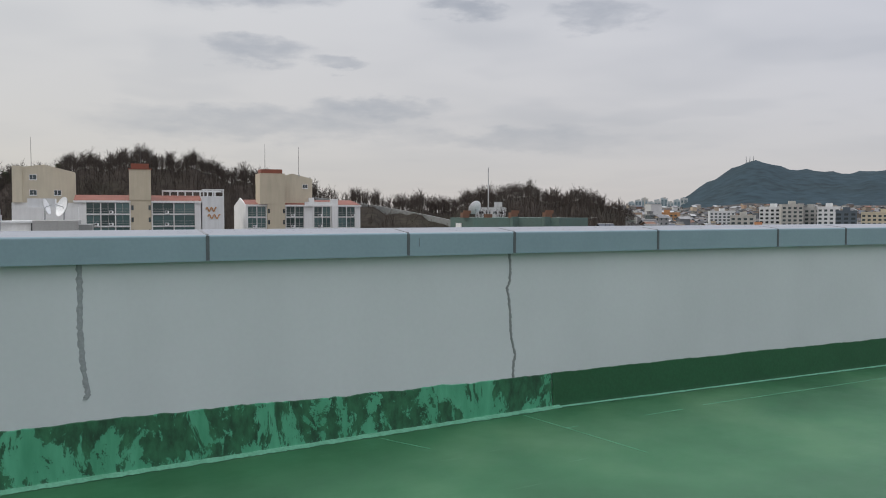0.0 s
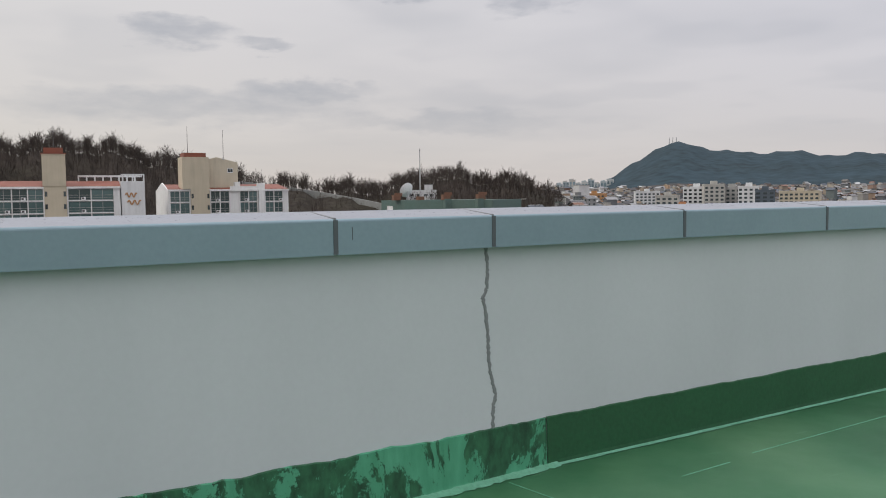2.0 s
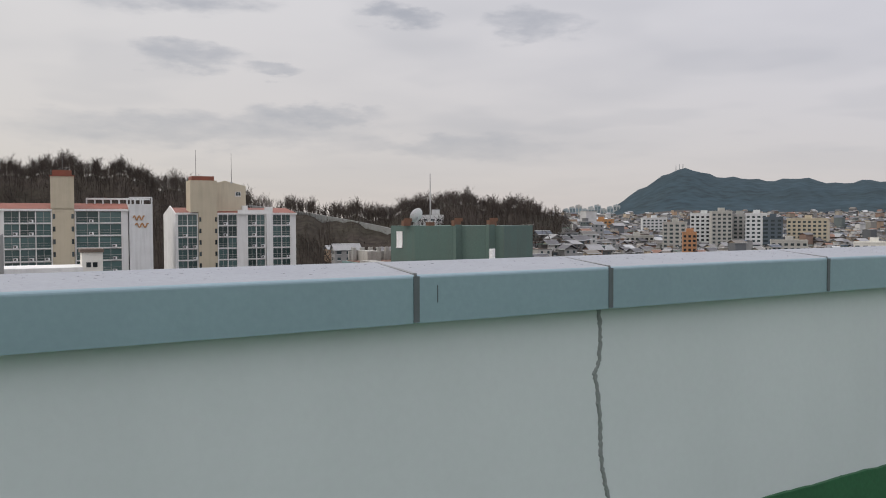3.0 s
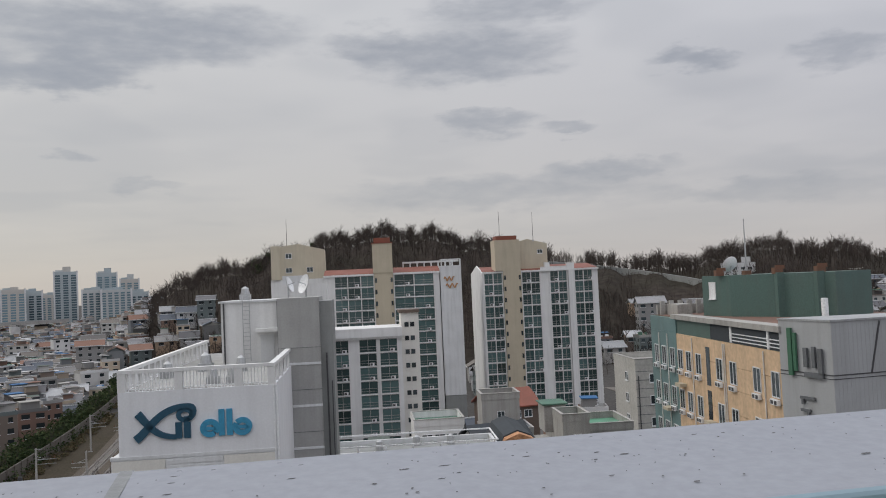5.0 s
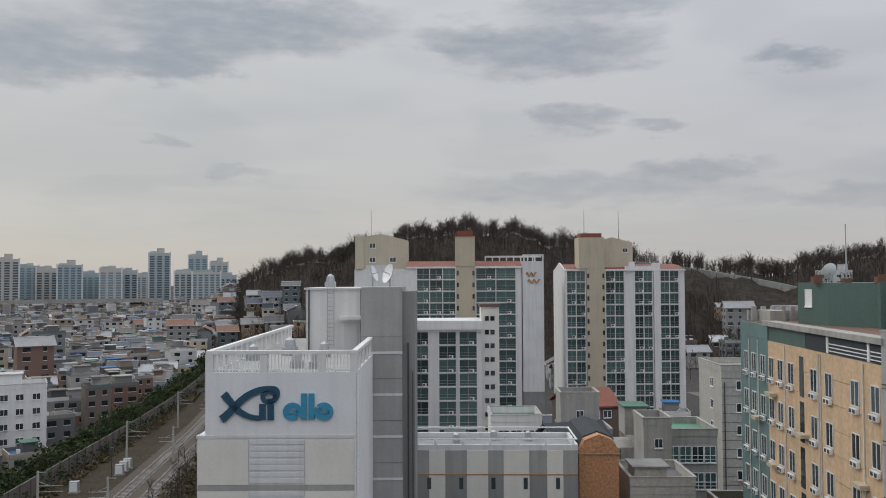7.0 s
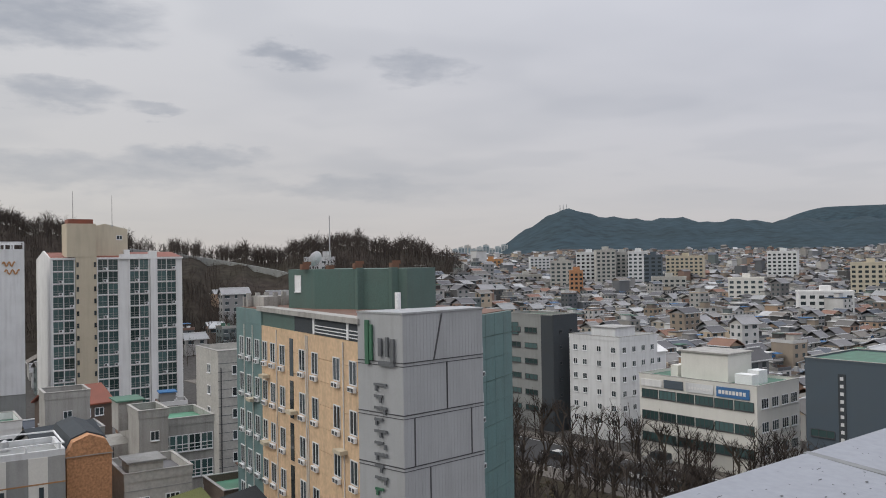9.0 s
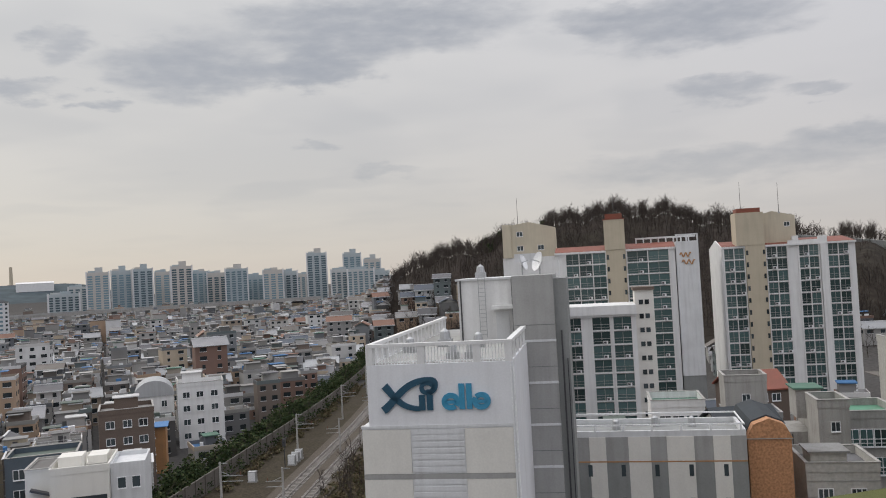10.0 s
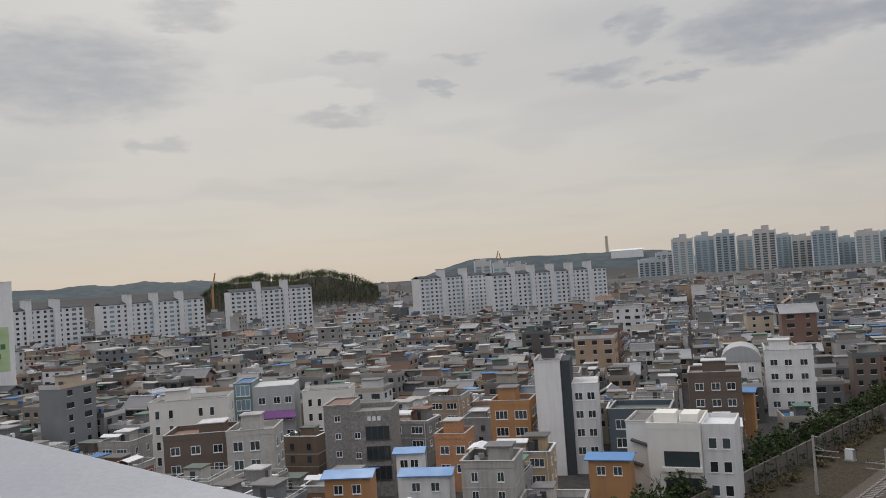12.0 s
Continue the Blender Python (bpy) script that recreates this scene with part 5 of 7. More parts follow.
def officetel():
    """Green and sandstone office tower with a grey ribbed end, a green penthouse and a mast."""
    b = thing("office_tower", "green and sandstone office tower with a grey ribbed end", "building", pose(29.8, 47.8, G, 0, 0, -8))
    H = -2.5 - G
    part("wall", prism("wall", [(0, 0), (8.3, 0), (15.8, 4.7), (15.8, 29), (0, 29)], 0, H, M["green_wall"]), b)
    part("roof", prism("roof", [(0.3, 0.3), (8.2, 0.3), (15.4, 4.9), (15.4, 28.6), (0.3, 28.6)], H, H + 0.06, M["roof"]), b)
    # sandstone wall in courses
    for k in range(8):
        z1 = -3.85 - G - k * 3.5
        part("stone_course", boxes("stone_course", [(-0.12, 0.0, 0.0, 21.3, z1 - 3.47, z1 - 1.78), (-0.12, 0.0, 0.0, 21.3, z1 - 1.75, z1)], M["orange"]), b)
        part("tile_course", boxes("tile_course", [(-0.10, 0.0, 21.4, 29.0, z1 - 3.46, z1)], M["teal_wall"]), b)
    part("tile_course", boxes("tile_course", [(-0.10, 0.0, 21.4, 29.0, -3.83 - G, H)], M["teal_wall"]), b)
    wm = window_mesh(1.25, 1.75, 2, "whitegrey", "glass", False, False, False)
    ac = boxes("cooler", [(-0.55, 0.55, -0.25, -0.02, -0.45, -0.08), (-0.45, -0.08, -0.265, -0.245, -0.4, -0.14), (0.08, 0.45, -0.265, -0.245, -0.4, -0.14)], [M["white_metal"], M["dark_metal"]], [0, 1, 1])
    vs_ = (1.5, 4.4, 8.6, 11.3, 15.9, 18.3)
    for k in range(8):
        z = -6.95 - G - k * 3.5
        for v in vs_ + (20.4, 22.6, 25.0, 27.2):
            w = part("window", wm, b, "", pose(-0.13, v, z, 0, 0, -90))
            part("cooler", ac, w, "white cooler box")
    for k in range(7):
        part("stair_slot", boxes("stair_slot", [(-0.16, -0.1, 13.3, 14.1, -7.6 - G - k * 3.5, -4.5 - G - k * 3.5)], M["glass"]), b)
    rr = random.Random(4)
    for v in (3.1, 10.0, 10.35, 17.2, 23.8, 26.3):
        part("pipe", boxes("pipe", [(-0.22, -0.14, v, v + 0.07, rr.uniform(2, 9), -4.0 - G)], M["cream"]), b)
    for v, z in ((19.2, -8.4), (19.0, -14.3), (23, -11), (2.6, -12), (12.4, -10.6)):
        part("duct", boxes("duct", [(-0.75, -0.13, v, v + 1.3, z - G, z + 0.28 - G)], M["tan"]), b)
    # loggia under the roof edge, its shaded depth drawn as a flat dark panel
    part("roof_ledge", boxes("roof_ledge", [(-0.35, 0.9, 0.2, 22.0, -2.55 - G, -2.15 - G)], M["concrete"]), b, "weathered roof ledge")
    part("loggia", boxes("loggia", [(-0.09, -0.02, 0.6, 13.0, -3.8 - G, -2.6 - G)], M["charcoal"]), b)
    part("loggia_rail", boxes("loggia_rail", [(-0.14, -0.09, 0.6, 8.6, z - G, z + 0.07 - G) for z in (-3.65, -3.4, -3.15)] + [(-0.16, -0.06, v, v + 0.3, -3.8 - G, -2.6 - G) for v in (2.2, 8.6)], M["white_metal"]), b)
    # grey ribbed end with its panel joints
    sh = -1.75 - G
    poly = [(-0.25, 0.4), (1.04, -3.8), (8.3, -2.3), (8.3, 0.4)]
    part("end_wall", prism("end_wall", poly, 0, sh, M["slab"]), b, "grey ribbed metal cladding")

    def strip(p, q, z0, z1, w, mat, name, off=0.03):
        d = Vector((q[0] - p[0], q[1] - p[1], 0))
        ln = d.length
        part(name, boxes(name, [(0, ln, -off, 0.0, z0, z1)], M[mat]), b, "", Matrix.Translation((p[0], p[1], 0)) @ Matrix.Rotation(math.atan2(d.y, d.x), 4, "Z"))
    A_, B_, C_ = poly[0], poly[1], poly[2]
    for k in range(9):
        z = sh - 3.25 - k * 3.45
        for p, q in ((A_, B_), (B_, C_)):
            strip(p, q, z, z + 0.07, 1, "dark_metal", "panel_joint")
            strip(p, q, z - 0.22, z - 0.17, 1, "dark_metal", "panel_joint", 0.025)
    dBC = (Vector(C_) - Vector(B_)).normalized()
    dBA = (Vector(B_) - Vector(A_)).normalized()
    rib_ = boxes("rib", [(0, 0.05, -0.009, 0.0, 0, sh - 0.05)], M["slab"])
    for i in range(1, 25):
        part("rib", rib_, b, "", Matrix.Translation((B_[0], B_[1], 0)) @ Matrix.Rotation(math.atan2(dBC.y, dBC.x), 4, "Z") @ Matrix.Translation((i * 0.3, 0, 0)))
    for f, k in ((0.52, 1), (0.52, 1), (0.83, 2), (0.3, 3), (0.12, 2), (0.6, 4)):
        p = Vector(B_) + dBC * 7.4 * f
        z1 = sh - 3.45 * k
        strip(p, p + dBC * 0.10, z1 - 3.2, z1, 1, "dark_metal", "panel_joint")
    part("cable", boxes("cable", [(-0.05, 0.05, -0.05, 0.0, 0, 3.2)], M["dark_metal"]), b, "", Matrix.Translation((*(Vector(B_) + dBC * 2.7), sh - 3.2)) @ Matrix.Rotation(math.atan2(dBC.y, dBC.x), 4, "Z") @ Matrix.Rotation(radians(14), 4, "Y"))
    part("wall_cap", prism("wall_cap", [(-0.3, 0.45), (1.0, -3.87), (8.38, -2.36), (8.38, 0.45)], sh, sh + 0.12, M["metal"]), b)
    # upright signs on the narrow face, unread: bars and strokes
    T_ = Matrix.Translation((A_[0], A_[1], 0)) @ Matrix.Rotation(math.atan2(dBA.y, dBA.x), 4, "Z")
    for i, (u, z, w, h, mt) in enumerate(((0.9, -5.2, 0.35, 3.0, "sign_green"), (1.35, -4.9, 0.25, 2.4, "sign_green"), (2.2, -5.2, 1.5, 0.3, "darkgrey"), (2.2, -4.6, 0.3, 1.2, "darkgrey"), (2.9, -4.6, 0.25, 1.3, "darkgrey"), (3.4, -5.0, 0.3, 1.6, "darkgrey"))):
        part("sign_bar", boxes("sign_bar", [(u, u + w, -0.2, -0.06, z - G, z + h - G)], M[mt]), b, "sign bar", T_)
    for i in range(15):
        z = -6.6 - i * 0.78
        mt = "darkgrey" if i < 9 else "sign_green"
        part("sign_bar", boxes("sign_bar", [(1.7, 2.9 - 0.4 * (i % 2), -0.16, -0.06, z - G, z + 0.17 - G), (1.8 + 0.4 * (i % 3), 1.98 + 0.4 * (i % 3), -0.16, -0.06, z - 0.34 - G, z - G)], M[mt]), b, "sign bar", T_)
    for i in range(7):
        part("sign_bar", boxes("sign_bar", [(0.5 + i * 0.52, 0.88 + i * 0.52, -0.25, -0.06, -19.5 - G, -18.3 - G)], M["charcoal"]), b, "sign bar", T_)
    # green glazed side with single windows
    p, q = Vector((8.3, 0.0)), Vector((15.8, 4.7))
    d = (q - p).normalized()
    S_ = Matrix.Translation((p.x, p.y, 0)) @ Matrix.Rotation(math.atan2(d.y, d.x), 4, "Z")
    for k in range(9):
        for i in range(5):
            part("side_panel", boxes("side_panel", [(i * 1.77 + 0.02, i * 1.77 + 1.75, -0.06, 0.0, H - 3.5 * (k + 1) + 0.03, H - 3.5 * k - 1.78), (i * 1.77 + 0.02, i * 1.77 + 1.75, -0.06, 0.0, H - 3.5 * (k + 1) + 1.78, H - 3.5 * k)], M["teal_wall"]), b, "", S_)
        w = part("window", wm, b, "", S_ @ pose(2.2, -0.08, H - 4.2 - 3.5 * k))
        part("cooler", ac, w, "white cooler box")
    # penthouse, tanks and pipes
    part("penthouse", prism("penthouse", [(3.0, 22.6), (4.1, 18.9), (9.4, 11.0), (14.0, 14.0), (9.0, 25.5)], H + 0.06, 1.15 - G, M["green_wall"]), b, "green panelled penthouse")
    part("penthouse_window", window_mesh(0.9, 1.5, 1, "white_metal", "white_metal"), b, "pale window", pose(3.4, 21.2, -0.9 - G, 0, 0, -73))
    for u, v in ((6.4, 14.6), (8.3, 11.7)):
        part("column", boxes("column", [(u, u + 0.6, v, v + 0.6, H, 1.25 - G)], M["green_wall"]), b)
    part("flue", cyl_mesh("flue", 0.22, 2.0, M["white_metal"], 10), b, "white flue", pose(3.4, 1.3, H))
    part("roof_wall", boxes("roof_wall", [(0.5, 15.4, 28.4, 28.8, H, H + 1.0), (1.2, 2.6, 24.5, 28.0, H, H + 1.1)] + [(0.6 + i * 0.9, 1.0 + i * 0.9, 27.6, 28.0, H, H + 1.4) for i in range(7)], M["concrete"]), b)
    for u, v, z in ((6.2, 0.6, H), (6.9, 3.0, H), (8.0, 1.5, H), (6.7, 15.2, 1.15 - G), (9.0, 12.6, 1.15 - G), (3.6, 20, 1.15 - G)):
        part("rusty_fan", boxes("rusty_fan", [(-0.35, 0.35, -0.3, 0.3, 0, 0.5), (-0.15, 0.6, -0.1, 0.1, 0.4, 0.7)], M["rust"]), b, "rusty fan box", pose(u, v, z))


officetel()
dish(37.5, 67.3, 1.12, 0.75, 190, 65)
mm = thing("mast", "thin grey aerial mast on the green penthouse", "mast", pose(38.3, 66.2, 1.1))
part("pole", cyl_mesh("pole", 0.07, 5.0, M["metal"], 8, 0.04), mm)
part("foot", boxes("foot", [(-0.3, 0.3, -0.3, 0.3, 0, 0.4)], M["rust"]), mm)


def block(name, label, x, y, rz, W, D, H, wall, fl=2.9, s=(), e=(), w=(), win=(1.5, 1.3, 2), base=G, roof="roof", para=0.8, frame_mat="white_metal", glass="glass", top_skip=0.5, category="building", house=True, tank=None, group=""):
    """A flat-roofed house: walls, parapet, roof deck, and windows at the given places along its south, east and west walls."""
    b = thing(name, label, category, pose(x, y, base, 0, 0, rz), group)
    part("wall", boxes("wall", [(0, W, 0, D, 0, H)], M[wall]), b)
    part("parapet", boxes("parapet", parapet_ring(-0.06, W + 0.06, -0.06, D + 0.06, H, para, 0.22), M[wall]), b)
    part("coping_strip", boxes("coping_strip", parapet_ring(-0.12, W + 0.12, -0.12, D + 0.12, H + para, 0.08, 0.32), M["concrete"]), b)
    part("roof", boxes("roof", [(0.16, W - 0.16, 0.16, D - 0.16, H, H + 0.06)], M[roof]), b)
    me = window_mesh(*win, frame_mat, glass)
    n = int((H - top_skip) / fl)
    for f in range(n):
        z = H - top_skip - (f + 1) * fl + 1.0
        if z < 0.2:
            continue
        for a in s:
            put_window(b, me, "s", a, -0.03, z)
        for a in e:
            put_window(b, me, "e", a, W + 0.03, z)
        for a in w:
            put_window(b, me, "w", a, -0.03, z)
    if tank:
        u, v, tw, td, th = tank
        part("stair_house", boxes("stair_house", [(u, u + tw, v, v + td, H + 0.06, H + th)], M[wall]), b)
        part("stair_house_roof", boxes("stair_house_roof", [(u - 0.25, u + tw + 0.25, v - 0.25, v + td + 0.25, H + th, H + th + 0.15)], M["roof"]), b)
    return b


# houses between the towers
bh = block("brick_house", "narrow red brick house with a dark mansard roof", 17.3, 74.4, -6, 3.6, 9.5, 18.6, "brick", s=(), e=(3, 6.5), win=(1.4, 1.2, 2), frame_mat="cream", para=0.02)
vs = [(-0.1, -0.1, 18.7), (3.7, -0.1, 18.7), (3.1, -0.1, 19.9), (1.8, -0.1, 20.4), (0.5, -0.1, 19.9)]
vs += [(a, 9.6, c) for a, b_, c in vs]
part("gable", raw("gable", vs, [(0, 1, 2, 3, 4), (9, 8, 7, 6, 5)] + [(i, 5 + i, 5 + (i + 1) % 5, (i + 1) % 5) for i in range(5)], M["brick"]), bh)
vs2 = [(x, y + (-0.02 if y < 0 else 0.1), z + 0.14) for x, y, z in vs]
part("mansard", raw("mansard", [(x, y + 1.2 if y < 0 else y, z) for x, y, z in vs2], [(i, 5 + i, 5 + (i + 1) % 5, (i + 1) % 5) for i in range(5)] + [(0, 1, 2, 3, 4), (9, 8, 7, 6, 5)], M["charcoal"]), bh, "dark slate mansard")
gh = block("glazed_house", "grey concrete house with two glazed upper floors", 29.0, 92.5, -6, 8.8, 8, 16.6, "concrete", s=(), e=(3,), roof="green_roof", tank=(-1.6, 0.5, 2.6, 3.5, 3.2))
gw = window_mesh(1.35, 1.9, 2, "white_metal", "glass_green", True)
for f in range(2):
    for i in range(6):
        put_window(gh, gw, "s", 0.95 + i * 1.4, -0.05, 13.6 - f * 3.0)
part("annex", boxes("annex", [(-3.8, -0.1, 0.6, 7, 0, 15.2)], M["concrete"]), gh)
part("downpipe", boxes("downpipe", [(-2.2, -2.1, 0.48, 0.58, 0.3, 15)], M["dark_metal"]), gh)
sh_ = block("stone_house", "banded grey stone house with a small roof terrace", 22.3, 75.2, -6, 6.0, 7, 15.4, "stone", s=(1.5, 4.2), e=(2.5,), win=(1.3, 1.0, 3), tank=(0.5, 0.4, 3.0, 3.0, 1.6))
for k in range(8):
    part("stone_band", boxes("stone_band", [(-0.04, 6.04, -0.04, 0.0, 14.6 - k * 1.4, 14.66 - k * 1.4)], M["grey"]), sh_)
tr_ = block("banded_building", "tan banded apartment house with a stepped top", 44.0, 104.5, -6, 9, 10, 22.4, "stone", s=(2.5, 5.0, 7.4), w=(4,), win=(1.3, 1.2, 2))
for k in range(18):
    part("stone_band", boxes("stone_band", [(-0.03, 9.03, -0.03, 0.0, 21.5 - k * 1.15, 21.57 - k * 1.15)], M["darkgrey"]), tr_)
part("downpipe", boxes("downpipe", [(0.3, 0.42, -0.12, -0.02, 0.3, 21)], M["dark_metal"]), tr_)
block("white_house", "small white flat-roofed house with a long window strip", 15.6, 117.4, -5, 7.2, 8, 14.2, "white", s=(1.8, 3.6, 5.4), win=(1.6, 1.3, 2), para=1.0)
block("grey_house", "grey concrete stair house top", 23.0, 106.0, -6, 5.0, 5, 19.0, "concrete", s=(2.5,), win=(1.0, 0.9, 2))
block("grey_house", "narrow grey concrete house", 27.6, 87.0, -6, 3.0, 5, 18.8, "concrete", s=(1.6,), win=(0.9, 1.0, 2))
block("brick_house", "brown brick house with a green roof terrace", 33.6, 79.5, -6, 5.2, 7, 11.0, "brown", s=(1.4, 3.6), roof="green_roof", tank=(3.0, 2.0, 2.0, 2.5, 2.2))


def gable_house(name, label, x, y, rz, W, D, H, wall, roof, base=G, rise=2.4, s=(), e=(), w=()):
    b = thing(name, label, "house", pose(x, y, base, 0, 0, rz))
    part("wall", boxes("wall", [(0, W, 0, D, 0, H)], M[wall]), b)
    vs, fs = gable(0, W, 0, D, H + 0.1, rise)
    part("roof", raw("roof", vs, fs, M[roof]), b)
    k = rise * 0.92
    part("gable", raw("gable", [(xx, yy, zz) for xx in (0.01, W - 0.01) for yy, zz in ((0.1, H - 0.1), (D - 0.1, H - 0.1), (D / 2, H + k - 0.25))], [(0, 2, 1), (3, 4, 5), (0, 1, 4, 3), (1, 2, 5, 4), (2, 0, 3, 5)], M[wall]), b)
    me = window_mesh(1.4, 1.2, 2)
    for f in range(max(1, int(H / 2.9))):
        z = H - (f + 1) * 2.9 + 1.1
        for a in s:
            put_window(b, me, "s", a, -0.03, z)
        for a in e:
            put_window(b, me, "e", a, W + 0.03, z)
        for a in w:
            put_window(b, me, "w", a, -0.03, z)
    return b


gable_house("tiled_house", "low house under a mossy green gabled roof", 20.2, 59.4, 22, 6.0, 6.0, 14.3, "cream", "olive", s=(2, 4.5), e=(3,))
gable_house("tiled_house", "low house under a dark slate gabled roof", 25.9, 61.4, 22, 6.0, 6.0, 13.0, "stone", "charcoal", s=(2, 4.5))
gable_house("tiled_house", "house with a dark slate roof between flats", 20.5, 96.0, 10, 7, 8, 14.5, "grey", "charcoal", s=(2, 5))
gable_house("tiled_house", "brick house under an orange tiled roof", 30.5, 130.0, 8, 8, 9, 14.0, "brown", "orange_tile", s=(2, 4, 6))
block("grey_house", "grey house with wide balcony windows", 27.5, 124.0, -5, 7.5, 8, 11.0, "midgrey", s=(2, 5.3), win=(2.2, 1.5, 3))
block("green_house", "house with a green painted roof deck", 13.6, 52.6, -6, 4.6, 5.0, 17.2, "concrete", roof="green_roof", s=(2, 5))

# buildings along the eastern street
wb = block("office_building", "white rendered six-storey building with small square windows", 121.8, 100.8, 0, 11.5, 12.6, 19.0, "whitegrey", fl=2.75, s=(1.3, 4.2, 7.0, 9.8), w=(1.5, 5.0, 8.6, 11.0), win=(1.1, 1.1, 2), tank=(2.5, 3, 6, 6, 2.2))
db = block("office_building", "dark grey office building with long window strips", 120.0, 116.2, 0, 7.0, 13.5, 23.0, "midgrey", fl=3.4, w=(), win=(2.6, 1.2, 2), para=0.5)
part("dark_front", boxes("dark_front", [(-0.1, 7.1, -0.25, -0.08, 0, 23.4)], M["charcoal"]), db)
part("dark_edge", boxes("dark_edge", [(-0.12, -0.02, -0.05, 3.2, 0, 23.3)], M["charcoal"]), db)
stripw = window_mesh(3.6, 1.1, 3, "dark_metal", "glass_green")
smallw = window_mesh(0.7, 0.6, 1, "dark_metal", "glass")
for f in range(6):
    for a in (6.2, 11.0):
        put_window(db, stripw, "w", a, -0.04, 19.6 - f * 3.2)
    for a in (2.0, 5.0):
        put_window(db, smallw, "s", a, -0.28, 19.8 - f * 3.2)
put_window(db, window_mesh(3.2, 2.6, 2, "dark_metal", "glass_green"), "w", 11.5, -0.05, 19.0)
bb = block("shop_building", "cream three-storey shop building with blue signboards and a roof garden", 116.6, 69.8, 0, 12.8, 22.4, 14.0, "cream", fl=3.7, s=(2.2, 5.2, 8.2, 11.0), w=(), win=(2.0, 1.6, 3), para=0.5)
rib = window_mesh(3.4, 1.5, 4, "dark_metal", "glass_green")
for f in range(3):
    for i in range(6):
        put_window(bb, rib, "w", 2.2 + i * 3.6, -0.04, 10.4 - f * 3.7)
part("signboard", boxes("signboard", [(-0.2, -0.07, 1.2, 7.0, 12.2, 13.8)], M["sign_blue"]), bb, "blue signboard")
part("signboard", boxes("signboard", [(-0.2, -0.07, 7.6, 12.8, 12.3, 13.8)], M["whitegrey"]), bb, "pale signboard")
part("signboard", boxes("signboard", [(-0.2, -0.07, 13.4, 17.2, 12.4, 13.8)], M["navy"]), bb, "dark blue signboard")
part("signboard", boxes("signboard", [(-0.2, -0.07, 17.6, 22.0, 12.4, 13.6)], M["white"]), bb, "white signboard")
part("sign_bar", boxes("sign_bar", [(-0.23, -0.2, 1.8 + i * 0.62, 2.25 + i * 0.62, 12.7, 13.3) for i in range(8)] + [(-0.23, -0.2, 8.0 + i * 0.55, 8.4 + i * 0.55, 12.8, 13.2) for i in range(8)], M["white"]), bb, "row of unread bars")
part("penthouse", boxes("penthouse", [(2.5, 9.5, 6.5, 15.5, 14.06, 18.6), (3.0, 6.5, 16.5, 18.0, 14.06, 16)], M["cream"]), bb)
part("penthouse_roof", boxes("penthouse_roof", [(2.2, 9.8, 6.2, 15.8, 18.6, 18.85)], M["concrete"]), bb)
part("cooling_unit", boxes("cooling_unit", [(2, 4, 2, 5, 14.06, 15.8), (5, 7.5, 2.5, 4.5, 14.06, 16.2)], M["white_metal"]), bb)
nb = block("office_building", "slate-blue clad building with a perforated dark strip", 117.6, 36.0, 0, 16, 26.5, 19.2, "navy", s=(), w=(), para=0.3)
part("strip", boxes("strip", [(-0.08, 0.0, 20.5, 21.6, 3, 17.5)], M["charcoal"]), nb)
part("perforation", boxes("perforation", [(-0.11, -0.08, 20.8, 21.3, 3.4 + i * 1.1, 3.9 + i * 1.1) for i in range(13)], M["whitegrey"]), nb)
put_window(nb, stripw, "w", 24.0, -0.04, 8)
tw_ = block("house", "white gabled house on the slope behind the shops", 158.0, 125.0, 0, 11, 10, 11.5, "white", s=(2.5, 8), w=(3, 7), para=0.05)
vs, fs = gable(0, 11, 0, 10, 11.8, 2.6)
part("gable_roof", raw("gable_roof", vs, fs, M["white"]), tw_)

# houses with a look of their own in the western town
t1 = block("tall_house", "tall narrow white house with a dark glazed stair strip", -88.0, 109.5, 32, 4.3, 9, 18.8, "white", s=(2.0,), win=(0.5, 0.8, 1), top_skip=4, fl=30, para=0.3)
part("glass_strip", boxes("glass_strip", [(4.35, 5.9, 0.3, 8.5, 0, 18.9)], M["charcoal"]), t1)
part("side_block", boxes("side_block", [(5.92, 10.2, 0.8, 8.8, 0, 14.8)], M["whitegrey"]), t1)
part("side_roof", boxes("side_roof", [(5.92, 10.2, 0.8, 8.8, 14.8, 14.95)], M["roof"]), t1)
for f in range(4):
    for u in (7.0, 9.0):
        put_window(t1, window_mesh(1.3, 1.3, 2), "s", u, 0.77, 12.2 - f * 3.0)
part("roof_tank", boxes("roof_tank", [(1.2, 3.4, 2, 4.5, 19.2, 21.0)], M["dark_metal"]), t1)
t1b = block("house", "grey house with open balconies beside the tall white house", -96.0, 119.5, 32, 8.2, 9, 14.2, "grey", s=(2.2, 6.0), win=(3.2, 1.6, 3), para=0.9)
t2 = block("villa", "cream villa with an outer stair and deep balconies", -66.2, 101.6, 20, 3.0, 8, 11.8, "cream", s=(), e=(), para=0.3)
part("main_block", boxes("main_block", [(3.0, 10.2, -0.9, 9, 0, 11.2)], M["cream"]), t2)
part("main_parapet", boxes("main_parapet", parapet_ring(2.95, 10.25, -0.95, 9, 11.2, 0.9, 0.2), M["cream"]), t2)
# no recess is cut: flat dark panels give the balconies their shade
part("balcony", boxes("balcony", [(5.2, 9.9, -0.98, -0.85, 6.1, 8.2), (5.2, 9.9, -0.98, -0.85, 2.3, 4.6)], M["glass"]), t2, "flat dark panel for a shaded balcony recess")
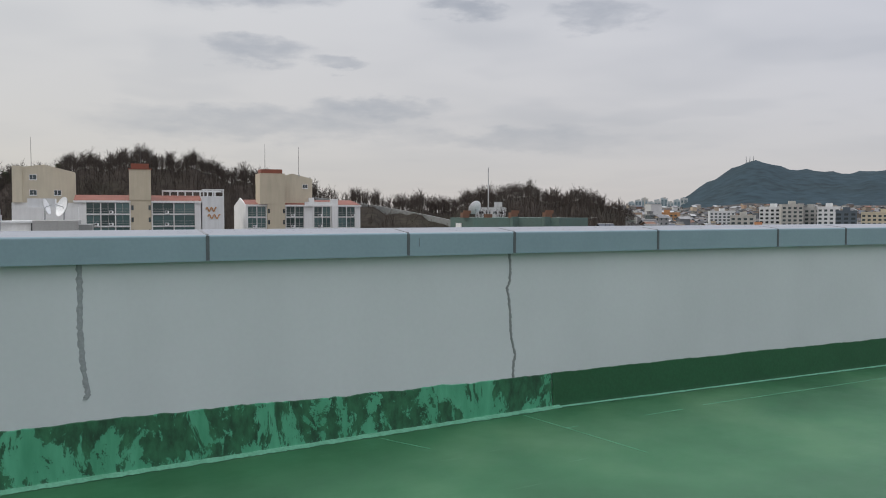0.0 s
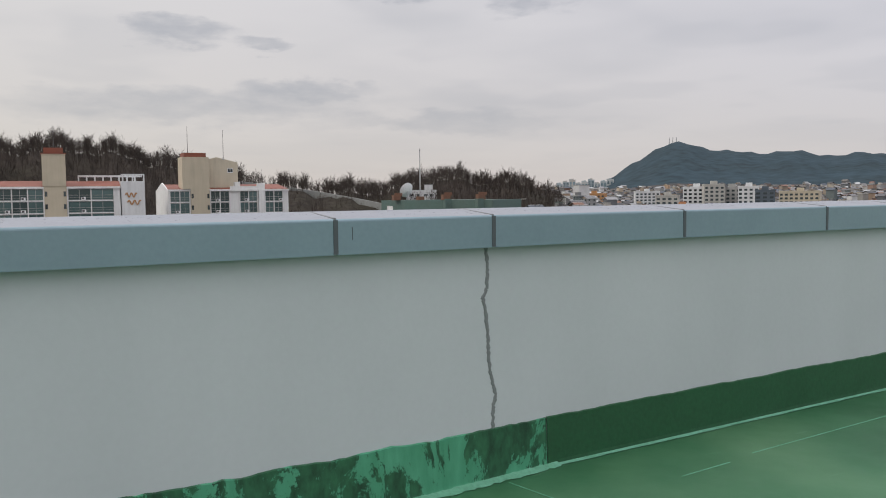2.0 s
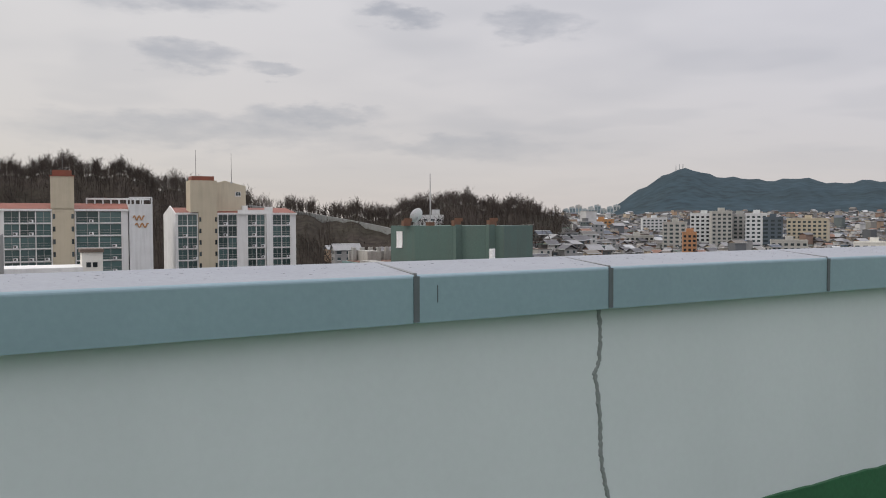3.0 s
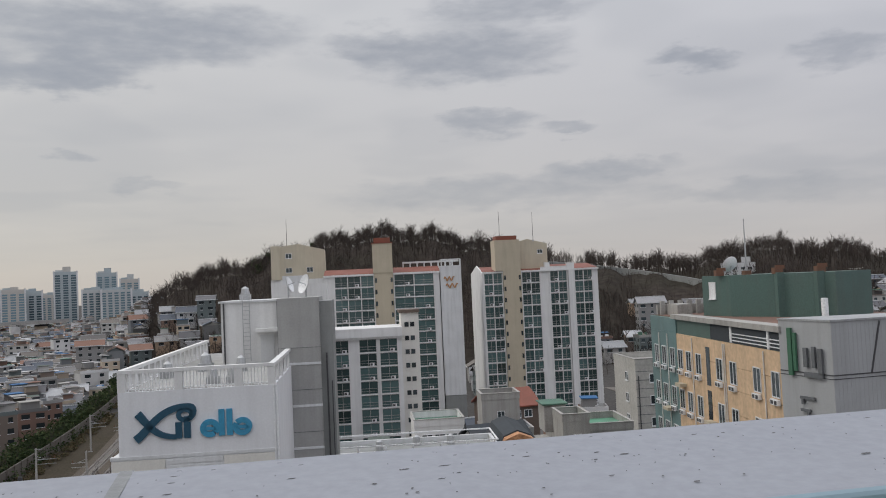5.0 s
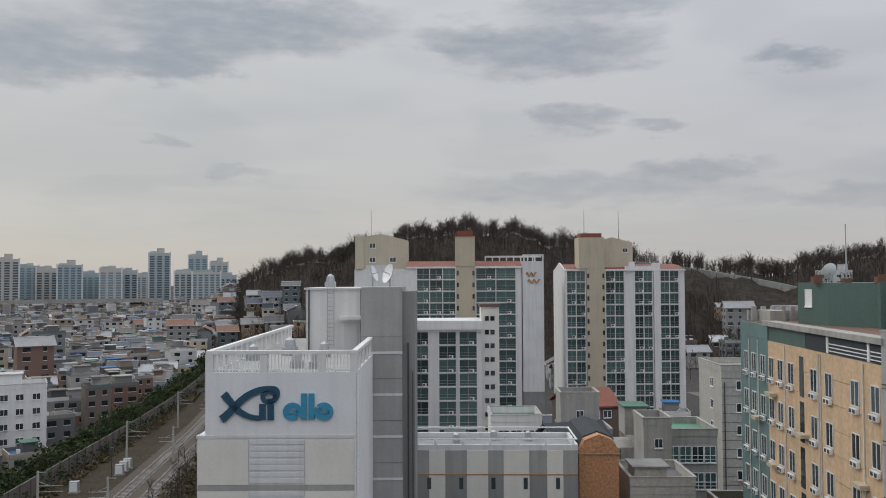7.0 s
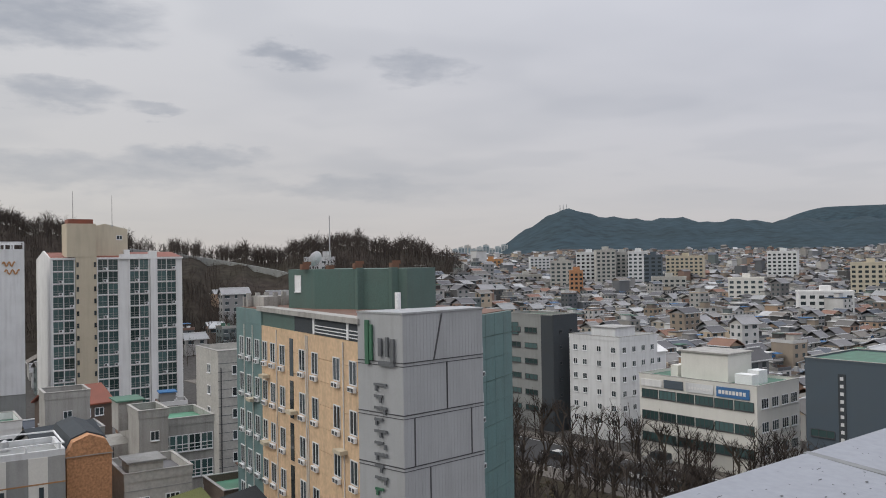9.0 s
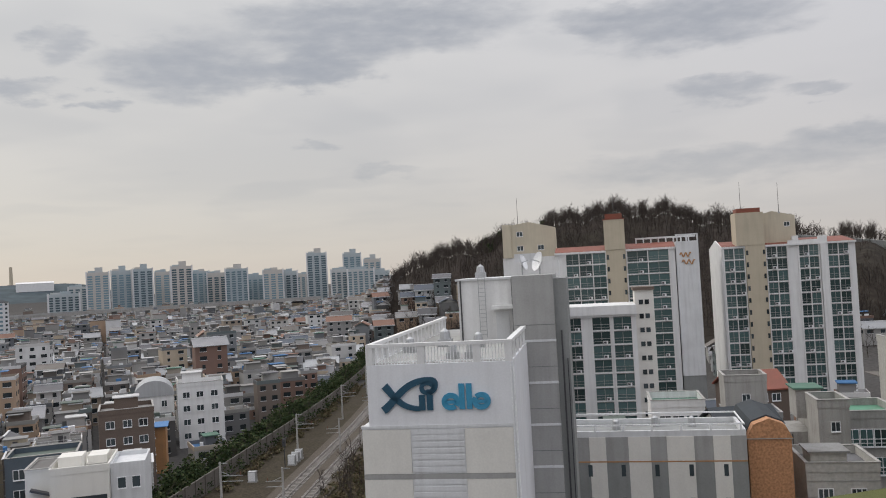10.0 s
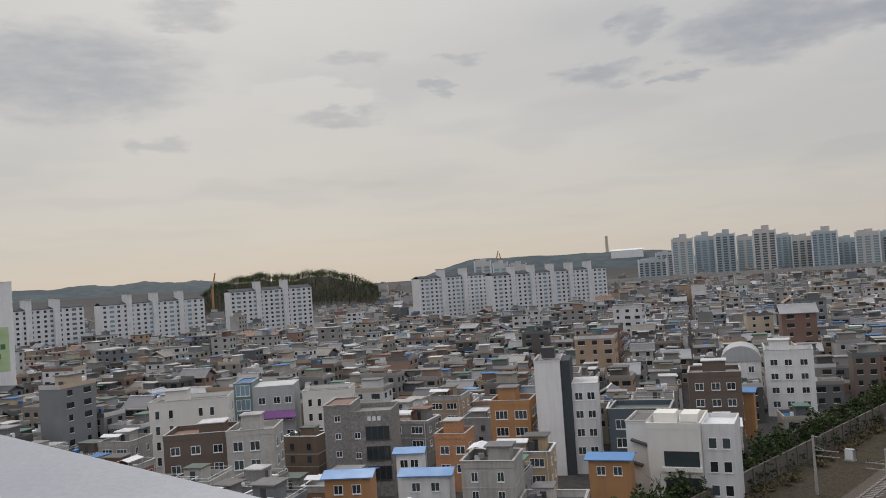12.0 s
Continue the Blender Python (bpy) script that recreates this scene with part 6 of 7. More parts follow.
part("balcony_slab", boxes("balcony_slab", [(4.9, 10.25, -1.4, -0.9, 5.5, 6.1), (4.9, 10.25, -1.4, -0.9, 1.7, 2.3)], M["cream"]), t2)
part("side_block", boxes("side_block", [(10.25, 14.6, 0.3, 8.5, 0, 11.2)], M["whitegrey"]), t2)
part("side_parapet", boxes("side_parapet", parapet_ring(10.25, 14.6, 0.3, 8.5, 11.2, 0.6, 0.2), M["whitegrey"]), t2)
for f in range(3):
    for u in (11.6, 13.4):
        put_window(t2, window_mesh(1.1, 1.5, 1), "s", u, 0.27, 8.4 - f * 3.2)
    part("stair_flight", boxes("stair_flight", [(0.3, 2.8, -0.9, 0.0, 8.6 - f * 3.0, 8.9 - f * 3.0)], M["dark_metal"]), t2, "", pose(0, 0, 0, 0, 18, 0) @ pose(-2.6, 0, 0.6))
part("roof_box", boxes("roof_box", [(3.6, 6.6, 2, 5.5, 11.3, 12.9), (7, 9.4, 4, 8.0, 11.3, 12.4)], M["cream"]), t2)
t3 = block("stone_office", "grey stone building with large dark corner windows", -109.9, 82.1, 38, 5.0, 9, 16.4, "greystone", s=(2.5,), win=(1.1, 1.1, 2), para=0.3, fl=3.2)
part("wing", boxes("wing", [(5.0, 12.5, -0.6, 9, 0, 14.6)], M["greystone"]), t3)
part("wing_parapet", boxes("wing_parapet", parapet_ring(4.95, 12.55, -0.65, 9.05, 14.6, 0.9, 0.2), M["greystone"]), t3)
for f in range(3):
    put_window(t3, window_mesh(4.4, 2.5, 4, "dark_metal"), "s", 9.9, -0.63, 10.2 - f * 3.6)
    put_window(t3, window_mesh(1.1, 1.1, 2), "s", 6.2, -0.63, 10.6 - f * 3.6)
t3.scale = (0.88, 0.88, 0.88)
part("sign_shape", boxes("sign_shape", [(8.2 + i * 0.9, 8.8 + i * 0.9, -0.72, -0.64, 13.7, 14.5) for i in range(3)], M["white"]), t3, "pale sign shapes")
t4 = block("glazed_office", "blue glazed building with a purple awning", -150.5, 91.0, 46, 3.6, 9, 15.0, "teal_wall", s=(1.8,), win=(2.8, 2.2, 3), glass="glass_tower", para=0.2)
part("wing", boxes("wing", [(3.6, 12.0, 0.2, 9, 0, 14.2)], M["slab"]), t4)
part("awning", raw("awning", [(4.0, 0.15, 9.2), (12.0, 0.15, 9.2), (12.4, -1.5, 8.0), (3.6, -1.5, 8.0), (4.0, 0.15, 9.0), (12.0, 0.15, 9.0), (12.4, -1.5, 7.8), (3.6, -1.5, 7.8)], [(0, 3, 2, 1), (4, 5, 6, 7), (3, 7, 6, 2), (0, 4, 7, 3), (1, 2, 6, 5)], M["purple"]), t4, "purple awning")
for f in range(3):
    for u in (5.5, 8.5, 10.8):
        put_window(t4, window_mesh(1.4, 1.4, 2), "s", u, 0.17, 10.6 - f * 3.4)
block("cream_house", "cream rendered villa with tall narrow windows", -152.0, 73.5, 50, 14.5, 9, 13.2, "cream", s=(1.5, 4.0, 9.5, 11.6), e=(2.5, 6.0), win=(0.8, 1.6, 1), tank=(3.0, 0.5, 4.0, 4.0, 2.6))
block("cream_house", "cream house with a skewed parapet", -140.5, 100.5, 42, 9.6, 8, 12.0, "cream", s=(1.5, 3.4, 6.6), e=(3, 6), win=(0.8, 1.5, 1), roof="roof")
block("ochre_house", "ochre rendered house with red tiled awnings", -98.3, 109.5, 28, 7.0, 7, 11.0, "ochre", s=(2, 5.4), e=(3, 6), win=(2.2, 1.5, 3), tank=(1.0, 2.5, 3.2, 3.5, 2.6))
block("ochre_house", "ochre house with an arched stair house", -96.5, 93.5, 28, 5.0, 6, 8.4, "brick", s=(1.6, 4.2), e=(3,), tank=(1.0, 2.0, 2.6, 3.0, 2.4))
block("brown_house", "dark brown brick house with a wide roof terrace", -127.5, 63.5, 48, 12, 9, 11.0, "brown", s=(1.8, 5, 8.5), e=(2.5, 6), tank=(5.0, 3.0, 4.0, 4.0, 1.8))
block("stone_house", "grey stone house with a round terrace rail", -119.5, 70.0, 44, 7.5, 8, 11.2, "stone", s=(1.8, 4.5), e=(2.5, 6), win=(1.6, 1.5, 2), tank=(2.0, 2.0, 3.0, 3.0, 2.8))
block("slate_house", "blue-grey house with white balcony rails", -76.0, 112.5, 24, 9.5, 8, 10.6, "navy", s=(2.2, 6.6), e=(3, 6), win=(2.4, 1.5, 3))
block("brown_house", "brown brick flats with white window frames", -75.0, 137.5, 26, 9.0, 9, 13.0, "brown", s=(1.8, 4.6, 7.2), e=(3, 6), tank=(2.5, 3.0, 4.0, 3.5, 2.4))
block("white_house", "white house with stepped terraces", -75.5, 172.0, 22, 9.5, 9, 13.0, "white", s=(1.8, 4.6, 7.6), e=(3, 6), tank=(1.0, 2.5, 4.0, 4.0, 2.6))
for x, y, rz, w, d, h in ((-92.1, 81.0, 36, 3.8, 3.2, 9.0), (-84.6, 74.9, 34, 6.5, 4.0, 8.0), (-89.8, 66.1, 38, 6.0, 4.4, 9.0), (-67.8, 94.1, 24, 5.6, 4.0, 8.0), (-77.3, 147.2, 20, 9.0, 5.0, 8.6)):
    b = thing("blue_roofed_house", "small house under a bright blue sheet roof", "house", pose(x, y, G, 0, 0, rz), "blue roofed houses")
    part("wall", boxes("wall", [(0, w, 0, d, 0, h)], M["ochre" if int(x) % 2 else "white"]), b)
    vs, fs = gable(0, w, 0, d, h + 0.15, 0.55, 0.5, 0.12)
    part("roof", raw("roof", vs, fs, M["blue_roof"]), b, "bright blue sheet roof")
    for u in (w * 0.3, w * 0.7):
        put_window(b, window_mesh(1.2, 1.2, 2), "s", u, -0.03, h - 2.0)
# white house under a round vault
v_ = thing("vaulted_house", "white house under a round grey vault", "house", pose(-85.5, 173.0, G, 0, 0, 24))
part("wall", boxes("wall", [(0, 8, 0, 10, 0, 11.0)], M["white"]), v_)
n = 14
vs = [(4 - 4.2 * math.cos(math.pi * i / n), y, 11.0 + 3.4 * math.sin(math.pi * i / n)) for y in (-0.2, 10.2) for i in range(n + 1)]
part("vault", raw("vault", vs, [(i, i + 1, n + 2 + i, n + 1 + i) for i in range(n)] + [tuple(reversed(range(n + 1))), tuple(range(n + 1, 2 * n + 2))], M["slab"]), v_)
for f in range(3):
    for u in (2, 6):
        put_window(v_, window_mesh(1.2, 1.4, 2), "s", u, -0.03, 8.6 - f * 3)
    put_window(v_, window_mesh(1.2, 1.4, 2), "e", 4, 8.03, 8.6 - f * 3)


# ---- the town: built house types, then copies of them near by ----
TAKEN = [(-85, 113, 9), (-95, 123, 8), (-60, 107, 11), (-108, 89, 9), (-150, 98, 10), (-150, 83, 10), (-139, 106, 8), (-97, 114, 7), (-96, 97, 6), (-127, 72, 10), (-119, 76, 7), (-72, 119, 8), (-73, 143, 8), (-73, 178, 8), (-84, 179, 8),
         (-91, 83, 4.5), (-83, 78, 5), (-89, 70, 5), (-66, 97, 5), (-74, 151, 6.5), (-7, 62, 22), (7, 80, 16), (20, 190, 24), (58, 195, 26), (12, 166, 18), (2, 203, 14), (2, 154, 9), (37, 62, 24), (33, 97, 10), (25, 80, 10), (48, 110, 10), (20, 121, 8),
         (25, 109, 6), (29, 90, 6), (36, 83, 7), (27, 68, 8), (35, 70, 8), (24, 100, 8), (34, 134, 9), (31, 128, 8), (20, 66, 8), (127, 107, 13), (124, 123, 12), (123, 81, 17), (125, 50, 20), (163, 130, 11), (1, -8, 30)]


def free(x, y, rad=5.5):
    if abs(x + 43.5) < 16.5 + rad * 0.6 and y < 330:
        return False
    if 90 - rad < x < 116 + rad and y < 260:
        return False
    return all((x - a) ** 2 + (y - b) ** 2 > (c + rad * 0.55) ** 2 for a, b, c in TAKEN)


DRESS = [material("house_render", [w], stain=0.35, streak=0.35, vary=None) for w in WALLS]
DECKS = [material("roof_deck", [w], stain=0.5, scale=0.5, vary=None) for w in ROOFS]


def dress(ob, r):
    """Gives one house its own wall colour and roof deck."""
    wall, deck = r.choice(DRESS), r.choice(DECKS[1:] if r.random() < 0.8 else DECKS)
    for o in ob.children_recursive:
        for slot in o.material_slots:
            base = slot.material
            if base in (M["wall"], M["roof"]):
                slot.link = "OBJECT"
                slot.material = wall if base == M["wall"] else deck


def house_type(i):
    """One of the town's flat-roofed brick or rendered houses, built once with its parts."""
    r = random.Random(100 + i)
    W, D, fl = r.uniform(6.0, 9.6), r.uniform(6.2, 8.4), (2, 3, 3, 2, 4, 3, 2, 3, 3, 3, 2, 3, 4, 3, 2, 3, 2, 3)[i]
    H = fl * 2.75 + 0.3
    b = thing("house", ["rendered town house with a flat roof and stair house", "brick town house with a roof terrace", "plain walk-up flats with sliding windows"][i % 3], "house", pose(0, 0, G), "houses of the town")
    part("wall", boxes("wall", [(-W / 2, W / 2, -D / 2, D / 2, 0, H)], M["wall"]), b)
    ph = r.choice((0.5, 0.9, 1.0))
    part("parapet", boxes("parapet", parapet_ring(-W / 2 - 0.08, W / 2 + 0.08, -D / 2 - 0.08, D / 2 + 0.08, H, ph, 0.2), M["concrete" if i % 3 == 0 else "wall"]), b)
    if i % 3 != 2:
        part("parapet_cap", boxes("parapet_cap", parapet_ring(-W / 2 - 0.2, W / 2 + 0.2, -D / 2 - 0.2, D / 2 + 0.2, H + ph, 0.1, 0.42), M["whitegrey" if i % 2 else "concrete"]), b, "pale stone cap")
    else:
        part("rail", boxes("rail", parapet_ring(-W / 2, W / 2, -D / 2, D / 2, H + ph + 0.45, 0.06, 0.06), M["white_metal"]), b, "white pipe rail")
        post = boxes("rail_post", [(-0.03, 0.03, -0.03, 0.03, 0, 0.46)], M["white_metal"])
        for u in (-W / 2 + 0.03, -W / 6, W / 6, W / 2 - 0.03):
            part("rail_post", post, b, "", pose(u, -D / 2 + 0.03, H + ph))
    part("roof", boxes("roof", [(-W / 2 + 0.12, W / 2 - 0.12, -D / 2 + 0.12, D / 2 - 0.12, H, H + 0.06)], M["roof"]), b)
    for f in range(1, fl):
        part("floor_band", boxes("floor_band", [(-W / 2 - 0.06, W / 2 + 0.06, -D / 2 - 0.06, D / 2 + 0.06, f * 2.75 + 0.1, f * 2.75 + 0.28)], M["concrete"]), b)
    tw, td = r.uniform(2.4, 4.2), r.uniform(2.6, 4.0)
    tx, ty = r.uniform(-W / 2 + tw / 2 + 0.3, W / 2 - tw / 2 - 0.3), r.uniform(-0.3, D / 2 - td / 2 - 0.2)
    part("stair_house", boxes("stair_house", [(tx - tw / 2, tx + tw / 2, ty - td / 2, ty + td / 2, H + 0.06, H + 2.4)], M["wall"]), b)
    over = r.choice((0.2, 0.45, 0.7))
    part("stair_house_roof", boxes("stair_house_roof", [(tx - tw / 2 - over, tx + tw / 2 + over, ty - td / 2 - over, ty + td / 2 + over, H + 2.4, H + 2.58)], M["roof"]), b)
    part("roof_door", boxes("roof_door", [(tx - 0.45, tx + 0.45, ty - td / 2 - 0.04, ty - td / 2, H + 0.1, H + 2.0)], M["dark_metal"]), b)
    # roof clutter: tanks, cooler boxes, planters, pipes
    if i % 4 == 1:
        part("water_tank", cyl_mesh("water_tank", 0.75, 1.3, M["blue_roof" if i == 5 else "metal"], 12, 0.75, 0.25), b, "plastic water tank", pose(-tx * 0.7, -D / 2 + 1.5, H + 0.06))
    for k in range(2 + i % 3):
        u, v, q = r.uniform(-W / 2 + 0.8, W / 2 - 0.8), r.uniform(-D / 2 + 0.6, -0.6), r.uniform(0.3, 0.6)
        kind = r.choice((("planter", "brick", 0.35), ("cooler", "white_metal", 0.75), ("crate", "concrete", 0.6), ("shed", "roof", 1.7)))
        part(kind[0], boxes(kind[0], [(-q, q, -q * 0.6, q * 0.6, 0, kind[2]), (-q - 0.04, q + 0.04, -q * 0.6 - 0.04, q * 0.6 + 0.04, kind[2], kind[2] + 0.06)], M[kind[1]]), b, "", pose(u, v, H + 0.06, 0, 0, r.choice((0, 90))))
    part("pipe", boxes("pipe", [(W / 2 - 0.5, W / 2 - 0.4, -D / 2 - 0.12, -D / 2 - 0.02, 0.2, H + 0.4)], M["whitegrey"]), b)
    if i % 3 == 0:
        part("awning", raw("awning", *gable(-W / 2 + 0.4, W * 0.1, -D / 2 + 0.3, -D / 2 + 3.0, H + 2.0, 0.4, 0.1, 0.08), M["whitegrey"]), b, "thin sheet awning")
        for a in (-W / 2 + 0.5, W * 0.08):
            part("awning_post", boxes("awning_post", [(a - 0.05, a + 0.05, -D / 2 + 0.35, -D / 2 + 0.45, H + 0.06, H + 1.9)], M["metal"]), b)
    wide, tall = r.choice(((1.5, 1.2), (1.9, 1.3), (2.4, 1.4))), r.choice((1.2, 1.4))
    fm = ("white_metal", "dark_metal", "grey")[i % 3]
    wm = window_mesh(wide[0], wide[1], 2 if wide[0] < 2 else 3, fm)
    sm = window_mesh(1.0, tall, 2, fm)
    for f in range(fl):
        z = f * 2.75 + 1.1
        if f == 0:
            continue
        for k in range(2):
            put_window(b, wm, "s", -W / 2 + W * (k + 0.5) / 2 + r.uniform(-0.3, 0.3), -D / 2 - 0.03, z)
        for k in range(2):
            put_window(b, sm, "e", -D / 2 + D * (k + 0.5) / 2, W / 2 + 0.03, z)
        put_window(b, sm, "w", r.uniform(-1.5, 1.5), -W / 2 - 0.03, z)
        if i % 4 == 2:
            part("balcony", boxes("balcony", [(-W / 2 + 0.4, W / 2 - 0.6, -D / 2 - 1.0, -D / 2 - 0.02, z - 1.15, z - 1.0), (-W / 2 + 0.4, W / 2 - 0.6, -D / 2 - 1.0, -D / 2 - 0.92, z - 1.0, z - 0.15)], M["wall"]), b)
    return b, max(W, D) / 2


TYPES = [house_type(i) for i in range(18)]
rng = random.Random(21)
NEAR = 175  # houses built part by part
NEAR_CELLS, FAR_CELLS = [], []


def fill(ax0, ax1, r0, r1, step, turn):
    """Cells of a loose street grid inside a sector seen from the roof."""
    c, s = math.cos(radians(turn)), math.sin(radians(turn))
    k = int(r1 / step) + 2
    for i in range(-k, k):
        for j in range(-k, k):
            if i % 5 == 0 or j % 9 == 0:
                gx, gy = (i + 0.25) * step, (j + 0.25) * step
            else:
                gx, gy = i * step, j * step
            x = EYE.x + c * gx - s * gy + rng.uniform(-1.3, 1.3)
            y = EYE.y + s * gx + c * gy + rng.uniform(-1.3, 1.3)
            dx, dy = x - EYE.x, y - EYE.y
            r, a = math.hypot(dx, dy), math.degrees(math.atan2(-dx, dy))
            if r0 <= r < r1 and ax0 <= a < ax1:
                yield x, y, r, a


TREES_AT = []
for x, y, r, a in fill(9, 100, 62, 1020, 8.7, 27):
    if x > -58 or not free(x, y) or (780 < r < 1130 and 48 < a < 61):
        continue
    if 515 < r < 640 and 31 < a < 72:
        continue
    (NEAR_CELLS if len(NEAR_CELLS) < 4000 and r < 205 else FAR_CELLS).append((x, y, r, a, 27))
for x, y, r, a in fill(-2, 17, 215, 900, 9.2, 8):
    if free(x, y) and (x < -62 or x > -30 or y > 330) and ground_z(x, y) < -9:
        FAR_CELLS.append((x, y, r, a, 8))
for x, y, r, a in fill(-39, -12, 205, 520, 12.5, -5):
    if free(x, y, 7) and ground_z(x, y) < -12 and rng.random() < 0.6:
        FAR_CELLS.append((x, y, r, a, -5))
for x, y, r, a in fill(-104, -30, 120, 1650, 10.2, -5):
    if free(x, y) and x > 120 and ground_z(x, y) < 14 and not (r < 800 and a > -41 and ground_z(x, y) > -9):
        (NEAR_CELLS if r < 215 else FAR_CELLS).append((x, y, r, a, -5))
for x, y, r, a in fill(-30, 8, 55, 200, 12.0, -5):
    if free(x, y, 7) and x > -26:
        NEAR_CELLS.append((x, y, r, a, -5))
NEAR_CELLS.sort(key=lambda c: c[2])
for x, y, r, a, turn in NEAR_CELLS[:NEAR]:
    ob, rad = rng.choice(TYPES)
    m = pose(x, y, G - rng.choice((0, 0, 0.6, 1.2)), 0, 0, turn + rng.choice((0, 0, 0, 4, -5, 90, -90)) + rng.uniform(-2, 2))
    dress(copy_thing(ob, m @ Matrix.Scale(rng.uniform(0.80, 0.92), 4)), rng)
# the built types themselves stand in the rows behind
for (ob, rad), (x, y, r, a, turn) in zip(TYPES, NEAR_CELLS[NEAR:NEAR + len(TYPES)]):
    ob.matrix_world = pose(x, y, G, 0, 0, turn) @ Matrix.Scale(0.87, 4)
    dress(ob, rng)
REST = NEAR_CELLS[NEAR + len(TYPES):] + FAR_CELLS


# ---- the rest of the town as one sheet of small houses ----
class Sheet:
    def __init__(self):
        self.v, self.f, self.m = [], [], []

    def box(self, T, x0, x1, y0, y1, z0, z1, mi, top=None, bottomless=True):
        o = len(self.v)
        c, s, tx, ty, tz = T
        for x in (x0, x1):
            for y in (y0, y1):
                for z in (z0, z1):
                    self.v.append((tx + c * x - s * y, ty + s * x + c * y, tz + z))
        for k, q in enumerate(BOX_F):
            if k == 4 and bottomless:
                continue
            self.f.append(tuple(o + i for i in q))
            self.m.append(top if (k == 5 and top is not None) else mi)

    def solid(self, T, vs, fs, mi):
        o = len(self.v)
        c, s, tx, ty, tz = T
        self.v += [(tx + c * x - s * y, ty + s * x + c * y, tz + z) for x, y, z in vs]
        self.f += [tuple(o + i for i in q) for q in fs]
        self.m += [mi] * len(fs)

    def finish(self, name, mats, label, category):
        me = bpy.data.meshes.new(name)
        me.from_pydata(self.v, [], self.f)
        for m in mats:
            me.materials.append(M[m])
        me.polygons.foreach_set("material_index", self.m)
        me.update()
        return single(name, me, label, category, kind="stuff")


M["deck_far"] = material("far_roof_deck", ROOFS, stain=0.4, bump=0, vary="island", tint=0.15)
west, east = Sheet(), Sheet()
for x, y, r, a, turn in REST:
    if rng.random() < 0.05:
        TREES_AT.append((x, y))
        continue
    sh = west if a > 0 else east
    z = float(ground_z(x, y))
    rz = radians(turn + rng.choice((0, 0, 0, 6, -7, 90)) + rng.uniform(-3, 3))
    T = (math.cos(rz), math.sin(rz), x, y, z - 1.5)
    W, D = rng.uniform(4.9, 8.2), rng.uniform(4.9, 7.2)
    low = a < -12 or turn == 8
    fl = rng.choice((2, 2, 2, 1, 3) if low else (1, 2, 2, 2, 2, 3, 3, 3, 4))
    if rng.random() < 0.03:
        fl, W = fl + 3, W * 1.3
    H = fl * 2.45 + 1.5
    if rng.random() < (0.62 if low else 0.14):
        sh.box(T, -W / 2, W / 2, -D / 2, D / 2, 0, H, 0)
        vs, fs = gable(-W / 2, W / 2, -D / 2, D / 2, H + 0.1, rng.uniform(1.3, 2.4), 0.6)
        sh.solid(T, vs, fs, 2)
        if r < 620:
            # mortared ridge and eaves
            top = max(v[2] for v in vs)
            sh.box(T, -W / 2 - 0.6, W / 2 + 0.6, -0.16, 0.16, top - 0.05, top + 0.16, 6)
            for q in (-D / 2 - 0.62, D / 2 + 0.46):
                sh.box(T, -W / 2 - 0.62, W / 2 + 0.62, q, q + 0.16, H - 0.16, H + 0.12, 6)
        sh.solid(T, [(xx, yy, zz) for xx in (-W / 2, W / 2) for yy, zz in ((-D / 2, H - 0.05), (D / 2, H - 0.05), (0, H + 1.1))], [(0, 2, 1), (3, 4, 5), (0, 1, 4, 3), (1, 2, 5, 4), (2, 0, 3, 5)], 0)
    else:
        sh.box(T, -W / 2, W / 2, -D / 2, D / 2, 0, H, 0)
        if r < 330:
            for q in parapet_ring(-W / 2 - 0.1, W / 2 + 0.1, -D / 2 - 0.1, D / 2 + 0.1, H - 0.05, 0.85, 0.2):
                sh.box(T, *q, 0)
            sh.box(T, -W / 2 + 0.1, W / 2 - 0.1, -D / 2 + 0.1, D / 2 - 0.1, H - 0.02, H + 0.06, 1)
            for _ in range(rng.randrange(2, 7)):
                u, v, q = rng.uniform(-W / 2 + 0.8, W / 2 - 0.8), rng.uniform(-D / 2 + 0.8, D / 2 - 0.8), rng.uniform(0.25, 0.8)
                sh.box(T, u - q, u + q, v - q * 0.7, v + q * 0.7, H + 0.06, H + rng.uniform(0.5, 1.7), rng.choice((0, 0, 4, 1, 4, 5 if rng.random() < 0.3 else 1)))
        else:
            sh.box(T, -W / 2 - 0.15, W / 2 + 0.15, -D / 2 - 0.15, D / 2 + 0.15, H - 0.05, H + 0.35, 0)
            sh.box(T, -W / 2 + 0.3, W / 2 - 0.3, -D / 2 + 0.3, D / 2 - 0.3, H + 0.3, H + 0.42, 1)
        if rng.random() < 0.75:
            tw, tx, ty = rng.uniform(2.4, 4.5), rng.uniform(-W / 4, W / 4), rng.uniform(-D / 5, D / 4)
            sh.box(T, tx - tw / 2, tx + tw / 2, ty - 1.6, ty + 1.6, H + 0.4, H + 2.3, 0)
            sh.box(T, tx - tw / 2 - 0.3, tx + tw / 2 + 0.3, ty - 1.9, ty + 1.9, H + 2.3, H + 2.48, 1)
        if rng.random() < 0.3:
            tx = rng.uniform(-W / 3, W / 3)
            sh.box(T, tx - 1.6, tx + 1.6, -D / 2 + 0.5, -D / 2 + 3.2, H + 2.0, H + 2.15, 5 if rng.random() < 0.15 else 1)
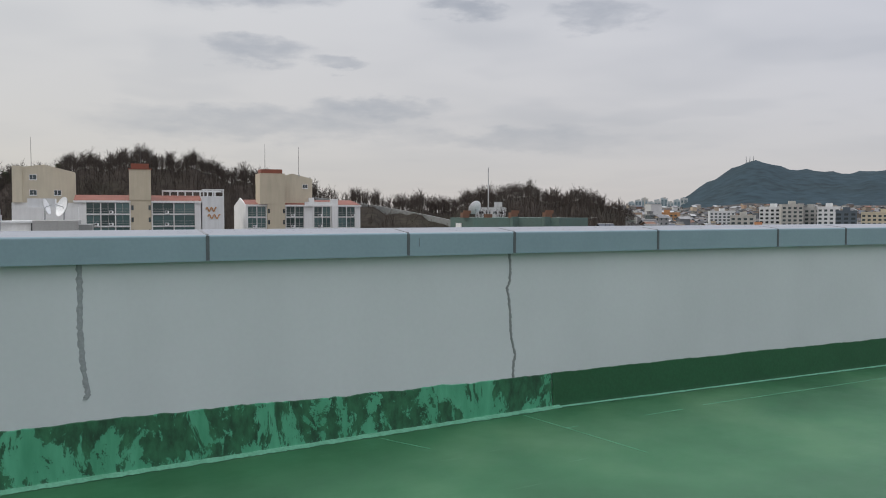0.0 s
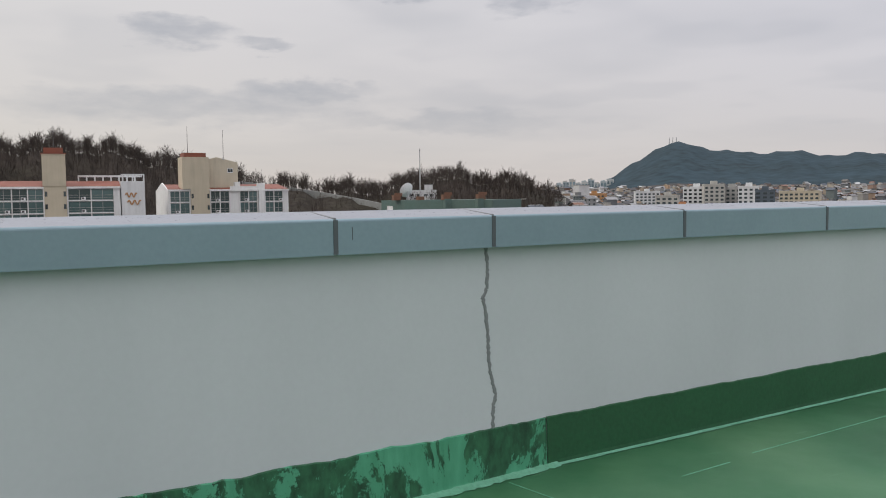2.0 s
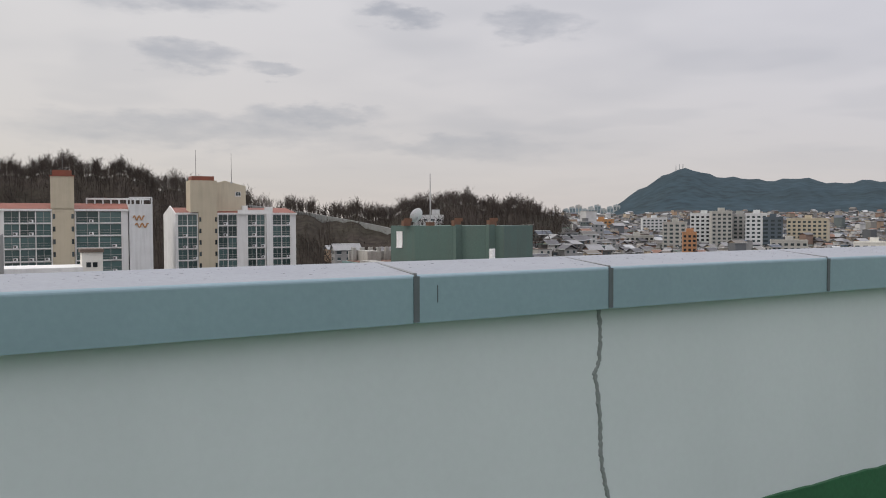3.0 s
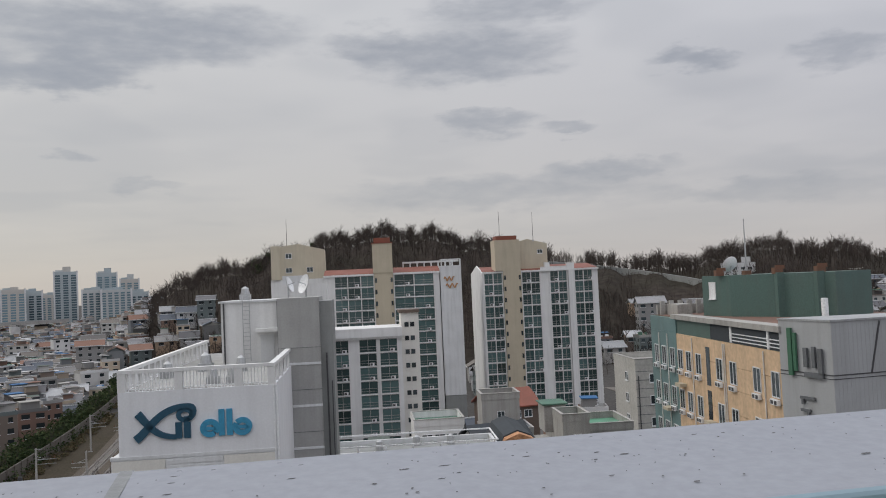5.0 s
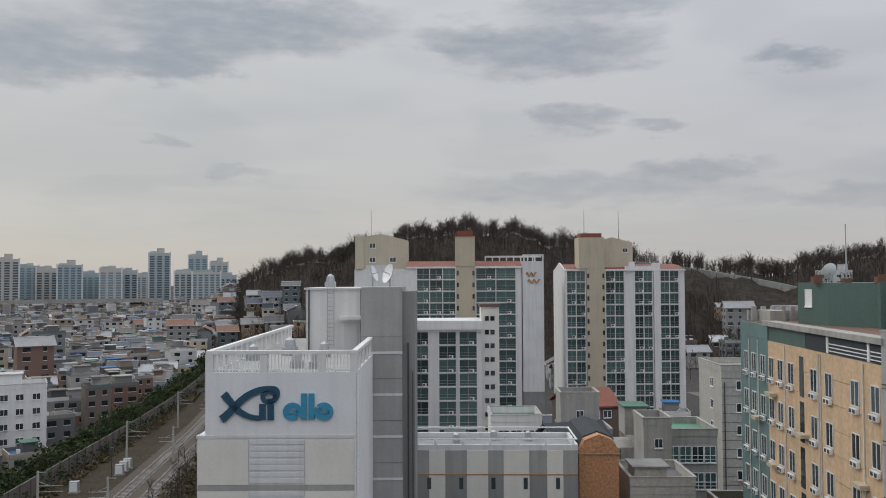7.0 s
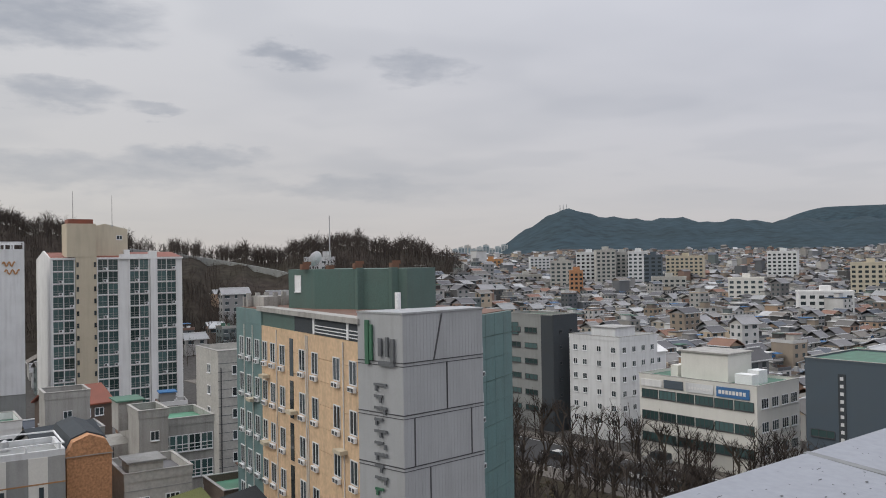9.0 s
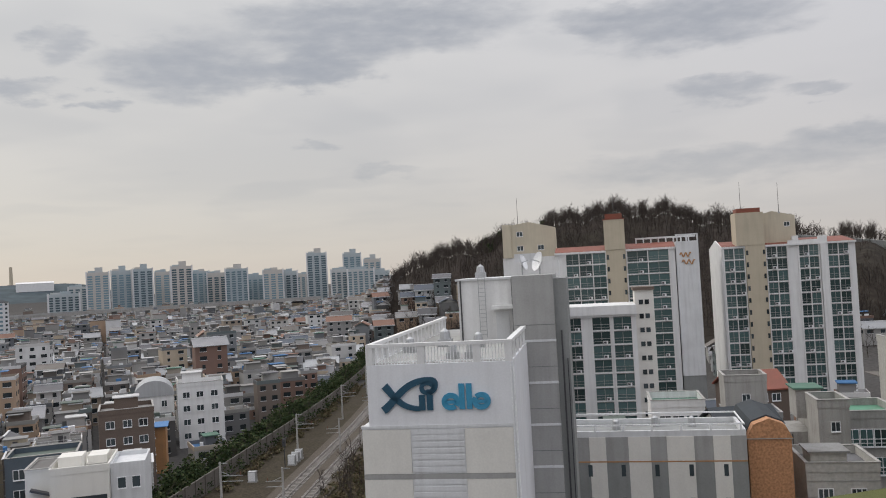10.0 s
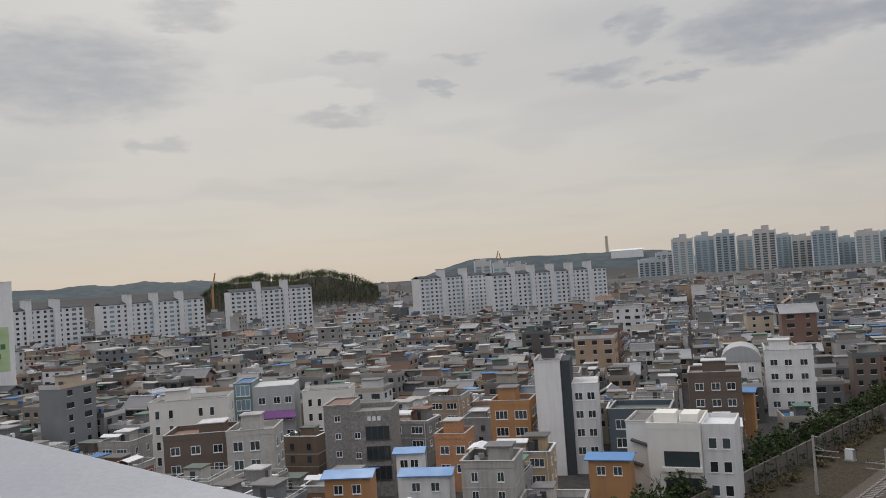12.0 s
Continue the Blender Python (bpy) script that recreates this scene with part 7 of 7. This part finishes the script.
    if r < 560:
        for f in range(fl):
            zz = 1.5 + f * 2.45 + 0.85
            if f == 0 and r > 260:
                continue
            n = 3 if W > 9.5 else 2
            for k in range(n):
                u = -W / 2 + W * (k + 0.5) / n
                ww = rng.choice((0.45, 0.65, 0.95))
                sh.box(T, u - ww, u + ww, -D / 2 - 0.07, -D / 2, zz, zz + 1.1, 3)
                if r < 420:
                    sh.box(T, u - ww - 0.1, u + ww + 0.1, -D / 2 - 0.12, -D / 2, zz - 0.12, zz - 0.01, 4)
            for k in range(2):
                v = -D / 2 + D * (k + 0.5) / 2
                s_ = 1 if a > 0 else -1
                x0 = s_ * W / 2
                sh.box(T, min(x0, x0 + s_ * 0.07), max(x0, x0 + s_ * 0.07), v - 0.55, v + 0.55, zz, zz + 1.1, 3)
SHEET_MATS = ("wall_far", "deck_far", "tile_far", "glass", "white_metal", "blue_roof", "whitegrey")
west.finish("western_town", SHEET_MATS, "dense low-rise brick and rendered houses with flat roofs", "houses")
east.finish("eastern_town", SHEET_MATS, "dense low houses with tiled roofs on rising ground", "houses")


# ---- white slab apartments in the west ----
def polar(az, r):
    return EYE.x - math.sin(radians(az)) * r, EYE.y + math.cos(radians(az)) * r


def slab_flats(az0, az1, r0, r1, top, units, floors=14, tower_h=5.5):
    (xa, ya), (xb, yb) = polar(az0, r0), polar(az1, r1)
    L_ = math.hypot(xb - xa, yb - ya)
    b = thing("apartment_slab", "long white apartment slab with dark roof edges and lift towers", "apartment building", pose(xa, ya, G, 0, 0, math.degrees(math.atan2(yb - ya, xb - xa))), "white apartment slabs")
    H, D = top - G, 11.0
    uw = L_ / units
    fl = 2.72
    wins, tint = [], []
    for i in range(units):
        dv = 0.0 if i % 2 == 0 else 1.3
        part("unit", boxes("unit", [(i * uw, (i + 1) * uw, dv, D + dv, 0, H)], M["whitegrey"]), b)
        vs, fs = gable(i * uw + 0.3, (i + 1) * uw - 0.3, dv, D + dv, H + 0.1, 1.7, 0.25)
        part("roof", raw("roof", vs, fs, M["charcoal"]), b, "dark roof")
        bays = max(2, int(uw / 3.5))
        for k in range(bays):
            u = i * uw + uw * (k + 0.5) / bays
            big = (i + k) % 3 == 1
            w = 1.25 if big else 0.75
            for f in range(floors):
                z = H - (f + 1) * fl
                if z > -0.5:
                    wins.append((u - w, u + w, dv - 0.12, dv, z + 0.7, z + 2.0))
                    tint.append(1 if big else 0)
        if i < units - 1 or units == 2:
            u = (i + 1) * uw
            part("lift_tower", boxes("lift_tower", [(u - 1.6, u + 1.6, -0.9, 6, 0, H + tower_h)], M["whitegrey"]), b)
            part("tower_cap", boxes("tower_cap", [(u - 1.9, u + 1.9, -1.2, 6.3, H + tower_h, H + tower_h + 0.4)], M["grey"]), b)
    tagged(part("window_grid", boxes("window_grid", wins, [M["glass"], M["glass_tower"]], tint), b, "rows of small dark windows"), kind="stuff")
    return b


slab_flats(40.4, 32.6, 560, 610, -2.6, 6)
slab_flats(45.4, 40.8, 560, 590, -1.6, 3)
slab_flats(58.2, 52.8, 540, 560, -1.6, 3)
slab_flats(66.2, 59.8, 520, 545, -4.0, 4)
slab_flats(72.0, 67.2, 500, 520, -3.5, 3)
sb = block("sign_building", "pale building with a large green poster on its wall", *polar(75.0, 300), 72, 20, 10, 40.5, "white", s=(3, 9), e=(3, 7), win=(1.2, 1.2, 2), top_skip=1)
part("poster", boxes("poster", [(1, 18.5, -0.15, -0.05, 13, 27)], M["sign_pale"]), sb, "large pale green poster")
part("poster_bar", boxes("poster_bar", [(6 + i * 2, 7.4 + i * 2, -0.2, -0.15, 20, 21.6) for i in range(6)] + [(13, 16, -0.2, -0.15, 17, 18.6)], M["sign_green"]), sb, "dark bars")


# ---- far towers ----
def far_tower(az, w_deg, r, top_el, mat="tower", steps=1, glass="glass_tower", seed=0):
    x, y = polar(az, r)
    w = 2.5 * r * math.tan(radians(w_deg / 2))
    H = EYE.z + r * math.tan(radians(top_el)) - float(ground_z(x, y)) + 3
    b = thing("tower_block", "tall grey-blue apartment tower in the distance", "tower block", pose(x, y, float(ground_z(x, y)) - 3, 0, 0, az), "distant towers")
    part("wall", boxes("wall", [(-w / 2, w / 2, 0, w * 0.7, 0, H)], M[mat]), b)
    n = max(2, int(w / 6.5))
    rows = range(int((H - 6) / 2.9))
    wins = [(-w / 2 + w * (k + 0.18) / n, -w / 2 + w * (k + 0.82) / n, -0.3, 0.0, 4 + f * 2.9, 5.9 + f * 2.9) for k in range(n) for f in rows]
    wins += [(sx * w / 2 - 0.3 * (sx < 0), sx * w / 2 + 0.3 * (sx > 0), w * 0.2, w * 0.5, 4 + f * 2.9, 5.7 + f * 2.9) for sx in (-1, 1) for f in rows]
    tagged(part("window_grid", boxes("window_grid", wins, M[glass]), b, "rows of small windows"), kind="stuff")
    part("pier", boxes("pier", [(-w / 2 - 0.4, -w / 2 + w * 0.05, -0.6, -0.02, 0, H + 1)], M["whitegrey"]), b)
    part("pier", boxes("pier", [(w / 2 - w * 0.05, w / 2 + 0.4, -0.6, -0.02, 0, H + 1)], M["whitegrey"]), b)
    part("crown", boxes("crown", [(-w * 0.12, w * 0.22, w * 0.1, w * 0.5, H, H + (6 if steps else 3))], M[mat]), b)
    part("shoulder", boxes("shoulder", [(-w * 0.42, -w * 0.1, w * 0.05, w * 0.6, H, H + 2.0)], M[mat]), b)
    return b


for i, (az, wd, r, el, st) in enumerate(((13.65, 1.1, 1080, 1.75, 1), (11.25, 1.0, 1120, 1.6, 1), (9.9, 0.95, 1120, 1.15, 1), (12.0, 1.2, 1040, 0.55, 0), (10.7, 1.5, 1030, 0.50, 0), (9.3, 0.9, 1060, 0.3, 0), (16.6, 1.1, 1060, 0.75, 0), (15.6, 1.0, 1080, 0.62, 0),
                                         (27.6, 1.1, 1070, 1.15, 1), (26.2, 1.0, 1090, 1.2, 1), (24.9, 1.0, 1080, 1.25, 1), (23.7, 0.8, 1110, 1.0, 0), (22.5, 1.1, 1050, 1.3, 1), (21.3, 0.9, 1120, 0.9, 0), (20.3, 1.0, 1100, 0.75, 0), (19.0, 1.2, 1070, 0.95, 1), (17.8, 0.9, 1100, 0.45, 0),
                                         (29.6, 1.5, 1080, -0.1, 0), (28.8, 0.9, 1150, 0.3, 0), (14.6, 0.8, 1200, 0.35, 0), (18.3, 0.7, 1180, 0.3, 0), (8.3, 0.7, 1120, -0.1, 0), (39.8, 0.8, 760, 0.35, 0), (41.0, 0.9, 760, 0.55, 0), (38.6, 0.9, 780, 0.2, 0))):
    far_tower(az, wd, r, el, steps=st)
for i in range(9):
    far_tower(-39.7 - i * 0.42, 0.36, 2000, 0.75 + 0.25 * ((i * 7) % 3) / 2, steps=0)
# mid-rise blocks on the eastern slope
rng = random.Random(77)
for az, r, wd, el, mat in ((-44.5, 640, 2.2, -1.1, "stone"), (-46.9, 620, 1.5, -0.2, "stone"), (-48.7, 660, 1.6, 0.35, "whitegrey"), (-49.9, 640, 1.3, 0.5, "stone"), (-50.9, 650, 1.3, 0.3, "grey"), (-52.0, 640, 1.3, 0.35, "whitegrey"), (-53.0, 640, 1.2, 0.1, "navy"), (-47.9, 560, 0.9, -0.9, "brick"),
                           (-55.0, 680, 2.4, 0.0, "tan"), (-54.0, 560, 2.2, -1.4, "stone"), (-58.8, 520, 2.2, -1.5, "cream"), (-45.6, 820, 1.6, 0.1, "whitegrey"), (-42.0, 760, 1.6, 0.0, "ochre"), (-40.3, 600, 1.4, -0.4, "white"), (-61.0, 700, 1.8, 0.2, "whitegrey"), (-63.5, 420, 3.2, -2.4, "white"), (-66.0, 560, 2.2, -0.6, "beige"), (-69.5, 430, 3.0, -1.2, "grey"), (-73, 380, 3.5, -1.0, "cream"), (-38.6, 470, 3.2, -2.5, "stone"), (-36.0, 420, 3.0, -1.6, "stone")):
    x, y = polar(az, r)
    W = 2 * r * math.tan(radians(wd / 2))
    z = float(ground_z(x, y)) - 2
    H = EYE.z + r * math.tan(radians(el)) - z
    b = thing("apartment_block", "mid-rise block standing over the low houses", "apartment building", pose(x, y, z, 0, 0, az + rng.uniform(-12, 12)), "mid-rise blocks")
    part("wall", boxes("wall", [(-W / 2, W / 2, 0, 12, 0, H)], M[mat]), b)
    part("roof_edge", boxes("roof_edge", parapet_ring(-W / 2 - 0.2, W / 2 + 0.2, -0.2, 12.2, H, 0.9, 0.4), M[mat]), b)
    n, m_ = max(3, int(W / 3.4)), max(2, int((H - 3) / 2.9))
    wins = [(-W / 2 + W * (k + 0.22) / n, -W / 2 + W * (k + 0.78) / n, -0.15, 0, H - 2.7 - f * 2.9, H - 1.2 - f * 2.9) for k in range(n) for f in range(m_)]
    tagged(part("window_grid", boxes("window_grid", wins, M["glass"]), b, "rows of dark windows"), kind="stuff")
    part("stair_house", boxes("stair_house", [(-2, 2.5, 3, 8, H, H + 3.2)], M[mat]), b)

# chimney of the waste plant, cranes, viaduct
cx, cy = polar(32.5, 2350)
ch = thing("chimney", "tall pale industrial chimney in the distance", "chimney", pose(cx, cy, float(ground_z(cx, cy)) - 5))
part("stack", cyl_mesh("stack", 4.6, EYE.z + 2350 * math.tan(radians(1.72)) - float(ground_z(cx, cy)) + 5, M["tan"], 16, 3.6), ch)
part("base", boxes("base", [(-7, 7, -7, 7, 0, 6)], M["concrete"]), ch)
wx, wy = polar(31.2, 2150)
ph_ = thing("plant_hall", "long white industrial roof in the distance", "hall", pose(wx, wy, float(ground_z(wx, wy)), 0, 0, 31))
part("wall", boxes("wall", [(-40, 40, 0, 60, 0, 19)], M["white"]), ph_)
vs, fs = gable(-40, 40, 0, 60, 19, 4)
part("roof", raw("roof", vs, fs, M["white"]), ph_)
for az, r, h, lean in ((40.2, 780, 20, 14), (39.6, 780, 18, -10), (59.3, 820, 18, 12)):
    x, y = polar(az, r)
    cr = thing("tower_crane", "thin construction crane against the sky", "crane", pose(x, y, G + 25))
    part("jib", boxes("jib", [(-0.5, 0.5, -0.5, 0.5, 0, h * 0.9)], M["ochre"]), cr, "", pose(0, 0, h * 0.45, 0, lean, 40))
    part("tower", boxes("tower", [(-0.8, 0.8, -0.8, 0.8, -25, h * 0.5)], M["ochre"]), cr)
pa, pb = polar(33, 800), polar(13.5, 820)
vd = thing("viaduct", "grey concrete road viaduct on piers", "viaduct", pose(pa[0], pa[1], G, 0, 0, math.degrees(math.atan2(pb[1] - pa[1], pb[0] - pa[0]))))
Lv = math.hypot(pb[0] - pa[0], pb[1] - pa[1])
part("deck", boxes("deck", [(0, Lv, 0, 12, 14.4, 16.2)], M["concrete"]), vd)
part("barrier", boxes("barrier", [(0, Lv, -0.2, 0.2, 16.2, 17.6)], M["grey"]), vd)
pm = boxes("pier", [(-1.2, 1.2, 3, 9, 0, 14.4)], M["concrete"])
for i in range(int(Lv / 28)):
    part("pier", pm, vd, "", pose(12 + i * 28, 0, 0))
for i in range(3):
    x, y = polar(-46.9 - i * 0.22, 2480)
    mm = thing("radio_mast", "radio mast on the mountain top", "mast", pose(x, y, float(ground_z(x, y)) - 2))
    part("lattice", cyl_mesh("lattice", 1.8, 26 - 3 * i, M["metal"], 6, 0.6), mm)
    part("hut", boxes("hut", [(-5, 5, -4, 4, 0, 5)], M["concrete"]), mm)
# curving retaining wall and path on the wooded hill
def terrace(az):
    """How far off the hill path runs at a bearing, and the height of its wall's top."""
    el = 0.66 - 0.15 * (-21.4 - az) - 0.006 * (-21.4 - az) ** 2
    for r in range(290, 480, 2):
        top = EYE.z + r * math.tan(radians(el))
        if float(ground_z(*polar(az, r))) > top - 2.2:
            return r, top
    return 480, EYE.z + 480 * math.tan(radians(el))


PATH_R = {k: terrace(-17.0 - 0.3 * k) for k in range(42)}
vs, fs = [], []
for k in range(42):
    near = [PATH_R[q][0] for q in range(max(0, k - 5), min(42, k + 6))]
    r, az = sum(near) / len(near), -17.0 - 0.3 * k
    x, y = polar(az, r)
    z = EYE.z + (PATH_R[k][1] - EYE.z) * r / PATH_R[k][0]
    bx, by = polar(az, r + 3.0)
    vs += [(x, y, z - 5), (x, y, z), (bx, by, z + 0.15), (bx, by, z - 5)]
for k in range(41):
    o = 4 * k
    fs += [(o, o + 4, o + 5, o + 1), (o + 1, o + 5, o + 6, o + 2), (o + 2, o + 6, o + 7, o + 3)]
single("retaining_wall", raw("retaining_wall", vs, fs, M["midgrey"]), "grey retaining wall and path curving round the wooded hill", "wall", kind="structure")
hx, hy = polar(-29.3, 405)
hh_ = block("house", "pale house on the wooded hill's shoulder", hx, hy, -30, 15, 9, 8.5, "whitegrey", s=(2.5, 6, 9.5, 12.5), win=(2.0, 1.3, 3), base=EYE.z - 6.5, tank=(9.0, 2.0, 4.0, 4.0, 3.4))
part("plinth", boxes("plinth", [(-1.5, 16.5, -0.8, 9.8, -6, -0.02)], M["concrete"]), hh_)


# ---- trees ----
def limb(vs, fs, a, b, ra, rb, n=4):
    d = (b - a).normalized()
    s = d.orthogonal().normalized()
    t = d.cross(s)
    o = len(vs)
    for p, r in ((a, ra), (b, rb)):
        for i in range(n):
            k = 2 * math.pi * i / n
            vs.append(tuple(p + (s * math.cos(k) + t * math.sin(k)) * r))
    for i in range(n):
        fs.append((o + i, o + (i + 1) % n, o + n + (i + 1) % n, o + n + i))


def grow(r, vs, fs, a, d, length, rad, depth, twigs):
    b = a + d * length
    v, f = (vs, fs) if depth > 1 else twigs
    limb(v, f, a, b, rad, rad * 0.62, 5 if depth > 3 else 3)
    if depth == 0:
        return
    for _ in range(3 if depth > 1 else 4):
        nd = (d + Vector((r.uniform(-1, 1), r.uniform(-1, 1), r.uniform(-0.15, 0.75))) * 0.75).normalized()
        grow(r, vs, fs, a.lerp(b, r.uniform(0.55, 1.0)), nd, length * r.uniform(0.55, 0.8), rad * 0.60, depth - 1, twigs)


def bare_tree(seed, h):
    r = random.Random(seed)
    t = thing("bare_tree", "leafless street tree with a spreading crown of twigs", "tree", pose(0, 0, G), "street trees")
    vs, fs, tw = [], [], ([], [])
    grow(r, vs, fs, Vector((0, 0, 0)), Vector((r.uniform(-0.05, 0.05), 0, 1)).normalized(), h * 0.30, h * 0.026, 5, tw)
    part("trunk", raw("trunk", vs, fs, M["bark"]), t)
    part("crown", raw("crown", tw[0], tw[1], M["twig"]), t)
    return t


rng = random.Random(31)
protos = [bare_tree(40 + i, 9.5) for i in range(4)]
spots = [(rng.uniform(112.8, 116.0), 30 + i * 7.0 + rng.uniform(-1.5, 1.5)) for i in range(15)] + [(rng.uniform(93, 98), 36 + i * 6.5 + rng.uniform(-1.5, 1.5)) for i in range(18)] + [(rng.uniform(62, 97), rng.uniform(42, 132)) for i in range(58)]
for i, (x, y) in enumerate(spots):
    m = pose(x, y, G, 0, 0, rng.uniform(0, 360)) @ Matrix.Scale(rng.uniform(0.75, 1.2), 4)
    if i < 4:
        protos[i].matrix_world = m
    else:
        c = copy_thing(protos[i % 4], m)
        c.scale = m.to_scale()


def wood(name, label, spots, hmin, hmax, seed, mat="twig", dense=7):
    """A leafless wood: every tree a stem with a fan of thin boughs, joined."""
    r = random.Random(seed)
    vs, fs = [], []
    for x, y in spots:
        z = float(ground_z(x, y)) - 0.5
        h = r.uniform(hmin, hmax)
        base = Vector((x, y, z))
        top = base + Vector((r.uniform(-0.6, 0.6), r.uniform(-0.6, 0.6), h * 0.75))
        limb(vs, fs, base, top, h * 0.016, h * 0.006, 3)
        for k in range(dense):
            f = r.uniform(0.25, 0.98)
            p = base.lerp(top, f)
            d = Vector((r.uniform(-1, 1), r.uniform(-1, 1), r.uniform(0.5, 1.6))).normalized()
            q = p + d * h * r.uniform(0.22, 0.40)
            limb(vs, fs, p, q, h * 0.010, h * 0.003, 3)
            for _ in range(2):
                limb(vs, fs, p.lerp(q, r.uniform(0.4, 0.9)), q + Vector((r.uniform(-1, 1), r.uniform(-1, 1), r.uniform(0, 1))) * h * 0.13, h * 0.006, h * 0.002, 3)
    single(name, raw(name, vs, fs, M[mat]), label, "wood", kind="stuff")


def hill_spots(n, a0, a1, r0, r1, seed, zmin, keep=lambda x, y, r, a: True):
    r_ = random.Random(seed)
    out = []
    while len(out) < n:
        a, r = r_.uniform(a0, a1), r_.uniform(r0, r1)
        x, y = polar(a, r)
        if ground_z(x, y) > zmin and keep(x, y, r, a):
            out.append((x, y))
    return out


def off_path(x, y, r, a):
    if not -29.3 < a < -17:
        return True
    q = PATH_R[int((-17.0 - a) / 0.3)][0]
    return not q - 62 < r < q + 6


wood("hill_wood", "leafless brown wood on the hill", hill_spots(6800, -40, 12, 270, 500, 3, -27, off_path), 5, 9, 3, dense=6)
wood("ridge_wood", "leafless trees along the ridge", hill_spots(1150, -38, 10.5, 438, 495, 4, -6, off_path), 5, 11, 4, dense=12)
wood("mound_wood", "dark wood on a mound in the town", hill_spots(2600, 46.5, 62.5, 790, 960, 5, -24), 6, 10, 5, "leaf", dense=7)
wood("foot_wood", "leafless trees at the hill's foot", hill_spots(350, -30, -14, 215, 340, 6, -34, lambda x, y, r, a: free(x, y, 9)), 6, 10, 6, dense=7)


wood("path_scrub", "low brown scrub on the slope below the hill path", [p for p in hill_spots(2600, -31, -16, 270, 470, 41, -28) if not off_path(*p, math.hypot(p[0] - EYE.x, p[1] - EYE.y), math.degrees(math.atan2(EYE.x - p[0], p[1] - EYE.y)))], 1.4, 3.0, 42, dense=6)


def clumps(name, label, spots, mat, seed, smin, smax, leaves=60, size=0.3):
    """Shrubs and evergreens: many small leaf blades in ragged clumps round short stems."""
    r = random.Random(seed)
    vs, fs = [], []
    for x, y, tall in spots:
        z = float(ground_z(x, y))
        s = r.uniform(smin, smax)
        limb(vs, fs, Vector((x, y, z)), Vector((x, y, z + s * tall * 0.7)), 0.09, 0.04, 4)
        for _ in range(leaves):
            k = r.random()
            rad = s * (1.0 - 0.75 * k if tall > 1.5 else math.sqrt(max(0.02, 1 - (2 * k - 1) ** 2))) * math.sqrt(r.random())
            an = r.uniform(0, 6.283)
            c = Vector((x + rad * math.cos(an), y + rad * math.sin(an), z + 0.15 + s * tall * k))
            u = Vector((r.uniform(-1, 1), r.uniform(-1, 1), r.uniform(-0.6, 0.6))).normalized() * size * r.uniform(0.6, 1.4)
            v = u.cross(Vector((r.uniform(-1, 1), r.uniform(-1, 1), r.uniform(-1, 1)))).normalized() * size * r.uniform(0.4, 0.9)
            o = len(vs)
            vs += [tuple(c - u), tuple(c + v * 0.7), tuple(c + u), tuple(c - v)]
            fs.append((o, o + 1, o + 2, o + 3))
    single(name, raw(name, vs, fs, M[mat]), label, "shrubs", kind="stuff")


rng = random.Random(9)
row = []
for i in range(900):
    y = rng.uniform(78, 320)
    row.append((fence_x(y) - rng.uniform(0.7, 4.8), y, rng.choice((1.0, 1.4, 2.0, 2.4))))
clumps("hedge", "dark green shrubs and young pines along the railway wall", row, "leaf", 2, 1.4, 2.6, 110, 0.32)
row = [(rng.uniform(-34.5, -27) if y > 95 else rng.uniform(-33, -24), y, 1.0) for y in (rng.uniform(70, 320) for _ in range(620))] + [(fence_x(y) + rng.uniform(0.5, 3.5), y, 0.7) for y in (rng.uniform(80, 300) for _ in range(200))]
clumps("scrub", "dry brown scrub beside the tracks", row, "scrub", 3, 0.5, 1.5, 60, 0.22)
row = [(x, y, 1.8) for x, y in hill_spots(90, -2, 2.0, 440, 500, 8, 10)] + [(x + rng.uniform(-2, 2), y + rng.uniform(-2, 2), 1.5) for x, y in TREES_AT[:160]]
clumps("evergreens", "dark evergreen trees on the hill and between houses", row, "leaf", 4, 1.8, 3.6, 70, 0.6)
row = [(rng.uniform(68, 92), rng.uniform(38, 130), 0.8) for _ in range(160)]
wood("street_wood", "leafless brown trees standing close along the street", [(rng.uniform(60, 98), rng.uniform(40, 140)) for _ in range(300)] + [(rng.choice((rng.uniform(93, 98.3), rng.uniform(112.8, 116.2))), rng.uniform(55, 130)) for _ in range(120)], 5, 9.5, 17, dense=9)
clumps("verge", "dry brown scrub under the street trees", row, "scrub", 6, 0.5, 1.3, 45, 0.22)
wood("lineside_wood", "thin leafless saplings beside the tracks", [(rng.uniform(-35, -26), rng.uniform(110, 320)) for _ in range(150)] + [(fence_x(y) - rng.uniform(0, 4), y) for y in (rng.uniform(90, 320) for _ in range(90))], 3, 6.5, 12, dense=6)
wood("town_trees", "leafless trees between the houses", TREES_AT[160:] , 5, 9, 14, dense=8)
